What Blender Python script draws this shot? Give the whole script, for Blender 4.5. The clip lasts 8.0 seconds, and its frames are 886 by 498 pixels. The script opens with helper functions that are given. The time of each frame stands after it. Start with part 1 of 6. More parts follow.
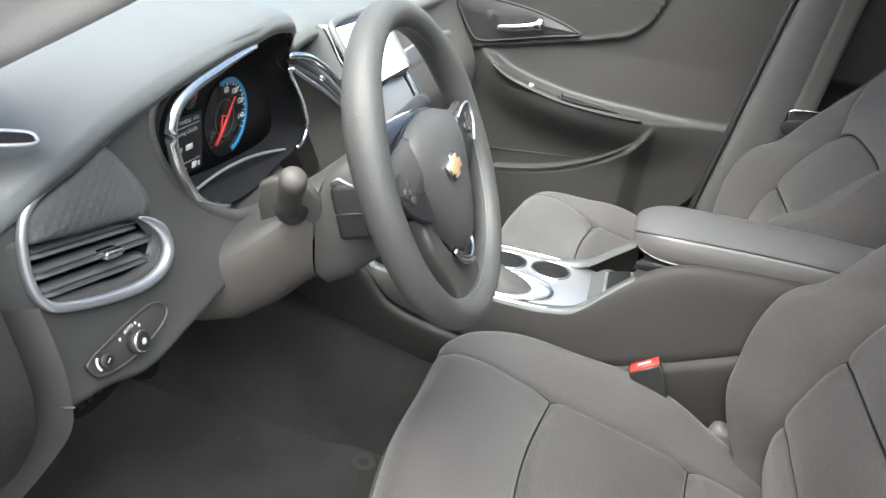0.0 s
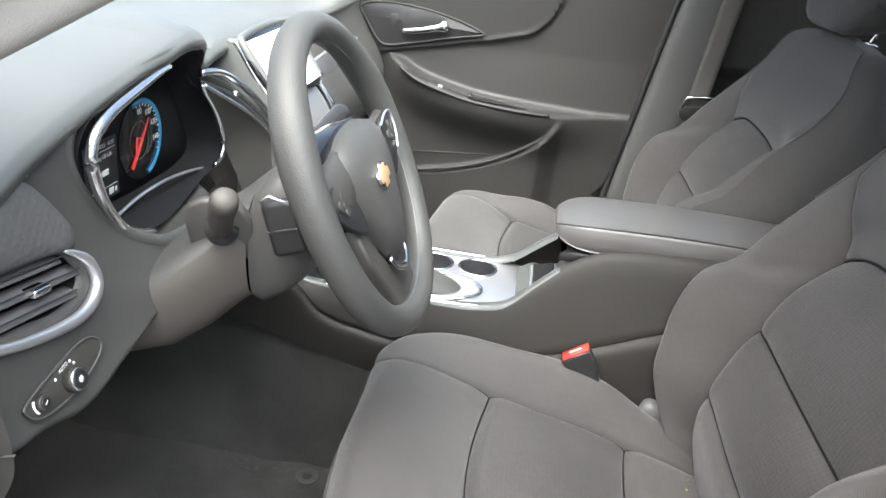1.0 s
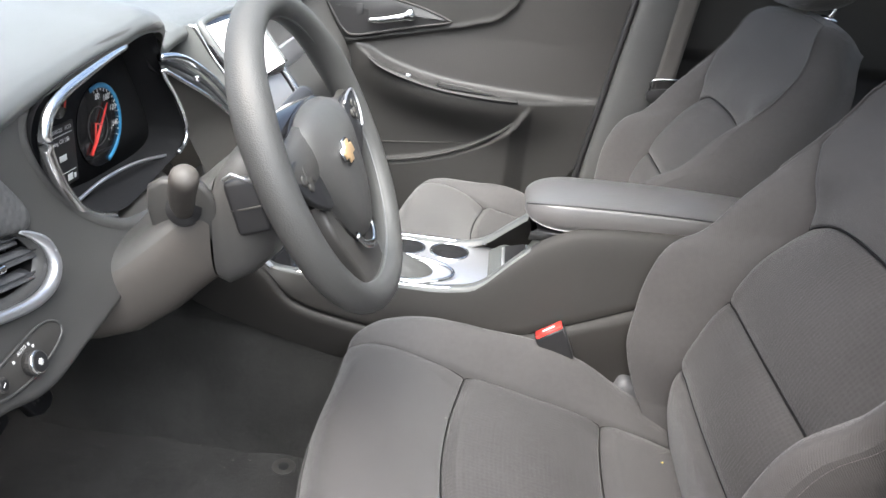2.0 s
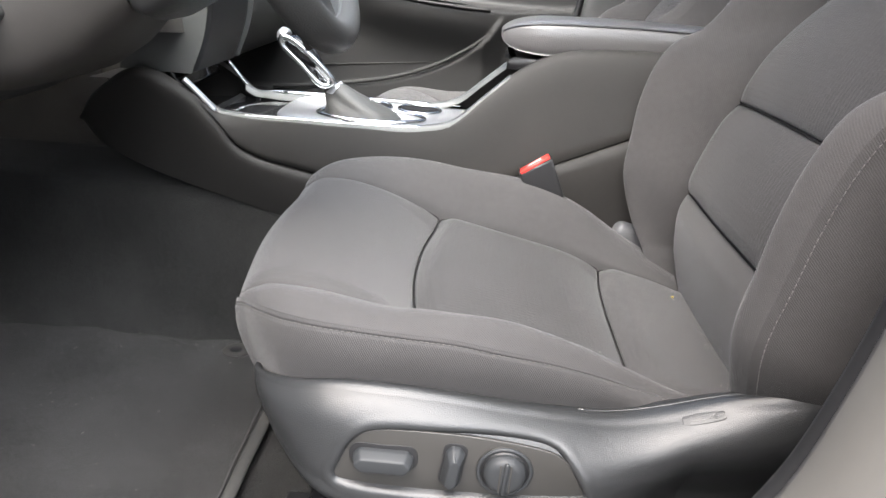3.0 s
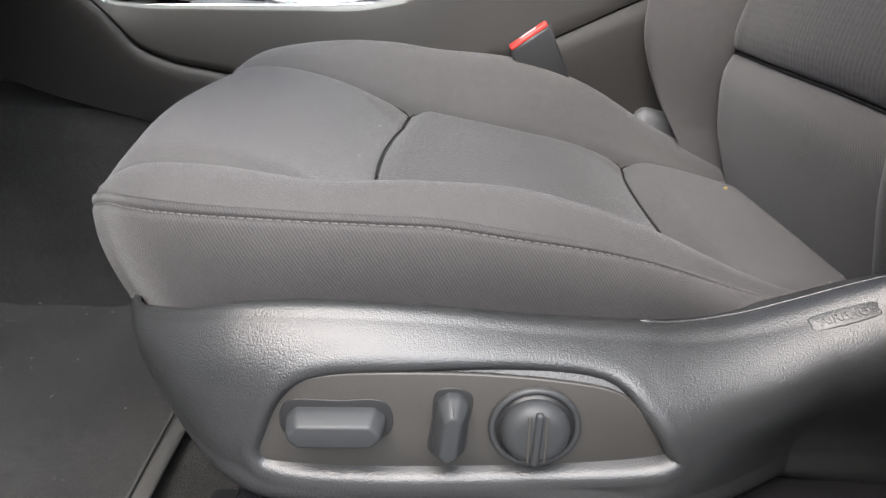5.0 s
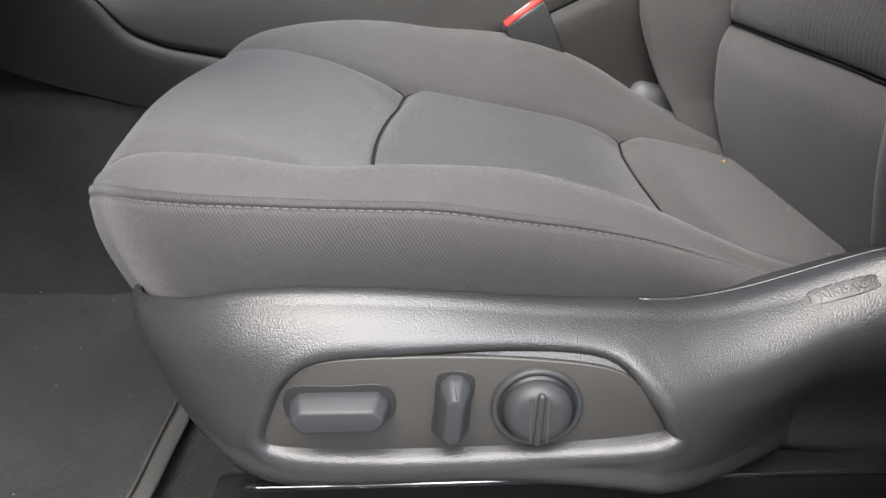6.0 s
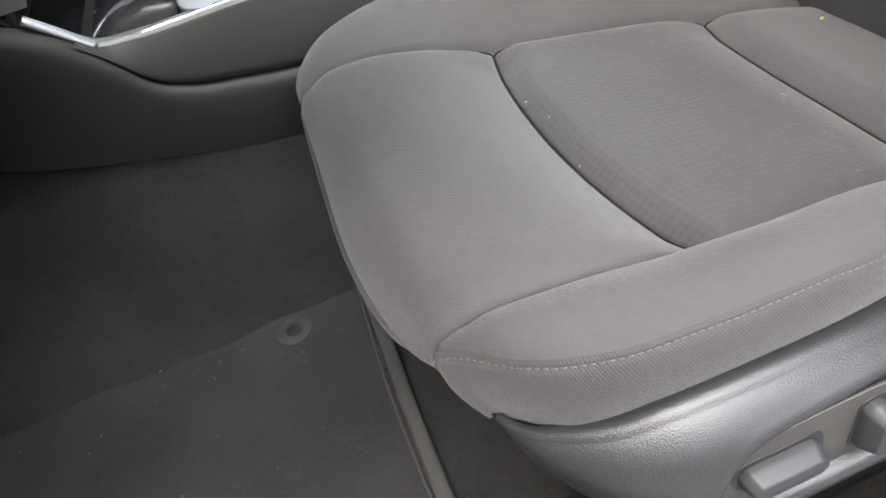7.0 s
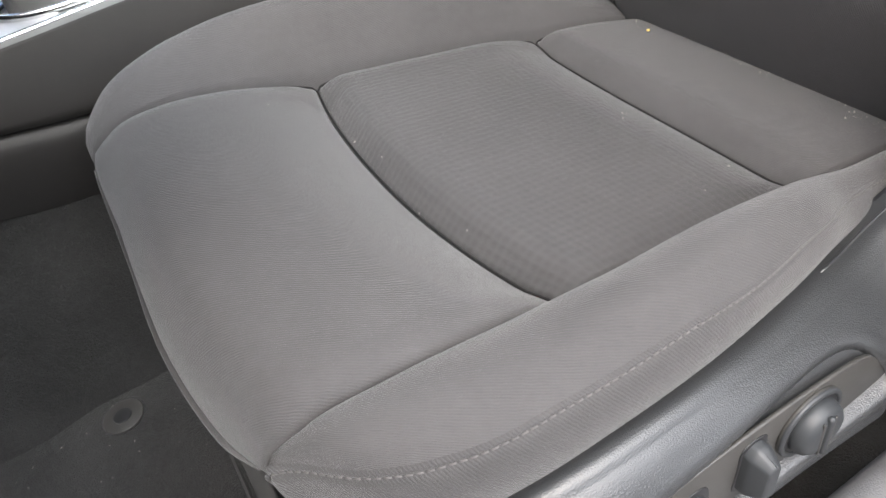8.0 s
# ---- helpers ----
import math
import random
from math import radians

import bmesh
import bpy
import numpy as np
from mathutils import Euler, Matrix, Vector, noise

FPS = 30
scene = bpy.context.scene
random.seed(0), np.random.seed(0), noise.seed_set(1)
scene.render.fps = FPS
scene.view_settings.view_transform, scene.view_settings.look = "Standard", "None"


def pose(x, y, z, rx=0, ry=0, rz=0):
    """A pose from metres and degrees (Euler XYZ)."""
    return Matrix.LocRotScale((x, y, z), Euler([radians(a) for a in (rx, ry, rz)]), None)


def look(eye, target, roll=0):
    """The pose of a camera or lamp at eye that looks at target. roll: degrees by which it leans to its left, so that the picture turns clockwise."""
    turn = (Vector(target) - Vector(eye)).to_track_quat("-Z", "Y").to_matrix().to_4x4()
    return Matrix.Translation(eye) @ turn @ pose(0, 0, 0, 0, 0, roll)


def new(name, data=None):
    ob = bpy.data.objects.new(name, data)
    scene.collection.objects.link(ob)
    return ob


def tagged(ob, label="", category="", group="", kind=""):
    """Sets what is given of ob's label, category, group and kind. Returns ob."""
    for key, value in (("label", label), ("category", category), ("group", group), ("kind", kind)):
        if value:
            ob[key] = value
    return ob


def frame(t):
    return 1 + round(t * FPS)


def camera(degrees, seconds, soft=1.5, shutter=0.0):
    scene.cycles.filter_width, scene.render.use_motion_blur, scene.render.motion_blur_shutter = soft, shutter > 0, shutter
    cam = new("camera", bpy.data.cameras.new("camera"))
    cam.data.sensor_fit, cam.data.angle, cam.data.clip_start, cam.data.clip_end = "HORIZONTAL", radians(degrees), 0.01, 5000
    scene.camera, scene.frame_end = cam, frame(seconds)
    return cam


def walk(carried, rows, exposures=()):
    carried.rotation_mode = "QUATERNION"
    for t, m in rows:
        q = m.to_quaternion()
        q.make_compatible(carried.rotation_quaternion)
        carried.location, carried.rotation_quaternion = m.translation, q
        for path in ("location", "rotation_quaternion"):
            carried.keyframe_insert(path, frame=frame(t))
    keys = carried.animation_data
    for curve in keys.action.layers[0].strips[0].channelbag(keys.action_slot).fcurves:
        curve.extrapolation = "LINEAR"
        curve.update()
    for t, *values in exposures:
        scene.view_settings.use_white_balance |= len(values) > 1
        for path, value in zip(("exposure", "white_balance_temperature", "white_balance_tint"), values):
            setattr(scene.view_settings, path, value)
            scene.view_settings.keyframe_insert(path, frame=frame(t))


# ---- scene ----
cam = camera(62.1, 8.0)
PATH = [
    (0, (0.015, -1.118, 0.903), (-0.349, 0.646, 0.032), 8.5),
    (0.5, (-0.001, -1.129, 0.907), (-0.208, 0.668, 0.055), 7.6),
    (1, (-0.007, -1.13, 0.911), (-0.143, 0.679, 0.069), 7.1),
    (1.2, (-0.005, -1.131, 0.912), (-0.12, 0.68, 0.073), 7.1),
    (2.3, (0.019, -1.142, 0.845), (-0.042, 0.674, 0.01), 5.7),
    (2.5, (0.031, -1.152, 0.777), (-0.025, 0.674, -0.037), 5.3),
    (2.7, (0.041, -1.148, 0.686), (-0.013, 0.695, -0.088), 4.9),
    (3, (0.044, -1.117, 0.557), (0.013, 0.747, -0.168), 4.7),
    (3.5, (0.06, -1.018, 0.434), (0.046, 0.848, -0.286), 3.7),
    (4, (0.058, -0.946, 0.399), (0.057, 0.913, -0.337), 2.6),
    (4.5, (0.051, -0.93, 0.398), (0.063, 0.921, -0.359), 1.6),
    (5.8, (0.053, -0.926, 0.397), (0.060, 0.915, -0.388), -0.5),
    (6, (0.052, -0.926, 0.401), (0.065, 0.897, -0.422), -0.8),
    (6.2, (0.040, -0.928, 0.405), (0.060, 0.87, -0.475), -2.9),
    (6.5, (-0.043, -0.909, 0.458), (0.046, 0.782, -0.606), -9.1),
    (6.8, (-0.134, -0.845, 0.521), (0.050, 0.741, -0.684), -14.6),
    (7, (-0.164, -0.796, 0.559), (0.051, 0.716, -0.732), -17.4),
    (7.5, (-0.169, -0.746, 0.561), (0.209, 0.689, -0.779), -17.2),
    (8, (-0.126, -0.742, 0.536), (0.431, 0.637, -0.803), -14.4),
]
walk(cam, [(t, look(eye, target, roll)) for t, eye, target, roll in PATH], [(0, 1.64, 6650, 7), (1.2, 1.64, 6650, 8), (2.4, 1.66, 6600, 11), (3.0, 1.63, 6600, 11), (3.6, 1.44, 6600, 11), (5.8, 1.36, 6600, 11), (7.0, 1.46, 6600, 11), (8.0, 1.38, 6550, 11)])

# ---- light: a bright overcast sky, coming in by the open driver's door and the glass ----
sky_world = bpy.data.worlds.new("sky")
scene.world = sky_world
sky_world.use_nodes = True
wn = sky_world.node_tree
sky = wn.nodes.new("ShaderNodeTexSky")
sky.sky_type, sky.sun_disc = "NISHITA", False
sky.sun_elevation, sky.sun_rotation = radians(60), radians(210)
sky.air_density, sky.dust_density, sky.ozone_density = 1.0, 5.0, 1.0
wn.links.new(sky.outputs[0], wn.nodes["Background"].inputs[0])
wn.nodes["Background"].inputs[1].default_value = 0.14
sun = new("sun", bpy.data.lights.new("sun", "SUN"))
sun.data.energy, sun.data.angle, sun.data.color = 4.2, radians(75), (0.955, 0.98, 1.0)
sun.matrix_world = look((0.2, -1.1, 2.0), (0, 0, 0))


# ---- materials ----
def material(name, colour, rough=0.6, metal=0.0, spec=0.5, grain=(), stain=0.0, stain_size=6.0, sheen=0.0, coat=0.0, yarn=0.0):
    """A surface with stains at a large scale and grain (kind, size per metre, height in metres) as relief."""
    m = bpy.data.materials.new(name)
    m.use_nodes = True
    nt = m.node_tree
    b = nt.nodes["Principled BSDF"]
    b.inputs["Roughness"].default_value = rough
    b.inputs["Metallic"].default_value = metal
    b.inputs["Specular IOR Level"].default_value = spec
    b.inputs["Sheen Weight"].default_value = sheen
    b.inputs["Sheen Roughness"].default_value = 0.35
    b.inputs["Coat Weight"].default_value = coat
    b.inputs["Base Color"].default_value = (*colour, 1)
    co = nt.nodes.new("ShaderNodeTexCoord")
    if stain:
        n = nt.nodes.new("ShaderNodeTexNoise")
        n.inputs["Scale"].default_value, n.inputs["Detail"].default_value = stain_size, 6
        n2 = nt.nodes.new("ShaderNodeTexNoise")
        n2.inputs["Scale"].default_value, n2.inputs["Detail"].default_value = stain_size * 22, 3
        mix = nt.nodes.new("ShaderNodeMath")
        mix.operation = "MULTIPLY_ADD"
        mix.inputs[1].default_value = 0.4
        ramp = nt.nodes.new("ShaderNodeMapRange")
        ramp.inputs["From Min"].default_value, ramp.inputs["From Max"].default_value = 0.45, 0.95
        ramp.inputs["To Min"].default_value, ramp.inputs["To Max"].default_value = 1 - stain, 1 + stain
        mul = nt.nodes.new("ShaderNodeVectorMath")
        mul.operation = "SCALE"
        mul.inputs[0].default_value = colour
        nt.links.new(co.outputs["Object"], n.inputs["Vector"])
        nt.links.new(co.outputs["Object"], n2.inputs["Vector"])
        nt.links.new(n2.outputs["Fac"], mix.inputs[0])
        nt.links.new(n.outputs["Fac"], mix.inputs[2])
        nt.links.new(mix.outputs[0], ramp.inputs["Value"])
        nt.links.new(ramp.outputs[0], mul.inputs["Scale"])
        nt.links.new(mul.outputs[0], b.inputs["Base Color"])
    last = None
    for kind, size, height in grain:
        bump = nt.nodes.new("ShaderNodeBump")
        bump.inputs["Distance"].default_value = height
        if kind == "leather":
            tex = nt.nodes.new("ShaderNodeTexVoronoi")
            tex.feature = "F1"
            tex.inputs["Scale"].default_value = size
            out = tex.outputs["Distance"]
            bump.invert = True
        elif kind == "weave":
            # slanting twill ribs, broken into short yarns
            tex = nt.nodes.new("ShaderNodeTexWave")
            tex.inputs["Scale"].default_value = 0.314 * size
            tex.inputs["Distortion"].default_value, tex.inputs["Detail"].default_value, tex.inputs["Detail Scale"].default_value = 2.4, 1.5, 1.2
            fibre = nt.nodes.new("ShaderNodeTexNoise")
            fibre.inputs["Scale"].default_value, fibre.inputs["Detail"].default_value = size * 1.7, 2
            knit = nt.nodes.new("ShaderNodeMath")
            knit.operation = "MULTIPLY_ADD"
            knit.inputs[1].default_value = 0.55
            half = nt.nodes.new("ShaderNodeMath")
            half.operation = "MULTIPLY"
            half.inputs[1].default_value = 0.45
            nt.links.new(fibre.outputs["Fac"], half.inputs[0])
            nt.links.new(tex.outputs["Fac"], knit.inputs[0])
            nt.links.new(half.outputs[0], knit.inputs[2])
            nt.links.new(co.outputs["UV"], fibre.inputs["Vector"])
            out = knit.outputs[0]
        elif kind == "quilt":
            wa, wb = nt.nodes.new("ShaderNodeTexWave"), nt.nodes.new("ShaderNodeTexWave")
            ma = nt.nodes.new("ShaderNodeMapping")
            ma.inputs["Rotation"].default_value = (0.75, 0, 0)
            mb = nt.nodes.new("ShaderNodeMapping")
            mb.inputs["Rotation"].default_value = (-0.75, 0, 0)
            tex = nt.nodes.new("ShaderNodeMath")
            tex.operation = "MINIMUM"
            for wv, mp_, k in ((wa, ma, 0), (wb, mb, 1)):
                wv.bands_direction = "Z"
                wv.inputs["Scale"].default_value = size / 2
                nt.links.new(co.outputs["Object"], mp_.inputs["Vector"])
                nt.links.new(mp_.outputs[0], wv.inputs["Vector"])
                nt.links.new(wv.outputs["Fac"], tex.inputs[k])
            out = tex.outputs[0]
        elif kind == "dots":
            tex = nt.nodes.new("ShaderNodeTexVoronoi")
            tex.inputs["Scale"].default_value = size
            tex.inputs["Randomness"].default_value = 0.12
            out = tex.outputs["Distance"]
        else:
            tex = nt.nodes.new("ShaderNodeTexNoise")
            tex.inputs["Scale"].default_value, tex.inputs["Detail"].default_value = size, 4
            out = tex.outputs["Fac"]
        if kind == "weave":
            lay = nt.nodes.new("ShaderNodeMapping")
            lay.inputs["Rotation"].default_value = (0, 0, -0.95)
            nt.links.new(co.outputs["UV"], lay.inputs["Vector"])
            nt.links.new(lay.outputs[0], tex.inputs["Vector"])
        elif kind == "dots" and yarn:
            nt.links.new(co.outputs["UV"], tex.inputs["Vector"])
        elif kind != "quilt":
            nt.links.new(co.outputs["Object"], tex.inputs["Vector"])
        nt.links.new(out, bump.inputs["Height"])
        if yarn and kind in ("weave", "dots") and stain:
            tone = nt.nodes.new("ShaderNodeMapRange")
            tone.inputs["From Min"].default_value, tone.inputs["From Max"].default_value = (0.2, 0.8) if kind == "weave" else (0.1, 0.9)
            tone.inputs["To Min"].default_value, tone.inputs["To Max"].default_value = 1 - yarn, 1 + yarn
            both = nt.nodes.new("ShaderNodeMath")
            both.operation = "MULTIPLY"
            nt.links.new(out, tone.inputs["Value"])
            nt.links.new(ramp.outputs[0], both.inputs[0])
            nt.links.new(tone.outputs[0], both.inputs[1])
            nt.links.new(both.outputs[0], mul.inputs["Scale"])
        if last:
            nt.links.new(last.outputs[0], bump.inputs["Normal"])
        last = bump
    if last:
        nt.links.new(last.outputs[0], b.inputs["Normal"])
    return m


FABRIC = material("seat_cloth", (0.064, 0.0615, 0.061), 0.85, spec=0.2, sheen=0.2, stain=0.12, yarn=0.06, grain=[("weave", 620, 0.00026), ("noise", 2200, 0.0003)])
INSERT = material("patterned_cloth", (0.053, 0.051, 0.0505), 0.8, spec=0.2, sheen=0.18, stain=0.14, yarn=0.12, grain=[("dots", 165, 0.0004), ("noise", 1500, 0.0004)])
THREAD = material("thread", (0.115, 0.110, 0.106), 0.8)
TRIM = material("grained_plastic", (0.028, 0.029, 0.030), 0.32, spec=0.65, stain=0.08, grain=[("leather", 1150, 0.00017)])
SMOOTH = material("smooth_dark_plastic", (0.042, 0.040, 0.037), 0.45, stain=0.08, grain=[("noise", 1500, 0.0001)])
BUTTON = material("satin_grey_plastic", (0.030, 0.032, 0.034), 0.48, spec=0.4, stain=0.05)
BLACK = material("black_plastic", (0.016, 0.016, 0.017), 0.42, stain=0.1)
GLOSS = material("gloss_black", (0.012, 0.012, 0.013), 0.08)
DASH = material("dash_skin", (0.078, 0.082, 0.081), 0.36, spec=0.65, stain=0.08, grain=[("leather", 1400, 0.00016)])
FACE = material("dash_face_skin", (0.052, 0.051, 0.049), 0.42, spec=0.5, stain=0.08, grain=[("leather", 1400, 0.00014)])
# near-black colour for cords that stand in for the shade in sewn seams
SEAM_SHADE = material("seam_shade", (0.016, 0.0155, 0.015), 0.9, spec=0.1)
DOORSKIN = material("door_skin", (0.0225, 0.022, 0.0215), 0.55, spec=0.35, stain=0.08, grain=[("leather", 700, 0.0002)])
DOTSKIN = material("perforated_skin", (0.027, 0.026, 0.0255), 0.5, stain=0.06, grain=[("dots", 240, 0.00025)])
KNEE = material("taupe_plastic", (0.060, 0.054, 0.048), 0.5, stain=0.08, grain=[("leather", 1400, 0.00012)])
CONSOLE = material("console_plastic", (0.024, 0.0225, 0.021), 0.6, spec=0.28, stain=0.08, grain=[("leather", 1400, 0.00012)])
VINYL = material("armrest_vinyl", (0.085, 0.083, 0.083), 0.30, spec=0.8, stain=0.05, grain=[("leather", 600, 0.0002)])
RIM = material("wheel_rubber", (0.052, 0.052, 0.050), 0.48, stain=0.06, grain=[("leather", 700, 0.0002)])
MATTE = material("matte_black", (0.012, 0.012, 0.013), 0.9, spec=0.15, stain=0.1)
SILL = material("scuffed_sill", (0.10, 0.10, 0.103), 0.5, stain=0.25, stain_size=14, grain=[("leather", 900, 0.0002)])
CHROME = material("satin_chrome", (0.78, 0.79, 0.80), 0.18, 1.0)
SILVER = material("silver_paint", (0.62, 0.63, 0.65), 0.3, 0.85, stain=0.04)
CARPET = material("carpet", (0.035, 0.0345, 0.033), 0.95, spec=0.1, sheen=0.08, stain=0.35, stain_size=9, grain=[("noise", 500, 0.003), ("noise", 1400, 0.0015)])
MAT = material("floor_mat", (0.041, 0.040, 0.0385), 0.95, spec=0.1, sheen=0.12, stain=0.4, stain_size=7, grain=[("noise", 600, 0.003), ("noise", 1600, 0.0015)])
BINDING = material("mat_binding", (0.062, 0.061, 0.058), 0.85, stain=0.15, grain=[("noise", 900, 0.001)])
RED = material("red_plastic", (0.75, 0.05, 0.04), 0.35)
GOLD = material("gold_emblem", (0.66, 0.45, 0.25), 0.3, 0.5)
WHITE = material("white_print", (0.75, 0.75, 0.75), 0.6)
BODY = material("car_paint", (0.17, 0.163, 0.150), 0.38, 0.3, stain=0.04, coat=0.5)
HEADLINER = material("headliner_cloth", (0.55, 0.53, 0.50), 0.9, grain=[("noise", 800, 0.0005)], stain=0.05)
PILLAR = material("pillar_trim", (0.055, 0.056, 0.056), 0.6, stain=0.08, grain=[("leather", 600, 0.0003)])
WEBBING = material("belt_webbing", (0.075, 0.070, 0.066), 0.8, grain=[("weave", 400, 0.0008)])
ASPHALT = material("asphalt", (0.06, 0.059, 0.058), 0.9, stain=0.3, grain=[("noise", 120, 0.004)])
BRASS = material("yellow_label", (0.62, 0.46, 0.12), 0.5)
LINT = material("lint", (0.32, 0.30, 0.27), 0.9)
DISC = material("blue_dial_ring", (0.03, 0.22, 0.42), 0.4)
GLASS = bpy.data.materials.new("glass")
GLASS.use_nodes = True
gb = GLASS.node_tree.nodes["Principled BSDF"]
gb.inputs["Transmission Weight"].default_value, gb.inputs["Roughness"].default_value, gb.inputs["IOR"].default_value = 1.0, 0.0, 1.05
gb.inputs["Base Color"].default_value = (0.95, 1.0, 0.97, 1)


# ---- builders ----
def hang(ob, parent):
    """Makes ob, which is built in place, a part of parent."""
    ob.parent = parent
    if parent.parent is None:
        ob.matrix_parent_inverse = Matrix.Translation(-parent.location)


def lerp(x, xs, ys):
    """A smooth curve through the given values."""
    xs, ys, x = np.asarray(xs, float), np.asarray(ys, float), np.asarray(x, float)
    m = np.gradient(ys, xs)
    i = np.clip(np.searchsorted(xs, x) - 1, 0, len(xs) - 2)
    h = xs[i + 1] - xs[i]
    t = np.clip((x - xs[i]) / h, 0, 1)
    return ((2 * t**3 - 3 * t**2 + 1) * ys[i] + (t**3 - 2 * t**2 + t) * h * m[i]
            + (-2 * t**3 + 3 * t**2) * ys[i + 1] + (t**3 - t**2) * h * m[i + 1])


def spline(points, n, closed=False):
    """n points evenly by index along a smooth line through the points."""
    p = np.asarray(points, float)
    if closed:
        p = np.vstack([p[-2:], p, p[:3]])
        t = np.linspace(2, len(p) - 3, n, endpoint=False)
    else:
        t = np.linspace(0, len(p) - 1, n)
    k = np.arange(len(p))
    return np.stack([lerp(t, k, p[:, a]) for a in range(p.shape[1])], 1)


def raw(name, verts, faces, mat, parent=None, label="", smooth=True):
    me = bpy.data.meshes.new(name)
    me.from_pydata([tuple(map(float, v)) for v in verts], [], [tuple(int(i) for i in f) for f in faces])
    me.materials.append(mat)
    me.polygons.foreach_set("use_smooth", [smooth] * len(me.polygons))
    me.update()
    ob = new(name, me)
    if parent is not None:
        hang(ob, parent)
    if label:
        tagged(ob, label)
    return ob


def part(name, bm, mat, parent=None, label="", smooth=True):
    me = bpy.data.meshes.new(name)
    bm.to_mesh(me)
    bm.free()
    me.materials.append(mat)
    me.polygons.foreach_set("use_smooth", [smooth] * len(me.polygons))
    ob = new(name, me)
    if parent is not None:
        hang(ob, parent)
    if label:
        tagged(ob, label)
    return ob


def thing(name, place=(0, 0, 0), label="", category="", group="", kind=""):
    ob = new(name)
    ob.location = place
    ob.empty_display_size = 0.05
    return tagged(ob, label, category, group, kind)


def sheet(name, g, mat, parent=None, label="", keep=None, wrap=False, thick=0.0):
    """A surface from a grid of points g[i, j]; keep(i, j) tells which cells are built. thick: metres of wall."""
    ni, nj = g.shape[:2]
    verts = g.reshape(-1, 3)
    faces = []
    for i in range(ni - 1):
        for j in range(nj if wrap else nj - 1):
            if keep is None or keep(i, j):
                k = (j + 1) % nj
                faces.append((i * nj + j, (i + 1) * nj + j, (i + 1) * nj + k, i * nj + k))
    used = sorted({v for f in faces for v in f})
    new_id = {v: n for n, v in enumerate(used)}
    ob = raw(name, verts[used], [[new_id[v] for v in f] for f in faces], mat, parent, label)
    # cloth lies along the grid: its length and width in metres
    mine = np.zeros(ni * nj, bool)
    mine[used] = True
    mine = mine.reshape(ni, nj)
    rows_, cols_ = mine.any(1).nonzero()[0], mine.any(0).nonzero()[0]
    along = np.r_[0, np.cumsum(np.linalg.norm(np.diff(g[:, cols_], axis=0), axis=2).mean(1))]
    across = np.r_[0, np.cumsum(np.linalg.norm(np.diff(g[rows_], axis=1), axis=2).mean(0))]
    lay = np.stack(np.broadcast_arrays(along[:, None], across[None, :]), -1).reshape(-1, 2)[used]
    corner = np.array([new_id[v] for f in faces for v in f])
    ob.data.uv_layers.new(name="lay").data.foreach_set("uv", lay[corner].ravel())
    if thick:
        mod = ob.modifiers.new("wall", "SOLIDIFY")
        mod.thickness, mod.offset = abs(thick), -1 if thick > 0 else 1
    return ob


def tube(name, line, radius, mat, parent=None, label="", closed=False, sides=10, flat=1.0, up=(0, 0, 1)):
    """A bar along a line; flat squeezes it across up."""
    p = np.asarray(line, float)
    n = len(p)
    tang = np.roll(p, -1, 0) - np.roll(p, 1, 0) if closed else np.gradient(p, axis=0)
    tang /= np.linalg.norm(tang, axis=1)[:, None] + 1e-12
    upv = np.broadcast_to(np.asarray(up, float), (n, 3))
    side = np.cross(tang, upv)
    side /= np.linalg.norm(side, axis=1)[:, None] + 1e-9
    top = np.cross(side, tang)
    rad = np.broadcast_to(np.asarray(radius, float), (n,))
    a = np.linspace(0, 2 * np.pi, sides, endpoint=False)
    g = p[:, None] + rad[:, None, None] * (np.cos(a)[None, :, None] * side[:, None] + flat * np.sin(a)[None, :, None] * top[:, None])
    verts = list(g.reshape(-1, 3))
    faces = []
    for i in range(n if closed else n - 1):
        for j in range(sides):
            i2, j2 = (i + 1) % n, (j + 1) % sides
            faces.append((i * sides + j, i * sides + j2, i2 * sides + j2, i2 * sides + j))
    if not closed:
        faces += [tuple(range(sides))[::-1], tuple((n - 1) * sides + j for j in range(sides))]
    return raw(name, verts, faces, mat, parent, label)


def box(name, size, mat, parent=None, label="", m=None, bevel=0.004, seg=3):
    bm = bmesh.new()
    bmesh.ops.create_cube(bm, size=1, matrix=Matrix.Diagonal((*size, 1)))
    bmesh.ops.bevel(bm, geom=bm.edges[:], offset=min(bevel, min(size) * 0.49), segments=seg, profile=0.5, affect="EDGES")
    if m is not None:
        bm.transform(m)
    return part(name, bm, mat, parent, label)


def plate(name, outline, depth, mat, parent=None, label="", frame_of=None, bevel=0.002, seg=2):
    """A slab with the outline (2D), depth along its normal; frame_of: matrix from (u, v, w) to the place."""
    bm = bmesh.new()
    vs = [bm.verts.new((u, v, 0)) for u, v in outline]
    f = bm.faces.new(vs)
    f.normal_update()
    if f.normal.z < 0:
        f.normal_flip()
    ext = bmesh.ops.extrude_face_region(bm, geom=[f])
    moved = [e for e in ext["geom"] if isinstance(e, bmesh.types.BMVert)]
    bmesh.ops.translate(bm, verts=moved, vec=(0, 0, depth))
    bmesh.ops.recalc_face_normals(bm, faces=bm.faces[:])
    if bevel:
        rim = [e for e in bm.edges if all(v in set(moved) for v in e.verts)]
        bmesh.ops.bevel(bm, geom=rim, offset=bevel, segments=seg, profile=0.5, affect="EDGES")
    if frame_of is not None:
        bm.transform(frame_of)
    return part(name, bm, mat, parent, label)


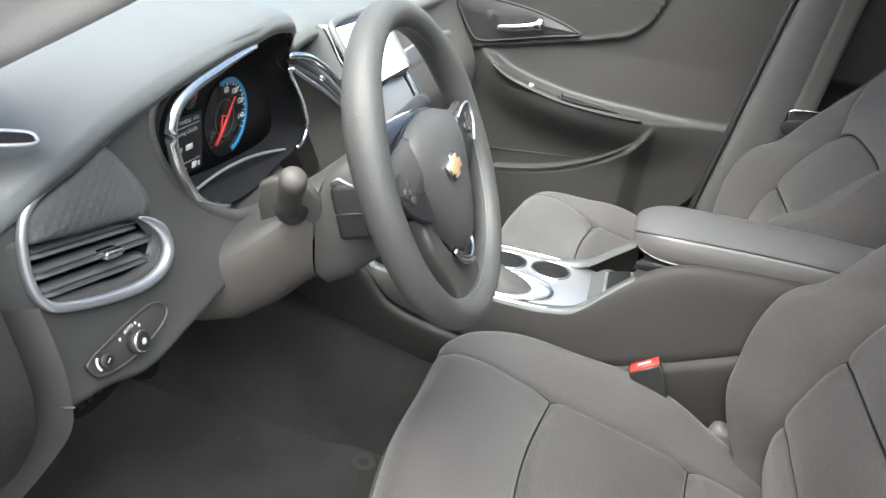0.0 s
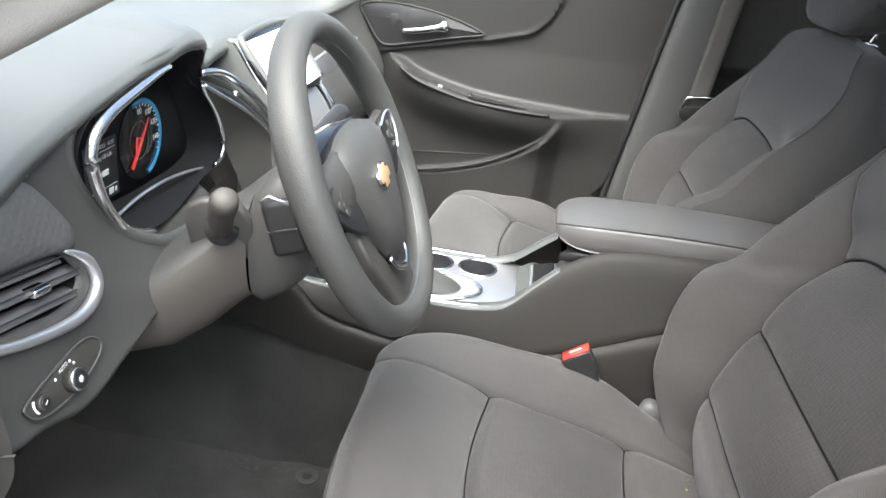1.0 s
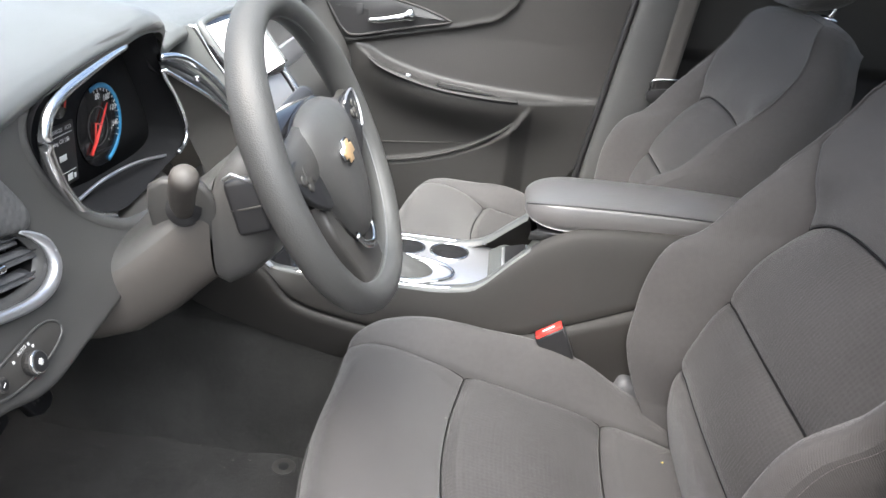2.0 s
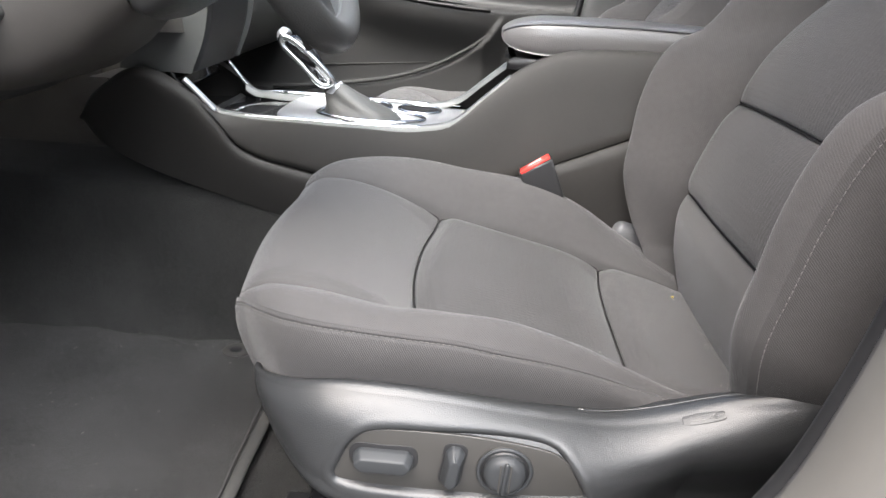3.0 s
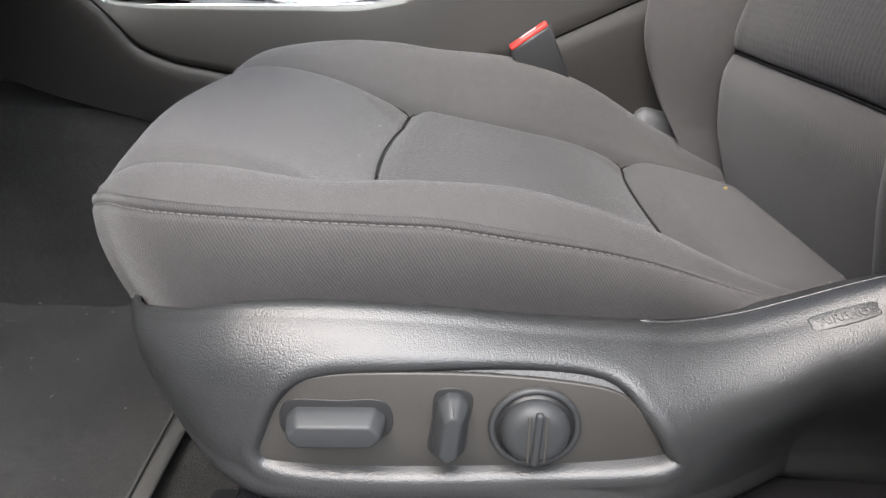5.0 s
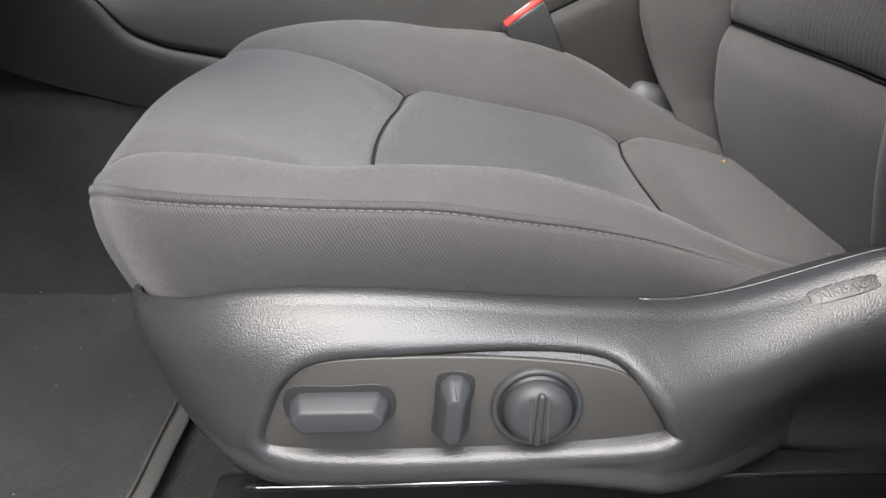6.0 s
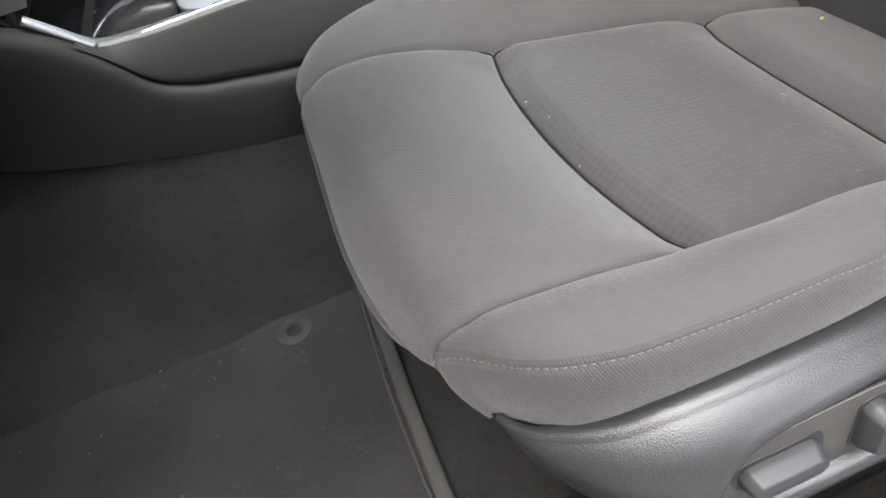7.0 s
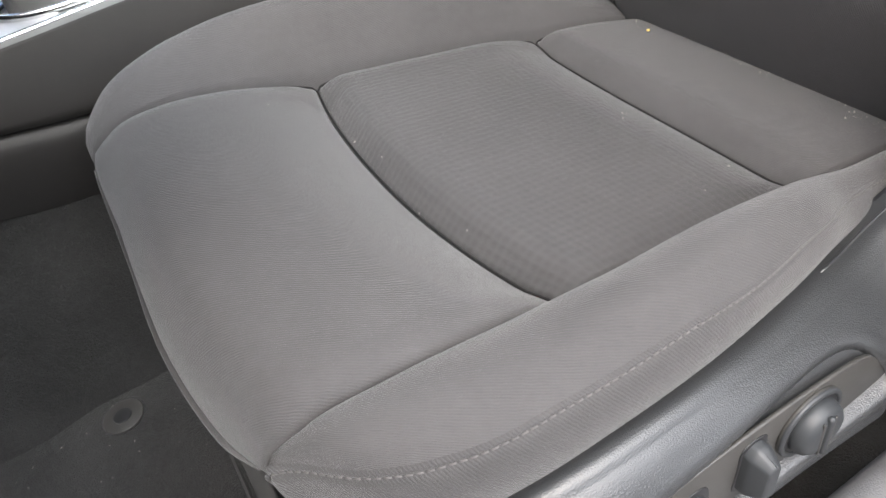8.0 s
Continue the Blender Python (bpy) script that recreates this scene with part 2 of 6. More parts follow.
def disc(name, radius, depth, mat, parent=None, label="", m=None, bevel=0.002, sides=40, top=1.0):
    bm = bmesh.new()
    bmesh.ops.create_cone(bm, cap_ends=True, segments=sides, radius1=radius, radius2=radius * top, depth=depth, matrix=Matrix.Translation((0, 0, depth / 2)))
    if bevel:
        rim = [e for e in bm.edges if all(v.co.z > depth * 0.9 for v in e.verts)]
        bmesh.ops.bevel(bm, geom=rim, offset=bevel, segments=3, profile=0.5, affect="EDGES")
    if m is not None:
        bm.transform(m)
    return part(name, bm, mat, parent, label)


def axes(origin, u, v, w):
    m = Matrix.Identity(4)
    for k, a in enumerate((u, v, w, origin)):
        for r in range(3):
            m[r][k] = a[r]
    return m


def rounded(outline, n=6):
    return [tuple(p) for p in spline(outline, len(outline) * n, True)]


# ---- seats ----
def steps(lo, hi, n, seams):
    """Even stops, with close ones on both sides of each seam."""
    s = set(np.round(np.linspace(lo, hi, n), 5))
    for c in seams:
        s = {v for v in s if abs(v - c) > 0.0062}
        s |= {c + d for d in (-0.006, -0.0035, -0.002, -0.001, 0, 0.001, 0.002, 0.0035, 0.006)}
    return np.array(sorted(s))


def groove(d):
    """Depth of a sewn seam at distance d."""
    d = np.abs(d)
    return 0.017 * np.exp(-d / 0.0011) + 0.0045 * np.exp(-(d / 0.012) ** 2)


COLS = np.array(sorted(set(np.round(np.linspace(-1, 1, 90), 4)) | {s * (0.64 + d) for s in (-1, 1) for d in (-0.02, -0.01, -0.005, 0, 0.005, 0.01, 0.02)}))
SEAM = 0.64


def cushion(seat, yc, s):
    """The seat cushion; local v runs to the inner side, s turns it over for the other seat."""
    front_seam, rear_seam = 0.003, 0.227
    xr = steps(-0.172, 0.345, 106, (front_seam, rear_seam))
    X, P = np.meshgrid(xr, COLS, indexing="ij")
    A, inner = np.abs(P), P > 0
    vs = np.where(inner, lerp(X, [-0.165, -0.13, -0.1, -0.06, -0.02, 0.02, 0.1, 0.24, 0.345], [0.172, 0.170, 0.168, 0.167, 0.171, 0.175, 0.171, 0.164, 0.155]),
                  lerp(X, [-0.172, -0.15, -0.12, -0.07, 0.0, 0.1, 0.24, 0.345], [0.157, 0.163, 0.168, 0.167, 0.157, 0.152, 0.147, 0.145]))
    vo = np.where(inner, lerp(X, [-0.172, -0.15, -0.12, 0, 0.2, 0.345], [0.190, 0.212, 0.228, 0.245, 0.238, 0.225]),
                  lerp(X, [-0.172, -0.165, -0.154, -0.143, -0.125, -0.073, -0.015, 0.03, 0.07, 0.11, 0.155, 0.2, 0.26, 0.345],
                       [0.161, 0.170, 0.195, 0.2075, 0.218, 0.225, 0.226, 0.225, 0.2195, 0.2115, 0.2015, 0.1865, 0.175, 0.17]))
    t = np.clip((A - SEAM) / (1 - SEAM), 0, 1)
    V = np.where(A < SEAM, A / SEAM * vs, vs + t * (vo - vs))
    bend = np.where(inner, lerp(X, [-0.165, 0.0, 0.224, 0.345], [0.009, 0.015, 0.010, 0.0]), lerp(X, [-0.165, 0.0, 0.224, 0.345], [0.024, 0.022, 0.003, 0.0]))
    XX = X + bend * (V / 0.157) ** 2
    d_front = X + 0.172
    z = lerp(X, [-0.165, -0.14, -0.11, -0.07, -0.03, 0.012, 0.1, 0.18, 0.239, 0.3, 0.345], [0.279, 0.288, 0.289, 0.281, 0.267, 0.251, 0.232, 0.216, 0.202, 0.190, 0.178])
    z = z + 0.004 * np.cos(np.clip(V / vs, 0, 1) * np.pi / 2) * np.clip(d_front / 0.08, 0, 1)
    rise = np.where(inner, lerp(X, [-0.165, -0.12, 0, 0.11, 0.19, 0.27, 0.345], [0.006, 0.012, 0.044, 0.056, 0.045, 0.022, 0.008]),
                    lerp(X, [-0.165, -0.1, -0.05, 0, 0.06, 0.11, 0.16, 0.2, 0.26, 0.345], [0.002, 0.004, 0.012, 0.032, 0.045, 0.042, 0.034, 0.024, 0.012, 0.01]))
    z = z + rise * lerp(t, [0, 0.28, 0.55, 0.78, 1], [0, 0.55, 0.95, 1.0, 0.74])
    seam_near = np.minimum(np.abs(A - SEAM) * np.where(A < SEAM, vs / SEAM, (vo - vs) / (1 - SEAM)), 1)
    z = z - groove(seam_near) * np.clip(d_front / 0.02, 0.3, 1)
    mid = np.clip((SEAM - A) / 0.01, 0, 1)
    pillow = sum(h * np.exp(-((X - c) / np.where(X < c, 0.036, 0.014)) ** 2) for c, h in ((front_seam, 0.017), (rear_seam, 0.014)))
    z = z - (groove(X - front_seam) + groove(X - rear_seam)) * mid - pillow * np.clip((SEAM - A) / 0.12, 0, 1) ** 0.5
    roll, rz = lerp(np.clip(V, 0, 0.2), [0, 0.11, 0.155, 0.2], [0.034, 0.034, 0.032, 0.025]), lerp(np.clip(V, 0, 0.2), [0, 0.11, 0.155, 0.2], [0.055, 0.05, 0.024, 0.010])
    q = np.clip(1 - d_front / roll, 0, 1)
    z = z - rz * (1 - np.sqrt(np.maximum(1 - q**2, 0)))
    # the outer bolster comes down to its sewn edge and ends in a nose at the front corner
    x_edge = XX[:, :1]
    z_edge = lerp(x_edge, [-0.15, -0.138, -0.115, -0.09, -0.06, -0.03, 0.02, 0.056, 0.09, 0.126, 0.165, 0.208, 0.26, 0.345], [0.262, 0.268, 0.276, 0.279, 0.2795, 0.278, 0.276, 0.274, 0.267, 0.258, 0.245, 0.225, 0.205, 0.19])
    z = z + np.where(inner, 0, 1) * (z_edge - z[:, :1]) * t ** 2
    Y = yc + s * np.where(inner, 1, -1) * V
    g = np.stack([XX, Y, z], -1)
    jf, jr = np.searchsorted(xr, front_seam - 1e-6), np.searchsorted(xr, rear_seam - 1e-6)
    c0, c1 = np.searchsorted(COLS, -SEAM - 1e-6), np.searchsorted(COLS, SEAM - 1e-6)
    flip = s < 0
    gg = g[:, ::-1] if flip else g
    n = len(COLS)
    a0, a1 = (n - 1 - c1, n - 1 - c0) if flip else (c0, c1)
    sheet("front_panel", gg, FABRIC, seat, keep=lambda i, j: i < jf and a0 <= j < a1)
    sheet("centre_panel", gg, INSERT, seat, "embossed grey cloth panel", keep=lambda i, j: jf <= i < jr and a0 <= j < a1)
    sheet("rear_panel", gg, FABRIC, seat, keep=lambda i, j: i >= jr and a0 <= j < a1)
    sheet("cushion_bolster", gg, FABRIC, seat, keep=lambda i, j: j < a0)
    sheet("cushion_bolster", gg, FABRIC, seat, keep=lambda i, j: j >= a1)
    # dark cords over the groove openings give the seams their shade by colour
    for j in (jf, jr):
        tube("seam", (g[j - 3, c0:c1 + 1] + g[j + 3, c0:c1 + 1])[1:-1] / 2 - np.array([0, 0, 0.0018]), 0.0009, SEAM_SHADE, seat, "dark cord standing in for seam shade", sides=6)
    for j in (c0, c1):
        tube("seam", (g[4:, j - 2] + g[4:, j + 2])[::2] / 2 - np.array([0, 0, 0.0014]), 0.0009, SEAM_SHADE, seat, "dark cord standing in for seam shade", sides=6)
    # walls of the cushion, from the sewn edge down
    edge = np.vstack([g[::-1, 0], g[0, 1:], g[1:, -1]])
    side = np.r_[np.full(len(xr), -1.0), np.linspace(-1, 1, len(COLS) - 1), np.full(len(xr) - 1, 1.0)]
    tang = np.gradient(edge, axis=0)
    out = np.stack([tang[:, 1] * s, -tang[:, 0] * s, 0 * tang[:, 0]], 1) * -1
    out /= np.linalg.norm(out[:, :2], axis=1)[:, None] + 1e-9
    mid_pt = np.array([0.09, yc, 0])
    sgn = np.sign(((edge - mid_pt) * out).sum(1))
    out *= sgn[:, None]
    w_out = np.clip((-side - 0.55) / 0.35, 0, 1) ** 2
    foot_y = lerp(edge[:, 0], [-0.14, -0.125, -0.1, -0.05, 0, 0.05, 0.1, 0.15, 0.183, 0.25, 0.345], [0.171, 0.183, 0.204, 0.223, 0.227, 0.225, 0.218, 0.210, 0.203, 0.196, 0.19])
    foot = np.stack([edge[:, 0] + np.clip(-0.09 - edge[:, 0], 0, 1) * 0.3, yc - s * (foot_y - 0.005), lerp(edge[:, 0], [-0.14, -0.1, -0.05, 0, 0.05, 0.1, 0.15, 0.183, 0.345], [0.196, 0.204, 0.218, 0.222, 0.219, 0.212, 0.207, 0.204, 0.19])], 1)
    low = lerp(side, [-1, -0.75, -0.6, -0.3, 0.5, 0.8, 1], [0.20, 0.19, 0.165, 0.11, 0.11, 0.10, 0.10])
    rows = []
    for k in np.r_[0, 0.015, 0.03, 0.045, 0.06, 0.075, 0.09, 0.11, np.linspace(0.15, 1, 12)]:
        # a sewn flat strip, then the panel swells a little
        strip = -0.0005 * math.exp(-((k - 0.012) / 0.012) ** 2) - 0.0016 * math.exp(-((k - 0.085) / 0.016) ** 2)
        p_out = edge + (foot - edge) * k + out * (0.0055 * math.sin(k**0.8 * math.pi) + strip)
        off = 0.003 * math.sin(min(k * 2.5, 1) * math.pi) - 0.04 * k
        p_in = edge + out * off
        p_in[:, 2] = edge[:, 2] + (low - edge[:, 2]) * k
        rows.append(p_out * w_out[:, None] + p_in * (1 - w_out[:, None]))
    wall = np.stack(rows, 0)
    m0, m1 = len(xr) - 1 + int(c0 * 0.6), len(xr) - 1 + c1
    sheet("cushion_side", wall, FABRIC, seat, keep=lambda i, j: j < m0)
    sheet("cushion_front", wall, FABRIC, seat, keep=lambda i, j: m0 <= j < m1)
    sheet("cushion_side", wall, FABRIC, seat, keep=lambda i, j: j >= m1)
    front = g[0, c0:c1 + 1] + np.array([-0.001, 0, 0.0])
    tube("piping", front[3:-3:2], np.interp(np.arange(len(front[3:-3:2])), [0, 5, len(front[3:-3:2]) - 6, len(front[3:-3:2]) - 1], [0.0004, 0.0022, 0.0022, 0.0004]), FABRIC, seat, sides=8)
    corner = wall[1:, m0] + out[m0] * 0.0008
    tube("piping", corner, 0.0014, FABRIC, seat, "pale sewn corner edge", sides=8, up=(0, 1, 0))
    # a row of stitches below the outer sewn edge
    row = wall[6, : len(xr) + int(c0 * 0.3)][::-1]
    stitches("stitching", row, out[: len(row)][::-1], seat)


def stitches(name, line, out, parent, length=0.0032, gap=0.0014):
    seg = np.linalg.norm(np.diff(line, axis=0), axis=1)
    run = np.r_[0, np.cumsum(seg)]
    verts, faces = [], []
    pos = 0.004
    while pos + length < run[-1]:
        p = [np.array([np.interp(q, run, line[:, a]) for a in range(3)]) for q in (pos, pos + length)]
        n = np.array([np.interp(pos, run, out[:, a]) for a in range(3)])
        shift = n * 0.0002
        wide = np.array([0, 0, 0.0005])
        lift = n * 0.0007
        k = len(verts)
        for e in p:
            c = e + shift
            verts += [c - wide, c + wide, c + lift]
        faces += [(k, k + 3, k + 5, k + 2), (k + 1, k + 2, k + 5, k + 4), (k, k + 2, k + 1), (k + 3, k + 4, k + 5)]
        pos += length + gap
    raw(name, verts, faces, THREAD, parent, "row of pale thread stitches")


def backrest(seat, yc, s):
    low_seam, mid_seam, top_seam = 0.304, 0.427, 0.582
    zr = steps(0.165, 0.775, 120, (low_seam, mid_seam, top_seam))
    Z, P = np.meshgrid(zr, COLS, indexing="ij")
    A, inner = np.abs(P), P > 0
    vs = lerp(Z, [0.165, 0.31, 0.427, 0.57, 0.60, 0.64, 0.68, 0.775], [0.148, 0.155, 0.168, 0.176, 0.180, 0.196, 0.222, 0.222])
    vs = vs + np.where(inner, lerp(Z, [0.165, 0.214, 0.30, 0.43, 0.57, 0.61, 0.775], [0.045, 0.042, 0.024, 0.013, 0.013, 0.008, 0.0]), 0)
    vo = lerp(Z, [0.165, 0.22, 0.25, 0.30, 0.35, 0.46, 0.55, 0.62, 0.68, 0.72, 0.745, 0.76, 0.77, 0.775], [0.186, 0.198, 0.213, 0.231, 0.237, 0.240, 0.238, 0.236, 0.229, 0.217, 0.203, 0.188, 0.170, 0.150])
    vs = np.minimum(vs, vo - 0.007)
    t = np.clip((A - SEAM) / (1 - SEAM), 0, 1)
    V = np.where(A < SEAM, A / SEAM * vs, vs + t * (vo - vs))
    x = lerp(Z, [0.165, 0.2, 0.25, 0.31, 0.37, 0.427, 0.5, 0.57, 0.65, 0.72, 0.775], [0.350, 0.340, 0.330, 0.327, 0.345, 0.367, 0.400, 0.440, 0.485, 0.516, 0.534] if s > 0 else [0.356, 0.346, 0.338, 0.338, 0.353, 0.374, 0.412, 0.455, 0.500, 0.530, 0.550])
    x = x - 0.006 * np.cos(np.clip(V / vs, 0, 1) * np.pi / 2)
    fin = lerp(Z, [0.165, 0.25, 0.3, 0.37, 0.41, 0.48, 0.56, 0.62, 0.66, 0.70, 0.775], [0.03, 0.05, 0.062, 0.080, 0.092, 0.105, 0.104, 0.092, 0.062, 0.043, 0.040] if s > 0 else [0.03, 0.05, 0.062, 0.080, 0.092, 0.105, 0.100, 0.078, 0.036, 0.012, 0.010])
    # the wings run out in the rounded shoulders
    up = lerp(Z, [0.575, 0.61, 0.65, 0.68], [0, 0.2, 0.8, 1.0])
    wing = lerp(t, [0, 0.3, 0.6, 0.82, 1], [0, 0.5, 0.92, 1.0, 0.80]) * (1 - up) + up * np.clip(V / vo, 0, 1) ** 2.4
    x = x - np.where(inner, fin, fin * 0.84) * wing
    fade = np.clip((0.69 - Z) / 0.03, 0, 1)
    near = np.abs(A - SEAM) * np.where(A < SEAM, vs / SEAM, (vo - vs) / (1 - SEAM))
    x = x + groove(near) * fade
    mid = np.clip((SEAM - A) / 0.01, 0, 1)
    x = x + (groove(Z - low_seam) + groove(Z - mid_seam) + groove(Z - top_seam)) * mid
    swell = sum(0.007 * np.exp(-((Z - c) / np.where(Z < c, 0.020, 0.034)) ** 2) for c in (low_seam, mid_seam, top_seam))
    x = x + swell * np.clip((SEAM - A) / 0.12, 0, 1) ** 0.5
    # the upper edge rolls back
    q = np.clip(1 - (0.775 - Z) / 0.03, 0, 1)
    x = x + 0.02 * (1 - np.sqrt(np.maximum(1 - q**2, 0)))
    drop = np.where(inner, lerp(Z, [0.165, 0.31, 0.427, 0.578, 0.775], [0, 0.0, -0.004, -0.012, -0.01]), lerp(Z, [0.165, 0.31, 0.427, 0.578, 0.775], [0, -0.007, -0.006, -0.012, -0.01])) * (V / 0.157) ** 2
    drop = drop - 0.018 * np.exp(-((Z - top_seam) / 0.06) ** 2) * np.clip(V / 0.17, 0, 1.2) ** 4
    g = np.stack([x, yc + s * np.where(inner, 1, -1) * V, Z + drop], -1)
    k1, k2, k3 = (np.searchsorted(zr, v - 1e-6) for v in (low_seam, mid_seam, top_seam))
    k4 = np.searchsorted(zr, 0.68)
    c0, c1 = np.searchsorted(COLS, -SEAM - 1e-6), np.searchsorted(COLS, SEAM - 1e-6)
    gg = g[:, ::-1] if s > 0 else g
    n = len(COLS)
    a0, a1 = (n - 1 - c1, n - 1 - c0) if s > 0 else (c0, c1)
    sheet("lumbar_panel", gg, FABRIC, seat, keep=lambda i, j: i < k1 and a0 <= j < a1)
    sheet("lower_back_panel", gg, INSERT, seat, keep=lambda i, j: k1 <= i < k2 and a0 <= j < a1)
    sheet("upper_back_panel", gg, INSERT, seat, "embossed grey cloth panel", keep=lambda i, j: k2 <= i < k3 and a0 <= j < a1)
    sheet("shoulder_panel", gg, FABRIC, seat, keep=lambda i, j: i >= k3 and (a0 <= j < a1 or i >= k4))
    sheet("back_bolster", gg, FABRIC, seat, keep=lambda i, j: i < k4 and j < a0)
    sheet("back_bolster", gg, FABRIC, seat, keep=lambda i, j: i < k4 and j >= a1)
    # same dark cords on the back: seam shade put into colour
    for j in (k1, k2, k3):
        tube("seam", (g[j - 3, c0:c1 + 1] + g[j + 3, c0:c1 + 1])[1:-1] / 2 + np.array([0.0018, 0, 0]), 0.0008, SEAM_SHADE, seat, "dark cord standing in for seam shade", sides=6, up=(1, 0, 0))
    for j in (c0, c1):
        tube("seam", (g[:k4, j - 2] + g[:k4, j + 2])[::2] / 2 + np.array([0.0012, 0, 0]), 0.0009, SEAM_SHADE, seat, "dark cord standing in for seam shade", sides=6, up=(1, 0, 0))
    edge = np.vstack([g[:, 0], g[-1, 1:], g[:-1, -1][::-1]])
    zz = edge[:, 2]
    lean = np.stack([np.full(len(edge), 0.93), 0 * zz, np.full(len(edge), -0.37)], 1)
    out = np.stack([0 * zz, edge[:, 1] - yc, np.clip(zz - 0.62, 0, 1)], 1)
    out /= np.linalg.norm(out, axis=1)[:, None] + 1e-9
    depth = lerp(zz, [0.165, 0.3, 0.5, 0.6, 0.66, 0.78], [0.12, 0.18, 0.2, 0.17, 0.125, 0.09])
    rows = []
    for k in np.linspace(0, 1, 12):
        rows.append(edge + lean * (depth * k)[:, None] + out * (np.clip((zz - 0.2) / 0.1, 0.1, 1)[:, None] * 0.014 * math.sin(math.pi * min(k * 1.15, 1)) - 0.012 * k**3))
    wall = np.stack(rows, 0)
    if s < 0:
        wall = wall[:, ::-1]
    sheet("back_side", wall, FABRIC, seat, "darker grey cloth side wall")
    half = wall[5, 6:len(zr) - 12] if s > 0 else wall[5, -len(zr) + 12:-6]
    # no groove here; the dark cord alone draws the shaded seam line
    tube("seam", half[::2] + np.array([0, -s * 0.0004, 0]), 0.0009, SEAM_SHADE, seat, "dark cord standing in for seam shade", sides=6, up=(1, 0, 0))
    rear = wall[-1]
    c = rear.mean(0)
    back = np.stack([rear + (c - rear) * k + np.array([0.02 * math.sin(k * math.pi / 2), 0, 0]) for k in np.linspace(0, 0.98, 6)], 0)
    sheet("back_shell", back, TRIM, seat, "moulded plastic back shell")
    top = [e for e in edge if e[2] > 0.60]
    tube("piping", np.array(top)[::2], 0.002, FABRIC, seat, sides=6)
    back_stitches(edge[6:95], s, seat)


def back_stitches(line, s, parent):
    seg = np.linalg.norm(np.diff(line, axis=0), axis=1)
    run = np.r_[0, np.cumsum(seg)]
    verts, faces = [], []
    for off in (0.007, -0.006):
        pos = 0.0
        while pos + 0.0042 < run[-1]:
            p = [np.array([np.interp(q, run, line[:, a]) for a in range(3)]) for q in (pos, pos + 0.0042)]
            k = len(verts)
            for e in p:
                c = e + (np.array([off, -s * 0.0035, 0]) if off > 0 else np.array([-0.0025, s * 0.006, 0]))
                verts += [c + np.array([0.0005, 0, 0]), c - np.array([0.0005, 0, 0]), c + np.array([-0.0004, -s * 0.0006, 0])]
            faces += [(k, k + 3, k + 5, k + 2), (k + 1, k + 2, k + 5, k + 4), (k, k + 2, k + 1), (k + 3, k + 4, k + 5)]
            pos += 0.0054
    raw("stitching", verts, faces, THREAD, parent, "row of pale thread stitches")


PANEL = [(-0.040, 0.155), (-0.036, 0.173), (-0.026, 0.192), (-0.008, 0.2025), (0.031, 0.205), (0.086, 0.2035), (0.137, 0.196), (0.156, 0.181),
         (0.1685, 0.162), (0.167, 0.154), (0.119, 0.1485), (0.031, 0.146), (-0.025, 0.1485)]


def inside(x, z, poly):
    """Signed distance to a closed outline, inside positive."""
    p = np.asarray(poly)
    q = np.roll(p, -1, 0)
    best, hit = np.full(np.shape(x), 9.0), np.zeros(np.shape(x), bool)
    for (ax, az), (bx, bz) in zip(p, q):
        dx, dz = bx - ax, bz - az
        t = np.clip(((x - ax) * dx + (z - az) * dz) / (dx * dx + dz * dz + 1e-12), 0, 1)
        best = np.minimum(best, np.hypot(x - ax - t * dx, z - az - t * dz))
        cross = ((az > z) != (bz > z)) & (x < (bx - ax) * (z - az) / (bz - az + 1e-12) + ax)
        hit ^= cross
    return np.where(hit, best, -best)


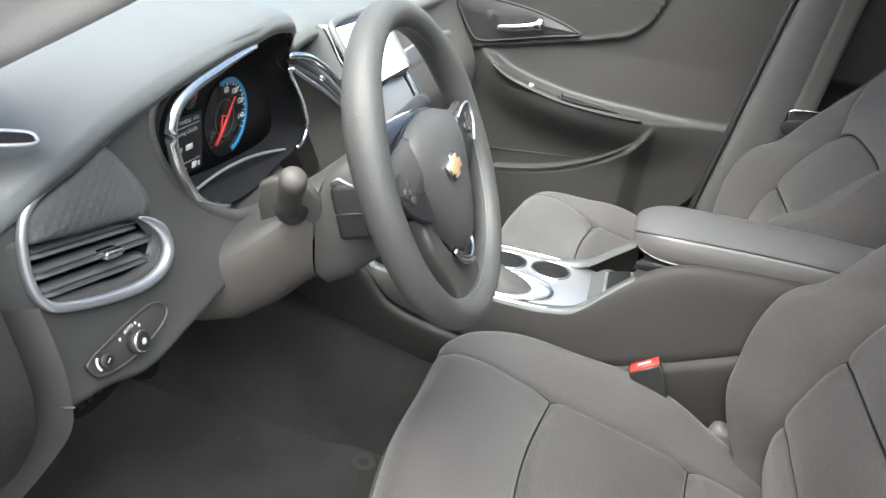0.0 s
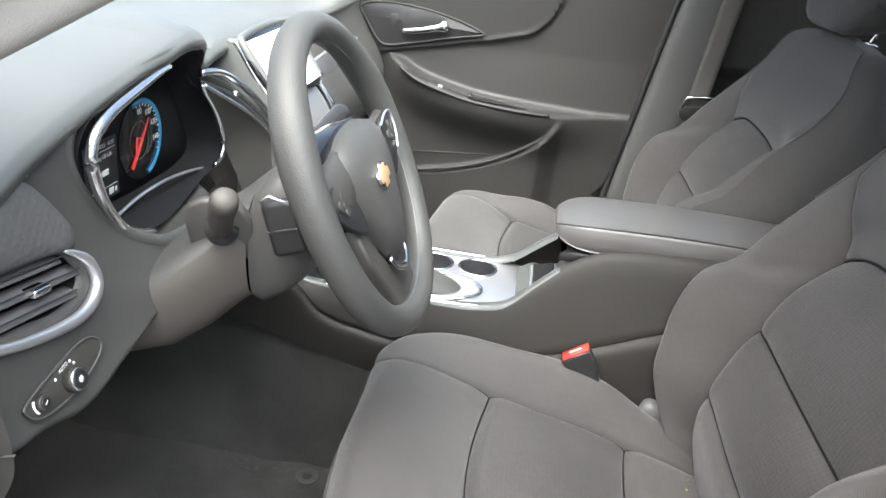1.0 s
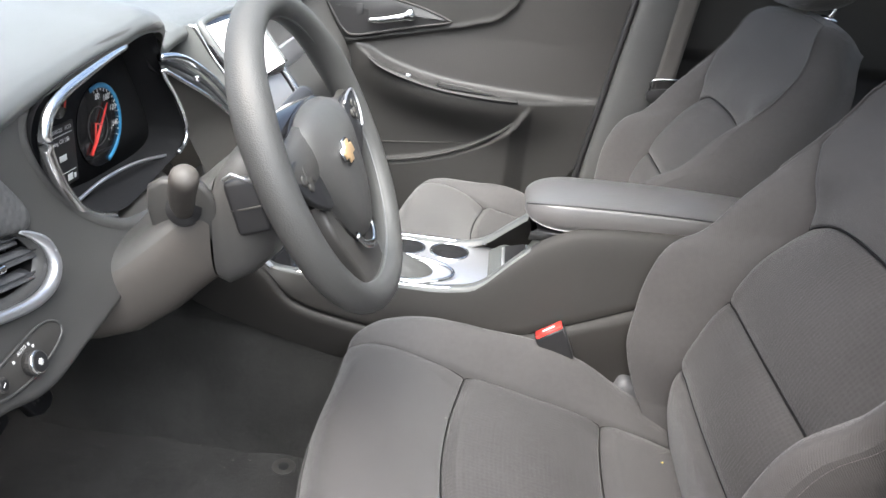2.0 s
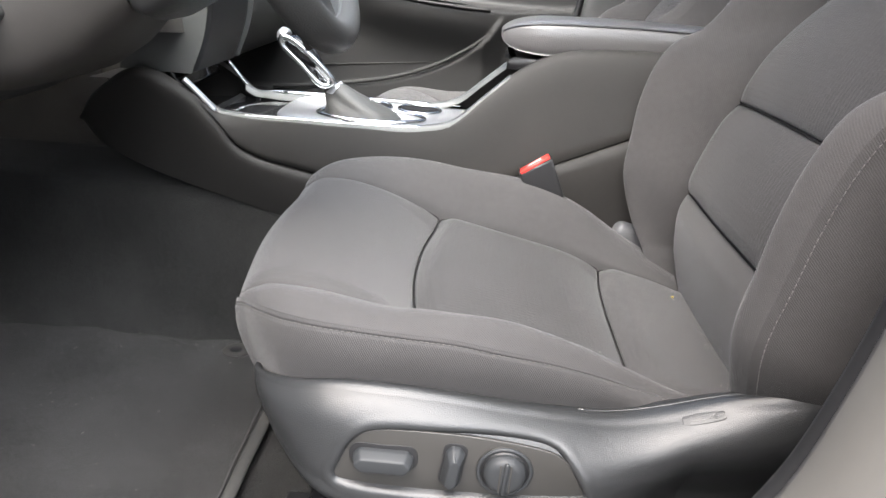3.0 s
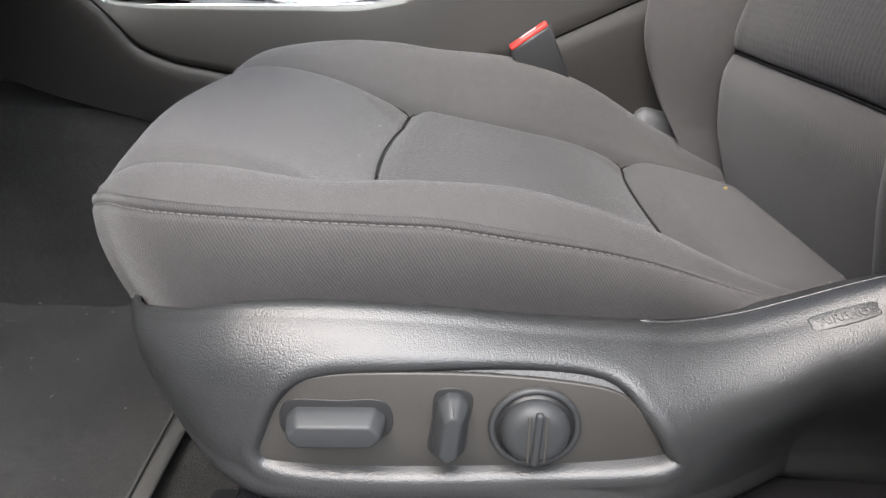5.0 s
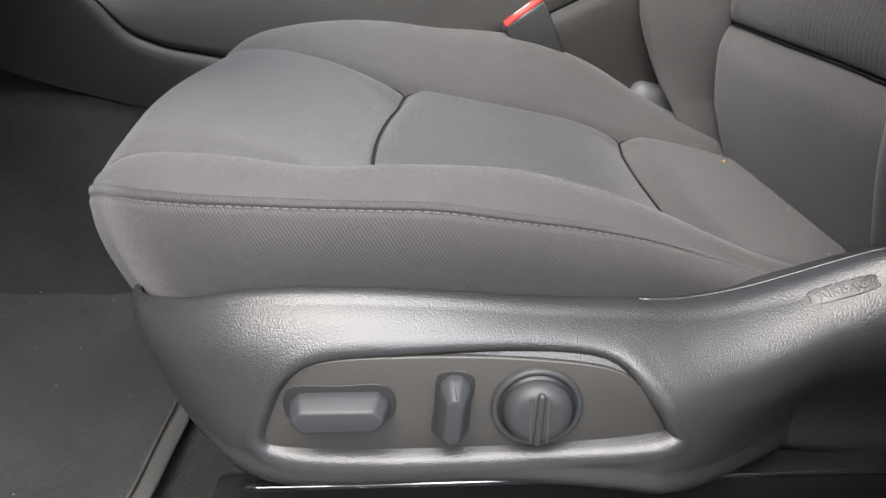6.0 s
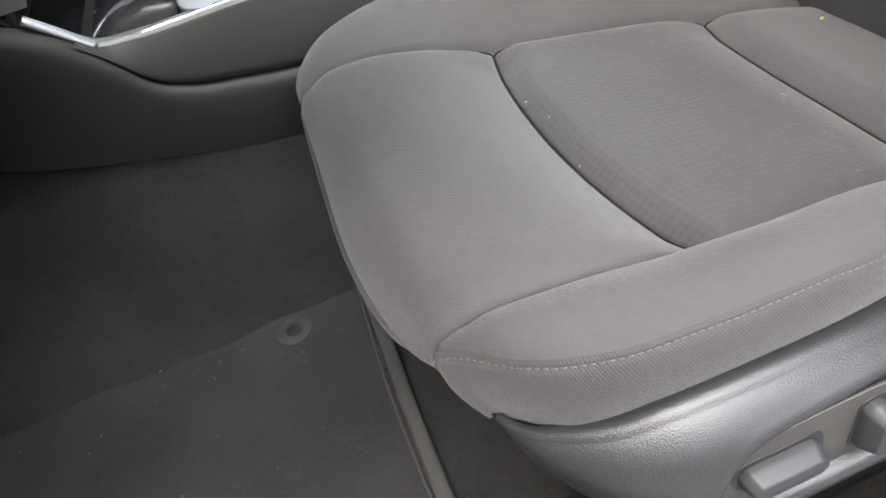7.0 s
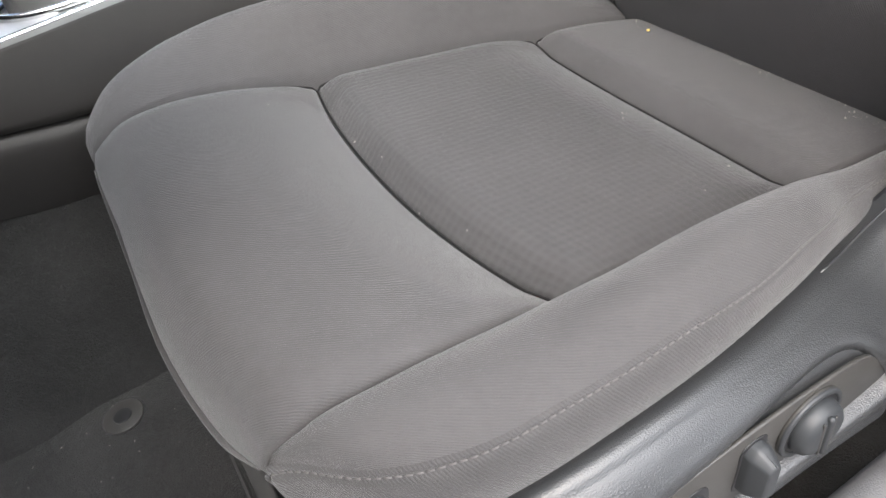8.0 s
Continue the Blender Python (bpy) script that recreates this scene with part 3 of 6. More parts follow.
def side_shield(seat, yc, s, control=True):
    """The plastic shield along the outer side of the cushion."""
    fine = 520 if control else 160
    top = spline([(-0.128, 0.13), (-0.132, 0.165), (-0.122, 0.190), (-0.1, 0.207), (-0.07, 0.221), (-0.03, 0.228), (0.02, 0.229), (0.07, 0.225), (0.12, 0.218), (0.17, 0.209), (0.22, 0.203), (0.28, 0.208), (0.35, 0.230), (0.5, 0.238)], fine)
    face = spline([(-0.124, 0.135), (-0.130, 0.170), (-0.122, 0.201), (-0.100, 0.227), (-0.070, 0.246), (-0.03, 0.256), (0.02, 0.258), (0.07, 0.258), (0.12, 0.258), (0.17, 0.258), (0.22, 0.257), (0.29, 0.255), (0.37, 0.253), (0.5, 0.25)], fine)
    x0 = top[:, 0]
    ztop = lerp(x0, [-0.132, -0.11, -0.08, -0.05, 0, 0.05, 0.1, 0.15, 0.183, 0.215, 0.245, 0.27, 0.295, 0.34, 0.4, 0.5], [0.203, 0.209, 0.217, 0.225, 0.228, 0.224, 0.216, 0.209, 0.205, 0.208, 0.217, 0.227, 0.238, 0.257, 0.280, 0.32])
    xb = face[:, 0]
    zbot = lerp(xb, [-0.136, -0.12, -0.09, -0.07, -0.045, -0.02, 0.1, 0.16, 0.2, 0.26, 0.31, 0.5], [0.185, 0.172, 0.143, 0.129, 0.122, 0.121, 0.121, 0.112, 0.103, 0.090, 0.080, 0.066])
    k = np.linspace(0, 1, 130 if control else 50)
    rear = np.clip((x0 - 0.165) / 0.09, 0, 1) ** 1.4
    g = np.zeros((len(top), len(k), 3))
    for i in range(len(top)):
        f = lerp(k, [0, 0.03, 0.1, 0.22, 0.36, 0.5, 0.72, 0.9, 1], [-0.25, 0.0, 0.30, 0.72, 0.96, 1.03, 1.0, 0.86, 0.35])
        z = ztop[i] + (zbot[i] - ztop[i]) * lerp(k, [0, 0.03, 0.1, 0.22, 0.36, 0.5, 0.72, 0.9, 1], [0.03, 0.0, 0.04, 0.16, 0.33, 0.5, 0.74, 0.93, 1.0])
        g[i, :, 0] = top[i, 0] + (face[i, 0] - top[i, 0]) * f
        g[i, :, 1] = top[i, 1] + (face[i, 1] - top[i, 1]) * f
        g[i, :, 2] = z
        # towards the back the wall tucks in below its shoulder, at the front it slants back
        tuck = np.clip((k - 0.08) / 0.6, 0, 1)
        g[i, :, 1] -= rear[i] * (0.050 * tuck * tuck * (3 - 2 * tuck) + 0.006 * np.clip((k - 0.25) / 0.75, 0, 1))
        g[i, :, 0] += np.clip((-0.03 - g[i, :, 0]) / 0.09, 0, 1) * 0.26 * np.clip(0.225 - z, 0, 1)
    if control:
        d = inside(g[..., 0], g[..., 2], rounded(PANEL, 5))
        q = np.clip((d + 0.0030) / 0.0050, 0, 1)
        sunk = np.minimum(g[..., 1] - 0.006, 0.2495)
        g[..., 1] += (sunk - g[..., 1]) * q * q * (3 - 2 * q)
        lip = np.exp(-((d + 0.0055) / 0.003) ** 2)
        g[..., 1] += 0.0006 * lip
    g[..., 1] = yc - s * g[..., 1]
    ti = int(np.argmin(np.abs(top[:, 0] - 0.262)))
    tj = int(0.105 * len(k))
    ta = Vector(g[ti + 6, tj] - g[ti - 6, tj]).normalized()
    tb = Vector(g[ti, tj - 4] - g[ti, tj + 4]).normalized()
    tn = ta.cross(tb).normalized()
    tb = tn.cross(ta)
    tag_at = axes(tuple(Vector(g[ti, tj]) + tn * 0.0034), tuple(ta), tuple(tb), tuple(tn))
    if s < 0:
        g = g[::-1]
    shield = sheet("side_shield", g, TRIM, seat, "black leather-grain plastic side shield")
    mod = shield.modifiers.new("wall", "SOLIDIFY")
    mod.thickness, mod.offset = 0.003, -1
    if not control:
        return
    edge = [tuple(q) for q in g[:, 3][(g[:, 3, 0] > 0.16) & (g[:, 3, 0] < 0.36)][::6]]
    tube("edge_lip", [(x, y, z + 0.0028) for x, y, z in edge], 0.0011, TRIM, shield, "thin raised edge lip", sides=6)
    face = axes((0, yc - s * 0.2515, 0), (1, 0, 0), (0, 0, 1), (0, -s, 0))
    p = plate("control_panel", rounded([(x * 0.992 + 0.0005, 0.176 + (z - 0.176) * 0.975) for x, z in PANEL], 5), 0.0025, SMOOTH, seat, "smooth dark grey switch panel", face, 0.0008)
    fy = yc - s * 0.2538
    def at(x, z, turn=0):
        return axes((x, fy, z), (math.cos(turn), 0, math.sin(turn)), (-math.sin(turn), 0, math.cos(turn)), (0, -s, 0))
    # recesses, then the faceted switches themselves
    def facet(name, w, h, depth, m, label, flat_w, flat_h, drop=0.0):
        """A bar with cut corners whose facets rise to a narrow flat top."""
        def octo(a, b, c):
            return [(-a, -b + c), (-a + c, -b), (a - c, -b), (a, -b + c), (a, b - c), (a - c, b), (-a + c, b), (-a, b - c)]
        bm = bmesh.new()
        loops = []
        for a, b, c, z, dy in ((w / 2, h / 2, h * 0.30, 0, 0), (w / 2, h / 2, h * 0.30, depth * 0.35, 0), (flat_w / 2, flat_h / 2, flat_h * 0.38, depth, drop)):
            loops.append([bm.verts.new((x, y + dy, z)) for x, y in octo(a, b, c)])
        for lo, hi in zip(loops, loops[1:]):
            for i in range(8):
                bm.faces.new((lo[i], lo[(i + 1) % 8], hi[(i + 1) % 8], hi[i]))
        bm.faces.new(loops[-1])
        bmesh.ops.bevel(bm, geom=[e for e in bm.edges if not e.is_boundary], offset=0.0015, segments=3, profile=0.5, affect="EDGES")
        bm.transform(m)
        return part(name, bm, BUTTON, p, label)
    def well(w, h):
        return rounded([(-w / 2, 0), (-w * 0.40, -h / 2), (0, -h / 2), (w * 0.40, -h / 2), (w / 2, 0), (w * 0.40, h / 2), (0, h / 2), (-w * 0.40, h / 2)], 4)
    plate("switch_well", well(0.057, 0.0225), 0.0008, BLACK, p, "", at(0.001, 0.1775, 0.0), 0.0003)
    facet("slide_switch", 0.050, 0.0172, 0.0135, at(0.001, 0.1765, 0.0), "satin grey seat slide switch", 0.045, 0.0125, -0.0010)
    plate("switch_well", well(0.042, 0.0185), 0.0008, BLACK, p, "", at(0.058, 0.1755, 1.46), 0.0003)
    facet("recline_switch", 0.038, 0.0160, 0.0150, at(0.058, 0.1750, 1.46), "satin grey recline switch", 0.027, 0.0085, 0.0)
    cx, cz = 0.1005, 0.1745
    a = np.linspace(0, 2 * np.pi, 56, endpoint=False)
    ring = disc("knob_collar", 0.0232, 0.0025, SMOOTH, p, "", at(cx, cz), 0.001, 56)
    m = at(cx, cz)
    tube("collar_ring", [m @ Vector((0.0215 * math.cos(t), 0.0215 * math.sin(t), 0.0022)) for t in a], 0.0018, BUTTON, ring, "raised collar ring", closed=True, sides=10, up=(0, -s, 0))
    disc("knob_gap", 0.0196, 0.0030, BLACK, p, "", m, 0)
    knob = disc("lumbar_knob", 0.0178, 0.0125, BUTTON, p, "round grey lumbar knob with a grip ridge", m, 0.0065, 56, 0.95)
    m = m @ Matrix.Translation((0, 0, 0.0122))
    box("grip_ridge", (0.0042, 0.031, 0.0042), BUTTON, knob, "", m @ Matrix.Rotation(-0.05, 4, "Z"), 0.0019)
    box("grip_dip", (0.0016, 0.027, 0.0012), SMOOTH, knob, "", m @ Matrix.Translation((-0.0042, 0, 0.0001)), 0.0005)
    box("grip_dip", (0.0016, 0.027, 0.0012), SMOOTH, knob, "", m @ Matrix.Translation((0.0042, 0, 0.0001)), 0.0005)
    # faded moulded badge where the shield rises
    tag = plate("moulded_tag", rounded([(-0.0145, -0.0042), (0.0145, -0.0042), (0.0168, 0), (0.0145, 0.0042), (-0.0145, 0.0042), (-0.0168, 0)], 4), 0.0005, TRIM, shield, "embossed oval tag", tag_at, 0.0003)
    word = bpy.data.curves.new("tag_word", "FONT")
    word.body, word.size, word.extrude, word.align_x, word.align_y = "AIRBAG", 0.0072, 0.0003, "CENTER", "CENTER"
    word.materials.append(TRIM)
    w = new("tag_word", word)
    w.parent = tag
    w.matrix_basis = tag_at @ Matrix.Translation((0, 0, 0.0008))


def rails(seat, yc, s):
    for v in (-0.185, 0.17):
        y = yc + s * v
        rail = box("seat_rail", (0.56, 0.05, 0.034), GLOSS, seat, "black steel seat rail", Matrix.Translation((0.21, y - s * 0.008, 0.078)) @ Matrix.Rotation(-0.012, 4, "Y"), 0.004)
        box("rail_flange", (0.62, 0.062, 0.034), BLACK, seat, "black lower rail flange", Matrix.Translation((0.21, y - s * 0.009, 0.044)) @ Matrix.Rotation(-0.012, 4, "Y"), 0.004)
        box("rail_edge", (0.58, 0.003, 0.004), CHROME, rail, "bright chrome strip along the rail edge", Matrix.Translation((0.22, y - s * 0.0395, 0.0615)) @ Matrix.Rotation(-0.012, 4, "Y"), 0.0012)
        box("rail_edge", (0.54, 0.003, 0.003), CHROME, rail, "bright chrome strip along the rail edge", Matrix.Translation((0.21, y - s * 0.0325, 0.0945)) @ Matrix.Rotation(-0.012, 4, "Y"), 0.001)
        box("rail_top", (0.42, 0.05, 0.05), BLACK, seat, "", Matrix.Translation((0.17, y + s * 0.022, 0.112)), 0.006)
        for dx in (-0.04, 0.36):
            box("rail_foot", (0.06, 0.05, 0.06), BLACK, seat, "", Matrix.Translation((dx, y, 0.025)), 0.006)


def headrest(seat, yc, s):
    """Padded block with two chrome posts."""
    for v in (-0.062, 0.062):
        y = yc + v
        tube("headrest_post", [(0.592, y, 0.74), (0.604, y, 0.78), (0.615, y, 0.84)], 0.0055, CHROME, seat, "chrome post")
        disc("post_guide", 0.016, 0.009, CHROME, seat, "chrome post guide", Matrix.Translation((0.600, y, 0.766)) @ Matrix.Rotation(0.3, 4, "Y"), 0.003)
    secs = []
    for v in np.linspace(-1, 1, 25):
        w = max(1 - abs(v) ** 4, 0.0) ** 0.5
        c = spline([(0.565, 0.80), (0.555, 0.86), (0.565, 0.93), (0.60, 0.965), (0.65, 0.95), (0.675, 0.89), (0.665, 0.82), (0.62, 0.795)], 40, True)
        m = np.array([0.615, 0.88])
        c = m + (c - m) * (0.35 + 0.65 * w) + np.array([-0.035, -0.012])
        secs.append(np.stack([c[:, 0], np.full(40, yc + v * 0.135), c[:, 1]], 1))
    g = np.stack(secs, 0)
    pad = sheet("headrest", g, FABRIC, seat, "padded grey cloth headrest", wrap=True)
    for k in (0, -1):
        v = -1 if k == 0 else 1
        disc("tilt_button", 0.02, 0.006, TRIM, pad, "round plastic button", Matrix.Translation((0.58, yc + v * 0.134, 0.85)) @ Matrix.Rotation(-v * math.pi / 2, 4, "X"), 0.003)
        raw("headrest_end", g[k], [tuple(range(40))], TRIM, pad)


SEAT_Y = 0.365
driver_seat = thing("driver_seat", (0.1, -SEAT_Y, 0.0), "dark grey cloth driver's seat with plastic side shield and power switches", "car seat", "front seats")
cushion(driver_seat, -SEAT_Y, 1)
backrest(driver_seat, -SEAT_Y, 1)
side_shield(driver_seat, -SEAT_Y, 1)
rails(driver_seat, -SEAT_Y, 1)
passenger_seat = thing("passenger_seat", (0.1, SEAT_Y + 0.01, 0.0), "dark grey cloth front passenger seat with chrome-posted headrest", "car seat", "front seats")
cushion(passenger_seat, SEAT_Y + 0.01, -1)
backrest(passenger_seat, SEAT_Y + 0.01, -1)
side_shield(passenger_seat, SEAT_Y + 0.01, -1, False)
rails(passenger_seat, SEAT_Y + 0.01, -1)
headrest(passenger_seat, SEAT_Y + 0.01, -1)

# ---- cabin shell ----
ground = box("ground", (400, 400, 0.1), ASPHALT, None, "", Matrix.Translation((0, 0, -0.40)), 0)
tagged(ground, "dark grey asphalt ground under the car", "ground", kind="structure")


def carpet_floor():
    """Moulded carpet: a flat footwell that climbs the tunnel at the middle and the toe board ahead."""
    xs, ys = np.linspace(-1.15, 1.6, 120), np.linspace(-0.66, 0.80, 110)
    X, Y = np.meshgrid(xs, ys, indexing="ij")
    tunnel = 0.235 * np.clip((0.150 - np.abs(Y)) / 0.05, 0, 1) ** 0.8
    toe = np.clip((-0.72 - X) / 0.3, 0, 1) ** 1.3 * 0.42
    z = -0.014 + np.maximum(tunnel, toe) + 0.003 * np.sin(X * 21 + Y * 5) * np.cos(Y * 17)
    return sheet("floor", np.stack([X, Y, z], -1), CARPET)


tagged(carpet_floor(), "dark charcoal moulded carpet covering the cabin floor", "floor", kind="structure")


def closed_slab(name, pts, y0, y1, mat, bevel=0.008):
    """An outline in x, z drawn out from y0 to y1."""
    return plate(name, pts, y1 - y0, mat, None, "", axes((0, y0, 0), (1, 0, 0), (0, 0, 1), (0, 1, 0)), bevel)


def structure(ob, label, category):
    return tagged(ob, label, category, kind="structure")


roof = box("ceiling", (1.77, 1.24, 0.05), HEADLINER, None, "", Matrix.Translation((1.045, 0.0, 1.16)), 0.02)
structure(roof, "pale grey cloth headliner under the roof", "headliner")
sill = box("sill", (2.0, 0.15, 0.20), SILL, None, "", Matrix.Translation((0.2, -0.705, -0.004)), 0.018, 4)
structure(sill, "scuffed grey plastic door sill plate", "door sill")
structure(box("sill_outer", (2.4, 0.10, 0.16), BODY, None, "", Matrix.Translation((0.2, -0.83, -0.06)), 0.03, 4), "silver painted outer sill of the body", "body sill")

# rear B-pillar on the driver's side, with its flared foot
bp = rounded([(0.10, 0.02), (0.17, 0.13), (0.218, 0.205), (0.254, 0.272), (0.274, 0.34), (0.289, 0.42), (0.303, 0.55), (0.33, 0.80), (0.36, 1.13), (0.5, 1.13), (0.5, 0.5), (0.56, 0.02)], 5)
pillar = closed_slab("b_pillar", bp, -0.80, -0.735, BODY, 0.012)
structure(pillar, "silver painted centre door pillar with rubber seal", "door pillar")
seal = np.array([(x + 0.012, -0.728, z) for x, z in bp[6:46]])
tube("weather_strip", seal, 0.008, BLACK, pillar, "black rubber weather strip", up=(0, 1, 0))
plate("caution_label", [(0, 0), (0.05, 0.006), (0.05, 0.07), (0, 0.064)], 0.0008, BRASS, pillar, "yellow and white warning label", axes((0.278, -0.8005, 0.275), (1, 0, 0.1), (0.1, 0, 1), (0, -1, 0)), 0)
plate("caution_label", [(0, 0), (0.046, 0.005), (0.046, 0.03), (0, 0.026)], 0.0008, WHITE, pillar, "white print block", axes((0.281, -0.8015, 0.280), (1, 0, 0.1), (0.1, 0, 1), (0, -1, 0)), 0)

# windscreen pillar: pale cloth garnish with a dark rubber seal outside it
ap = np.array([(-0.70, -0.672, 0.585), (-0.56, -0.676, 0.665), (-0.427, -0.68, 0.742), (-0.329, -0.68, 0.798), (-0.15, -0.67, 0.905), (0.1, -0.62, 1.06), (0.2, -0.58, 1.12)])
a_pillar = tube("a_pillar", spline(ap + np.array([-0.008, 0, 0.028]), 40), 0.03, HEADLINER, None, "", sides=16, flat=0.7, up=(0, 1, 0))
structure(a_pillar, "beige cloth covered windscreen pillar", "windscreen pillar")
tube("weather_strip", spline(ap + np.array([-0.035, -0.055, 0.048]), 40), 0.022, BLACK, a_pillar, "black rubber door seal", sides=12, up=(0, 1, 0))
a_far = tube("a_pillar", spline(ap * np.array([1, -1, 1]) + np.array([-0.008, 0.06, 0.028]), 40), 0.03, HEADLINER, None, "", sides=16, flat=0.7, up=(0, 1, 0))
structure(a_far, "beige cloth covered windscreen pillar", "windscreen pillar")

# far side of the car: lower side, rear seat, rear shelf
side = closed_slab("side_wall", [(-1.15, -0.2), (1.7, -0.2), (1.7, 0.86), (0.33, 0.86), (-0.75, 0.80), (-1.15, 0.72)], 0.84, 0.92, BODY, 0.01)
structure(side, "silver painted body side behind the door trim", "body side")
structure(box("bulkhead", (0.06, 1.6, 0.75), BLACK, None, "", Matrix.Translation((-1.15, 0.05, 0.3)), 0.01), "black firewall ahead of the footwells", "firewall")

kick = closed_slab("side_wall", [(-1.15, -0.1), (-0.66, -0.1), (-0.63, 0.2), (-0.60, 0.45), (-0.60, 0.62), (-1.15, 0.62)], -0.72, -0.665, PILLAR, 0.012)
structure(kick, "dark plastic kick panel at the front of the footwell", "kick panel")

wind = np.stack([np.stack([np.linspace(-1.0, 0.17, 12), np.full(12, y), np.linspace(0.66, 1.15, 12) + 0.03 * np.sin(np.linspace(0, np.pi, 12))], 1) for y in np.linspace(-0.64, 0.68, 10)], 0)
glass = sheet("windscreen", wind, GLASS)
glass.visible_shadow = False
structure(glass, "clear windscreen glass", "windscreen")


# tinted panes in the closed doors and at the back
TINT = bpy.data.materials.new("tinted_glass")
TINT.use_nodes = True
tb_ = TINT.node_tree.nodes["Principled BSDF"]
tb_.inputs["Transmission Weight"].default_value, tb_.inputs["Roughness"].default_value, tb_.inputs["IOR"].default_value = 1.0, 0.0, 1.05
tb_.inputs["Base Color"].default_value = (0.66, 0.70, 0.68, 1)


def pane(corners, label, stuff=None):
    a, b, c, d = (np.array(v, float) for v in corners)
    g = np.array([[(a * (1 - u) + b * u) * (1 - v) + (d * (1 - u) + c * u) * v for u in np.linspace(0, 1, 8)] for v in np.linspace(0, 1, 6)])
    ob = structure(sheet("window_pane", g, stuff or TINT), label, "car window")
    ob.visible_shadow = stuff is None


pane([(-0.55, 0.80, 0.83), (0.36, 0.80, 0.85), (0.42, 0.62, 1.14), (0.0, 0.62, 1.14)], "closed clear side window of the passenger door", GLASS)
pane([(0.45, 0.80, 0.86), (1.5, 0.80, 0.86), (1.4, 0.62, 1.14), (0.52, 0.62, 1.14)], "closed tinted rear side window")
pane([(0.50, -0.74, 0.86), (1.5, -0.74, 0.86), (1.4, -0.62, 1.14), (0.50, -0.62, 1.14)], "closed tinted rear side window behind the driver")
pane([(2.1, -0.6, 0.83), (2.1, 0.6, 0.83), (1.9, 0.6, 1.15), (1.9, -0.6, 1.15)], "tinted rear window")


# ---- floor mat ----
def floor_mat():
    mat = thing("floor_mat", (-0.42, -0.34, 0.0), "worn dark grey carpet floor mat with stitched binding, crumbs and lint", "floor mat")
    pts = spline([(-0.178, -0.52), (-0.176, -0.42), (-0.175, -0.32), (-0.172, -0.22), (-0.170, -0.140), (-0.176, -0.112), (-0.200, -0.099), (-0.26, -0.087), (-0.34, -0.088), (-0.42, -0.091), (-0.55, -0.105), (-0.66, -0.126), (-0.76, -0.15),
                  (-0.80, -0.25), (-0.80, -0.42), (-0.76, -0.57), (-0.66, -0.60), (-0.45, -0.60), (-0.28, -0.595), (-0.21, -0.58)], 200, True)
    c = pts.mean(0)
    rows = []
    for k in np.linspace(0.0005, 1, 60):
        p = c + (pts - c) * k
        climb = np.clip((-0.70 - p[:, 0]) / 0.25, 0, 1) ** 1.3 * 0.30
        wave = 0.0022 * np.sin(p[:, 0] * 26 + p[:, 1] * 9) * np.sin(p[:, 1] * 15 + 1) + 0.0015 * np.sin(p[:, 0] * 61)
        rows.append(np.stack([p[:, 0], p[:, 1], 0.001 + wave + climb], 1))
    rows.append(rows[-1] - np.array([0, 0, 0.012]))
    g = np.stack(rows, 0)
    sheet("carpet_top", g, MAT, mat, wrap=True)
    edge = g[-2] + np.array([0, 0, 0.0015])
    tube("binding", edge, 0.0075, BINDING, mat, "ribbed cloth binding tape", closed=True, sides=12, flat=0.5)
    inner = c + (edge[:, :2] - c) * (1 - 0.013 / np.linalg.norm(edge[:, :2] - c, axis=1))[:, None]
    tube("binding_seam", np.column_stack([inner, edge[:, 2] + 0.0005]), 0.0016, BINDING, mat, "", closed=True, sides=6)
    gr = disc("grommet", 0.020, 0.003, SMOOTH, mat, "round plastic retaining grommet", Matrix.Translation((-0.262, -0.178, 0.0025)), 0.0012)
    disc("grommet_hole", 0.009, 0.0035, BLACK, gr, "", Matrix.Translation((-0.262, -0.178, 0.0030)), 0.0005)
    return mat


floor_mat()


def debris(name, count, box_of, z_of, label, size=(0.002, 0.006)):
    """Crumbs, threads and dust that lie on a surface."""
    rng = np.random.default_rng(7 + count)
    verts, faces = [], []
    for _ in range(count):
        x, y = rng.uniform(box_of[0], box_of[1]), rng.uniform(box_of[2], box_of[3])
        z = z_of(x, y)
        L, a = rng.uniform(*size), rng.uniform(0, 6.28)
        d = np.array([math.cos(a), math.sin(a), 0]) * L / 2
        w = np.array([-math.sin(a), math.cos(a), 0]) * rng.uniform(0.0002, 0.0005)
        c = np.array([x, y, z])
        k = len(verts)
        verts += [c - d, c + w, c + d, c - w, c + np.array([0, 0, 0.001])]
        faces += [(k, k + 1, k + 4), (k + 1, k + 2, k + 4), (k + 2, k + 3, k + 4), (k + 3, k, k + 4)]
    ob = raw(name, verts, faces, LINT)
    return tagged(ob, label, "crumbs", kind="stuff")


debris("crumbs", 95, (-0.60, -0.2, -0.58, -0.13), lambda x, y: 0.0045, "pale crumbs and lint scattered on the mat", (0.001, 0.0042))
debris("crumbs", 45, (-0.12, 0.2, -0.49, -0.22), lambda x, y: float(lerp(x, [-0.165, -0.14, -0.11, -0.07, -0.03, 0.012, 0.1, 0.18, 0.239, 0.3], [0.272, 0.281, 0.284, 0.278, 0.265, 0.249, 0.230, 0.214, 0.200, 0.188])) + 0.0035, "tiny pale specks of lint on the cloth", (0.0008, 0.0028))
debris("crumbs", 90, (0.312, 0.335, -0.50, -0.24), lambda x, y: 0.187, "crumbs caught in the fold of the seat", (0.0006, 0.0022))

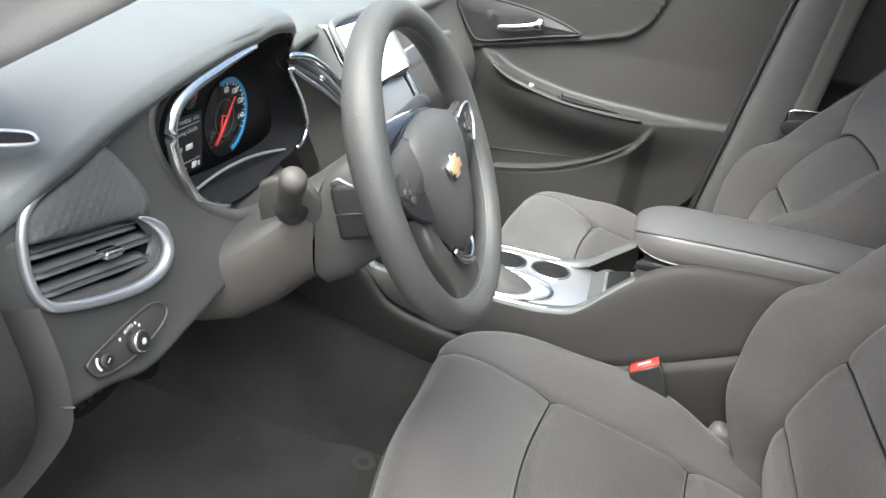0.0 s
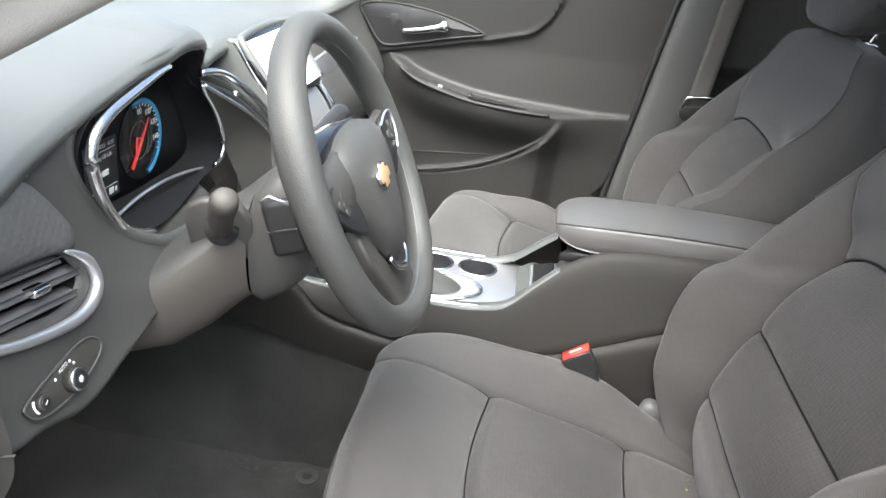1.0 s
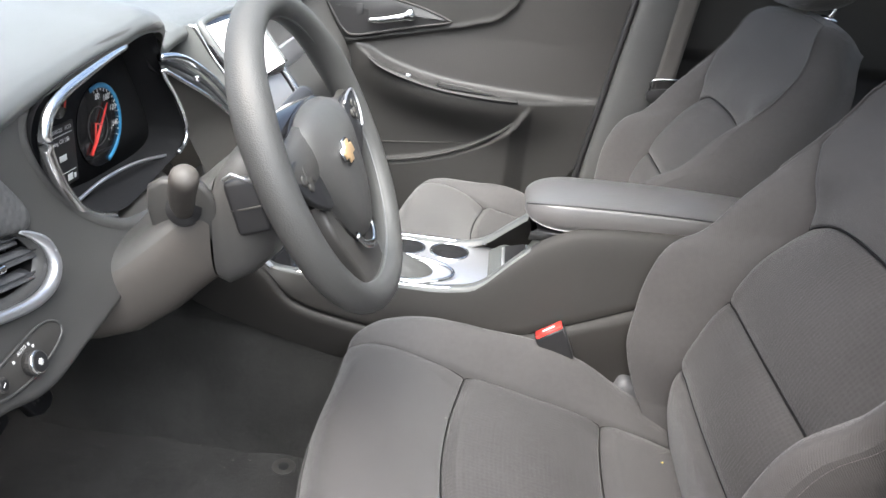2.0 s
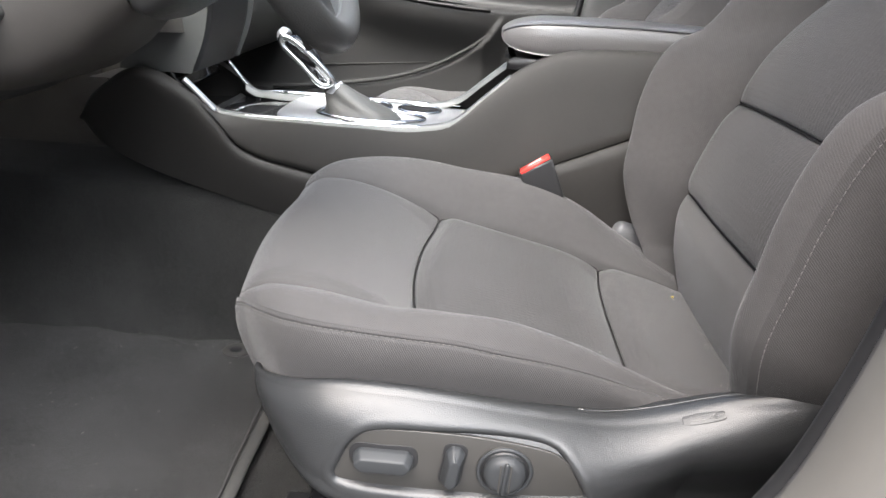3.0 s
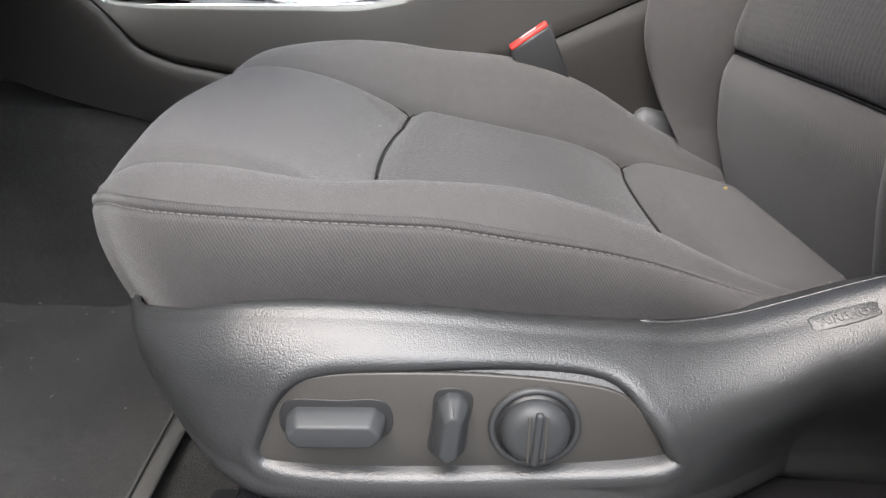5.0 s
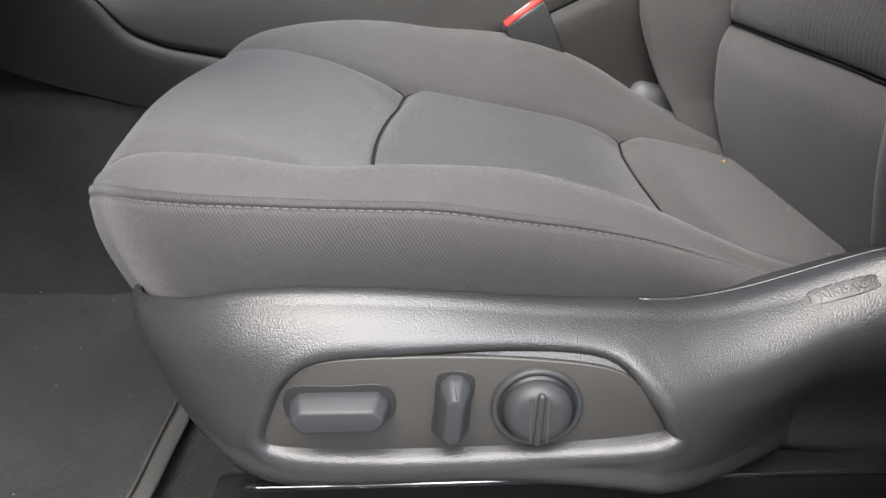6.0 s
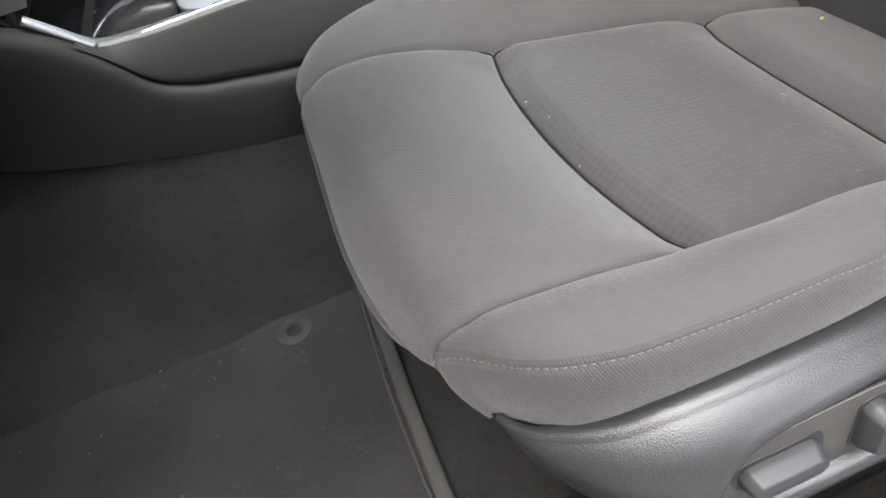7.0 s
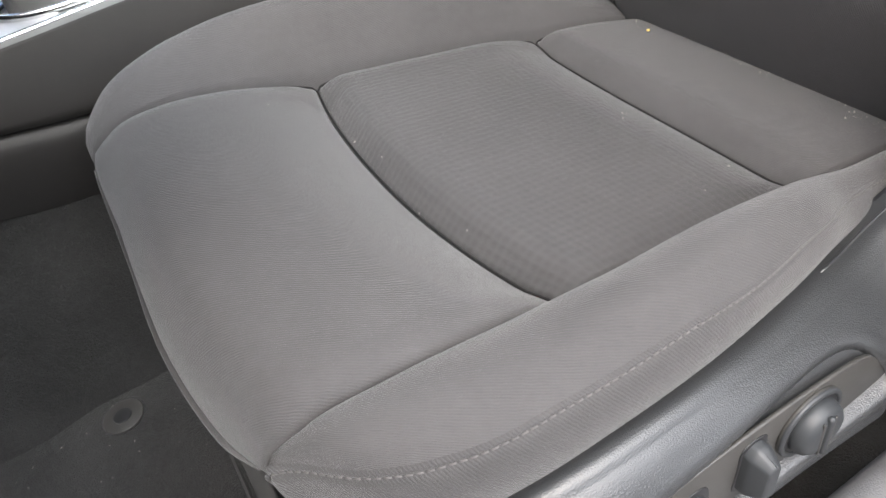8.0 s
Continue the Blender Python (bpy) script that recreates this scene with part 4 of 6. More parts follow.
bm = bmesh.new()
bmesh.ops.create_icosphere(bm, subdivisions=2, radius=0.0013, matrix=Matrix.Translation((0.322, -0.264, 0.188)) @ Matrix.Diagonal((1.3, 0.9, 0.8, 1)))
for i, vert in enumerate(bm.verts):
    vert.co += Vector((math.sin(i * 7.1), math.cos(i * 3.3), math.sin(i * 5.7))) * 0.0003
tagged(part("crumb", bm, BRASS), "small yellow crumb lying in the fold of the seat", "crumb")


# ---- centre console ----
def centre_console():
    con = thing("centre_console", (0.0, 0.0, 0.1), "dark grey plastic centre console with silver gear surround and cup holders", "centre console")
    hi_x = [-0.42, -0.345, -0.308, -0.28, -0.2, -0.1, -0.02, 0.03, 0.07, 0.11, 0.16, 0.22, 0.30, 0.55]
    hi_z = [0.43, 0.372, 0.338, 0.334, 0.333, 0.334, 0.337, 0.352, 0.388, 0.423, 0.450, 0.460, 0.464, 0.466]
    seam_x = [-0.51, -0.49, -0.46, -0.42, -0.36, -0.318, -0.30, -0.278, -0.25, -0.2, -0.12, 0.0, 0.06, 0.12, 0.186, 0.257, 0.4, 0.55]
    seam_z = [0.312, 0.342, 0.367, 0.392, 0.375, 0.345, 0.324, 0.297, 0.282, 0.270, 0.257, 0.255, 0.265, 0.284, 0.312, 0.344, 0.40, 0.44]
    low_x, low_z = [-0.51, -0.49, -0.466, -0.439, -0.372, -0.298, -0.168, 0.0, 0.55], [0.306, 0.286, 0.272, 0.262, 0.238, 0.217, 0.183, 0.15, 0.10]
    xs = np.linspace(-0.322, 0.55, 140)
    zs, zm = lerp(xs, hi_x, hi_z), lerp(xs, seam_x, seam_z)
    zm = np.minimum(zm, zs - 0.002)
    xl = np.linspace(-0.51, 0.55, 170)
    zt, zl = np.minimum(lerp(xl, seam_x, seam_z), np.where(xl > -0.322, lerp(xl, hi_x, hi_z) - 0.002, 9)), lerp(xl, low_x, low_z)
    for sgn in (-1, 1):
        up, dn = [], []
        for k in np.linspace(0, 1, 16):
            z = zm + (zs - zm) * k
            lean = np.clip((xs - 0.02) / 0.1, 0, 1)
            y = -0.112 + 0.004 * math.exp(-k / 0.03) + (1 - lean) * 0.014 * k**2 + lean * (0.030 * k + 0.006 * k**12)
            up.append(np.stack([xs, -sgn * y, z], 1) if sgn > 0 else np.stack([xs, y, z], 1))
        inw = up[-1].copy()
        inw[:, 1] *= 0.86
        inw[:, 2] += 0.001
        up.append(inw)
        for k in np.linspace(0, 1, 12):
            z = zl + (zt - 0.0025 - zl) * k
            y = -0.118 + 0.004 * math.exp(-(1 - k) / 0.04) + 0.012 * (1 - k) ** 2 + 0.03 * np.clip((-0.40 - xl) / 0.11, 0, 1) ** 2
            dn.append(np.stack([xl, -y if sgn > 0 else y, z], 1))
        rim_ = dn[-1].copy()
        rim_[:, 1] *= 0.8
        dn.append(rim_)
        order = slice(None, None, -1) if sgn < 0 else slice(None)
        sheet("upper_side_panel", np.stack(up, 0)[order], CONSOLE, con, "dark grey soft-touch side panel")
        sheet("lower_side_panel", np.stack(dn, 0)[order], CONSOLE, con)
    # flat light ledge along the top of each side
    lx = np.linspace(-0.318, 0.10, 60)
    for sgn in (-1, 1):
        oy = 0.098 - 0.022 * np.clip((lx - 0.02) / 0.1, 0, 1)
        rows = [np.column_stack([lx, sgn * (oy - e), lerp(lx, hi_x, hi_z) + h]) for e, h in ((-0.0015, -0.005), (0.0, 0.0012), (0.003, 0.003), (0.016, 0.0025), (0.019, -0.006))]
        g = np.stack(rows, 0)
        sheet("top_ledge", g[::-1] if sgn < 0 else g, DASH, con, "satin grey top ledge")
    # dark core that backs the seams
    core = [(-0.33, 0.12), (-0.33, 0.33), (-0.30, 0.315), (0.0, 0.315), (0.04, 0.318), (0.12, 0.335), (0.20, 0.36), (0.55, 0.39), (0.55, 0.05), (0, 0.1)]
    plate("core", core, 0.19, BLACK, con, "", axes((0, -0.095, 0), (1, 0, 0), (0, 0, 1), (0, 1, 0)), 0.002)
    Z = 0.330
    flat = lambda x, y, z: axes((x, y, z), (1, 0, 0), (0, 1, 0), (0, 0, 1))
    plate("silver_surround", rounded([(-0.215, -0.088), (-0.10, -0.092), (0.02, -0.088), (0.06, -0.06), (0.066, 0), (0.064, 0.07), (0.03, 0.092), (-0.06, 0.094), (-0.15, 0.093), (-0.215, 0.088), (-0.232, 0)], 5), 0.006, SILVER, con, "brushed silver gear surround", flat(0, 0, Z), 0.002)
    # cup holders: rings round flat black discs that stand for the shaded wells
    for cx, r in ((-0.030, 0.033), (-0.108, 0.033)):
        well = disc("cup_holder", r, 0.0012, MATTE, con, "flat black disc for the shade of a cup well", flat(cx, 0.048, Z + 0.0062), 0)
        a = np.linspace(0, 2 * np.pi, 48, endpoint=False)
        tube("cup_ring", np.column_stack([cx + r * np.cos(a), 0.048 + r * np.sin(a), np.full(48, Z + 0.0065)]), 0.0028, CHROME, well, "bright ring", closed=True, sides=8)
    tube("chrome_edge", spline([(-0.26, 0.094, Z + 0.008), (-0.15, 0.097, Z + 0.008), (-0.02, 0.097, Z + 0.008), (0.035, 0.094, Z + 0.010)], 30), 0.004, CHROME, con, "chrome edging", flat=0.6)
    tube("chrome_edge", spline([(-0.30, -0.092, Z + 0.004), (-0.2, -0.094, Z + 0.005), (-0.08, -0.094, Z + 0.006), (0.01, -0.090, Z + 0.010)], 30), 0.0035, CHROME, con, "chrome edging", flat=0.6)
    # boot, lever
    boot = []
    for k in np.linspace(0, 1, 12):
        w = 0.026 * (1 - k) ** 1.4 + 0.012
        a = np.linspace(0, 2 * np.pi, 40, endpoint=False)
        wr = 1 + 0.10 * np.sin(a * 5 + 4 * k) * (1 - k) * min(k * 5, 1)
        cx = -0.108 - 0.047 * k
        boot.append(np.column_stack([cx + 1.5 * w * wr * np.cos(a), -0.040 + 0.020 * k * 0 + w * 0.9 * wr * np.sin(a), np.full(40, Z + 0.007 + 0.045 * k**0.8)]))
    sheet("gear_boot", np.stack(boot[::-1], 0), RIM, con, "creased leather gear boot", wrap=True)
    a = np.linspace(0, 2 * np.pi, 60, endpoint=False)
    tube("gear_bezel", np.column_stack([-0.095 + 0.078 * np.cos(a), -0.042 + 0.044 * np.sin(a), np.full(60, Z + 0.0085)]), 0.004, CHROME, con, "chrome bezel", closed=True, sides=8)
    lever = thing_part("gear_lever", con)
    tube("shaft", spline([(-0.148, -0.040, 0.370), (-0.165, -0.040, 0.390), (-0.182, -0.040, 0.408)], 10), 0.0085, CHROME, lever, "chrome shaft", sides=14)
    tube("knob", spline([(-0.176, -0.038, 0.402), (-0.192, -0.037, 0.416), (-0.208, -0.036, 0.428), (-0.224, -0.035, 0.437)], 14), [0.010, 0.012, 0.0135, 0.0145, 0.0152, 0.0158, 0.0162, 0.0165, 0.0162, 0.0155, 0.0142, 0.012, 0.009, 0.004], GLOSS, lever, "gloss black knob", sides=18)
    loop = spline([(-0.150, -0.056, 0.386), (-0.176, -0.058, 0.414), (-0.206, -0.056, 0.436), (-0.224, -0.054, 0.442), (-0.222, -0.053, 0.428), (-0.196, -0.057, 0.406), (-0.168, -0.056, 0.380)], 60, True)
    tube("knob_trim", loop, 0.0042, CHROME, lever, "chrome insert loop", closed=True, sides=10, up=(0, 1, 0))
    tube("knob_button", spline([(-0.222, -0.030, 0.438), (-0.230, -0.028, 0.443), (-0.236, -0.027, 0.446)], 6), [0.010, 0.0115, 0.0115, 0.011, 0.009, 0.004], SILVER, lever, "silver shift button", sides=14)
    tube("shaft_collar", [(-0.145, -0.040, 0.366), (-0.153, -0.040, 0.376)], 0.0145, SILVER, lever, "silver collar", sides=18)
    # front tray with sockets
    plate("front_tray", rounded([(-0.36, -0.07), (-0.25, -0.08), (-0.235, 0), (-0.25, 0.085), (-0.36, 0.08), (-0.39, 0)], 4), 0.004, GLOSS, con, "gloss black storage tray", flat(0, 0, 0.322), 0.001)
    tube("tray_edge", spline([(-0.405, 0.097, 0.448), (-0.375, 0.097, 0.410), (-0.342, 0.096, 0.370), (-0.308, 0.095, 0.337), (-0.26, 0.095, 0.337), (-0.18, 0.095, 0.338)], 40), 0.0035, CHROME, con, "chrome edging")
    tube("tray_edge", spline([(-0.352, -0.094, 0.378), (-0.33, -0.094, 0.358), (-0.308, -0.094, 0.337)], 20), 0.006, SILVER, con, "silver edge of the console front", flat=0.7)
    wall = box("socket_panel", (0.012, 0.17, 0.09), GLOSS, con, "gloss black socket panel", Matrix.Translation((-0.385, 0, 0.40)) @ Matrix.Rotation(-0.5, 4, "Y"), 0.004)
    for y in (-0.05, -0.02):
        box("usb_socket", (0.004, 0.016, 0.008), SMOOTH, wall, "", Matrix.Translation((-0.377, y, 0.392)) @ Matrix.Rotation(-0.5, 4, "Y"), 0.001)
    disc("power_socket", 0.014, 0.008, SILVER, wall, "round socket with silver ring", axes((-0.377, 0.03, 0.395), (0, 1, 0), (0.48, 0, 0.88), (0.88, 0, 0.48)), 0.002)
    # slot ahead of the armrest and the bin
    ramp = np.stack([np.column_stack([np.linspace(0.040, 0.135, 16), np.full(16, y), lerp(np.linspace(0.040, 0.135, 16), [0.04, 0.06, 0.11, 0.135], [0.336, 0.350, 0.360, 0.415])]) for y in np.linspace(-0.074, 0.074, 8)], 0)
    sheet("ramp", ramp[::-1], DASH, con, "satin grey ramp below the armrest")
    # no hollow is cut: a matte black block gives the slot its shade
    box("phone_slot", (0.036, 0.070, 0.006), MATTE, con, "black block for the shade in a phone slot", Matrix.Translation((0.084, 0.018, 0.3605)) @ Matrix.Rotation(-0.25, 4, "Y"), 0.002)
    tube("slot_rim", [(0.064, -0.020, 0.352), (0.064, 0.056, 0.352), (0.104, 0.056, 0.362), (0.104, -0.020, 0.362)], 0.003, SILVER, con, "silver slot rim", closed=True, sides=8)
    box("bin", (0.40, 0.135, 0.09), BLACK, con, "storage bin below the armrest", Matrix.Translation((0.325, 0.008, 0.395)), 0.02, 5)
    return con


def thing_part(name, parent):
    """An empty-handed part: a small mesh that carries the pieces of a part."""
    return disc(name, 0.012, 0.012, BLACK, parent, "", Matrix.Translation((-0.145, -0.040, 0.36)), 0.002, 20)


centre_console()


def armrest():
    arm = thing("console_armrest", (0.28, 0.015, 0.44), "padded black vinyl console armrest lid with stitched seam", "armrest")
    secs = []
    xs = np.r_[0.08 * np.linspace(0.0, 1.0, 22) ** 1.8, np.linspace(0.09, 0.42, 24)]
    for d in xs:
        q = math.sqrt(max(1 - (1 - min(d / 0.075, 1)) ** 2.2, 0.0))
        w = 0.030 + 0.046 * q
        h = 0.003 + 0.020 * q
        zc = 0.466 + 0.006 * math.sin(d / 0.42 * math.pi)
        prof = spline([(-w, -0.2 * h), (-w * 0.985, 0.45 * h), (-w * 0.88, 0.92 * h), (-w * 0.4, 1.12 * h), (w * 0.4, 1.12 * h), (w * 0.88, 0.92 * h), (w * 0.985, 0.45 * h), (w, -0.2 * h), (w * 0.95, -0.85 * h), (w * 0.8, -h), (-w * 0.8, -h), (-w * 0.95, -0.85 * h)], 60, True)
        secs.append(np.column_stack([np.full(60, 0.086 + d), 0.012 + prof[:, 0], zc + prof[:, 1]]))
    g = np.stack(secs, 0)
    sheet("pad", g[::-1], VINYL, arm, wrap=True)
    raw("pad_front", g[0], [tuple(range(60))], VINYL, arm)
    for y in (-1, 1):
        j = 9 if y < 0 else 31
        tube("seam", g[2:, j] + np.array([0, 0, 0.0003]), 0.0016, BLACK, arm, "sunk stitched seam", sides=6)
    plate("lid_base", rounded([(0.105, -0.045), (0.13, -0.056), (0.50, -0.058), (0.50, 0.082), (0.13, 0.080), (0.105, 0.069)], 3), 0.016, BLACK, arm, "hard plastic underside", axes((0, 0, 0.424), (1, 0, 0), (0, 1, 0), (0, 0, 1)), 0.003)
    return arm


armrest()


def buckle():
    b = thing("seat_belt_buckle", (0.2, -0.14, 0.2), "black plastic seat belt buckle with red release button", "belt buckle")
    v = Vector((-0.43, 0, 0.903)).normalized()
    u = Vector((v.z, 0, -v.x))
    m = axes((0.157, -0.128, 0.280), tuple(u), tuple(v), (0, -1, 0))
    plate("casing", [(-0.017, -0.062), (0.019, -0.062), (0.0235, -0.02), (0.0245, 0.037), (-0.0235, 0.0295), (-0.0225, -0.02)], 0.022, BLACK, b, "", m, 0.0035, 3)
    plate("release_button", [(-0.0215, 0.0285), (0.0225, 0.036), (0.022, 0.0405), (-0.021, 0.0335)], 0.018, RED, b, "bright red push button", m @ Matrix.Translation((0, 0, 0.002)), 0.0015, 2)
    box("button_mark", (0.020, 0.004, 0.0004), WHITE, b, "pale embossed bar", m @ Matrix.Translation((0.001, 0.0375, 0.011)) @ Matrix.Rotation(0.16, 4, "Z") @ Matrix.Rotation(math.pi / 2, 4, "X"), 0.0001, 1)
    disc("rivet", 0.003, 0.001, SMOOTH, b, "", m @ Matrix.Translation((0.017, -0.04, 0.024)), 0.0005, 16)
    box("stalk", (0.03, 0.012, 0.16), BLACK, b, "", Matrix.Translation((0.235, -0.128, 0.19)) @ Matrix.Rotation(-0.7, 4, "Y"), 0.004)
    return b


buckle()
tagged(box("belt_anchor_cover", (0.085, 0.035, 0.12), SILL, None, "", Matrix.Translation((0.296, -0.120, 0.168)) @ Matrix.Rotation(0.25, 4, "Y"), 0.012, 4), "grained grey plastic hinge cover beside the cushion", "hinge cover")


# ---- steering wheel and column ----
WHEEL = Vector((-0.162, -0.369, 0.631))
UPW = Vector((-0.435, 0, 0.900)).normalized()
SIDEW = Vector((0, 1, 0))
OUTW = Vector((0.900, 0, 0.435)).normalized()
WM = axes(tuple(WHEEL), tuple(SIDEW), tuple(UPW), tuple(OUTW))


def on_wheel(p):
    return WM @ Vector(p)


WH = WM @ Matrix.Translation((-0.004, -0.004, 0))


def on_hub(p):
    return WH @ Vector(p)


def steering_wheel():
    w = thing("steering_wheel", tuple(WHEEL), "dark grey moulded three-spoke steering wheel with gold emblem", "steering wheel")
    a = np.linspace(0, 2 * np.pi, 120, endpoint=False)
    line = [on_wheel((0.166 * math.cos(t), 0.166 * math.sin(t), 0.0)) for t in a]
    rad = 0.0165 + 0.0018 * np.exp(-((np.abs((a - 0.5 + np.pi) % (2 * np.pi) - np.pi)) / 0.3) ** 2) + 0.0018 * np.exp(-((np.abs((a - 2.64 + np.pi) % (2 * np.pi) - np.pi)) / 0.3) ** 2)
    tube("rim", line, rad, RIM, w, "finely grained rubber rim", closed=True, sides=20, flat=1.1, up=tuple(OUTW))
    inner = [on_wheel((0.1515 * math.cos(t), 0.1515 * math.sin(t), 0.004)) for t in a]
    tube("rim_seam", inner, 0.0022, DASH, w, "ribbed inner seam", closed=True, sides=6)
    # airbag cover: a shield, domed toward the driver
    shape = spline([(0, 0.064), (0.045, 0.060), (0.078, 0.046), (0.086, 0.022), (0.072, -0.02), (0.048, -0.060), (0.025, -0.088), (0, -0.098), (-0.025, -0.088), (-0.048, -0.060), (-0.072, -0.02), (-0.086, 0.022), (-0.078, 0.046), (-0.045, 0.060)], 90, True)
    rows = []
    for k, h in ((1.0, -0.045), (1.0, -0.005), (0.985, 0.004), (0.94, 0.011), (0.85, 0.017), (0.7, 0.022), (0.5, 0.026), (0.3, 0.028), (0.1, 0.029), (0.01, 0.029)):
        rows.append(np.array([on_hub((p[0] * k, p[1] * k, h)) for p in shape]))
    sheet("airbag_cover", np.stack(rows, 0), FACE, w, "dark grey moulded hub cover", wrap=True)
    gap = [np.array([on_hub((p[0] * k, p[1] * k - 0.002, h)) for p in shape]) for k, h in ((1.07, -0.03), (1.07, -0.002), (1.05, 0.0), (0.9, 0.0))]
    sheet("cover_gap", np.stack(gap, 0), GLOSS, w, "gloss black border", wrap=True)
    back = []
    for k, h in ((0.9, -0.01), (0.8, -0.04), (0.62, -0.07)):
        back.append(np.array([on_hub((p[0] * k, p[1] * k, h)) for p in shape]))
    sheet("hub_back", np.stack(back, 0), BLACK, w, wrap=True)
    # emblem: a plain slanted cross of bars in gold with a bright edge
    cross = [(-0.017, -0.0055), (-0.007, -0.0055), (-0.009, -0.0115), (0.006, -0.0115), (0.008, -0.0055), (0.019, -0.0055), (0.017, 0.0055), (0.007, 0.0055), (0.009, 0.0115), (-0.006, 0.0115), (-0.008, 0.0055), (-0.019, 0.0055)]
    em = plate("emblem", [(x * 1.18, y * 1.22) for x, y in cross], 0.003, CHROME, w, "chrome-edged emblem plate", WH @ Matrix.Translation((-0.020, 0.004, 0.0275)), 0.001)
    plate("emblem_face", cross, 0.0012, GOLD, em, "gold emblem face", WH @ Matrix.Translation((-0.020, 0.004, 0.0306)), 0.0004)

    def bar(name, pts, wide, mat, label="", h=0.0):
        ln = [on_hub((x, y, z)) for x, y, z in spline(pts, 24)]
        return tube(name, ln, wide, mat, w, label, sides=14, flat=0.5, up=tuple(OUTW))
    for sg in (-1, 1):
        bar("spoke", [(sg * 0.06, 0.025, 0.0), (sg * 0.10, 0.018, 0.0), (sg * 0.135, 0.020, -0.002), (sg * 0.165, 0.028, -0.002)], np.linspace(0.030, 0.022, 24), SMOOTH, "dark spoke")
        pad = plate("switch_pad", rounded([(0.071, -0.018), (0.115, 0.0), (0.136, 0.022), (0.138, 0.046), (0.110, 0.048), (0.080, 0.040)], 4) if sg > 0 else rounded([(-0.071, -0.018), (-0.080, 0.040), (-0.110, 0.048), (-0.138, 0.046), (-0.136, 0.022), (-0.115, 0.0)], 4), 0.006, BLACK, w, "black switch pad", WH @ Matrix.Translation((0, -0.004 if sg > 0 else -0.016, 0.010 if sg > 0 else 0.004)), 0.002)
        if sg > 0:
            tube("pad_trim", [on_hub((sg * x, y - 0.004, 0.0165)) for x, y in spline([(0.082, 0.041), (0.112, 0.0475), (0.137, 0.045), (0.136, 0.022), (0.118, 0.003)], 30)], 0.0018, SILVER, pad, "silver trim line", sides=6)
        for bx, by in ((0.098, 0.024), (0.112, 0.034), (0.112, 0.018), (0.124, 0.028), (0.112, 0.026)):
            disc("button", 0.0055, 0.003, SMOOTH, pad, "", WH @ Matrix.Translation((sg * bx, by - (0.004 if sg > 0 else 0.016), 0.0155 if sg > 0 else 0.0095)), 0.001, 16)
    # one broad lower spoke with a chrome loop below the cover
    outline = [(-0.080, -0.030), (0.075, -0.030), (0.060, -0.080), (0.048, -0.115), (0.044, -0.140), (0.050, -0.164), (-0.050, -0.164), (-0.046, -0.140), (-0.056, -0.115), (-0.074, -0.080)]
    plate("lower_spoke", outline, 0.022, SMOOTH, w, "dark lower spoke", WH @ Matrix.Translation((0, 0, -0.022)), 0.005, 3)
    bar("lower_trim", [(-0.034, -0.084, 0.006), (-0.024, -0.100, 0.008), (0, -0.109, 0.010), (0.024, -0.100, 0.008), (0.034, -0.084, 0.006)], 0.005, CHROME, "chrome trim strip")
    return w


steering_wheel()


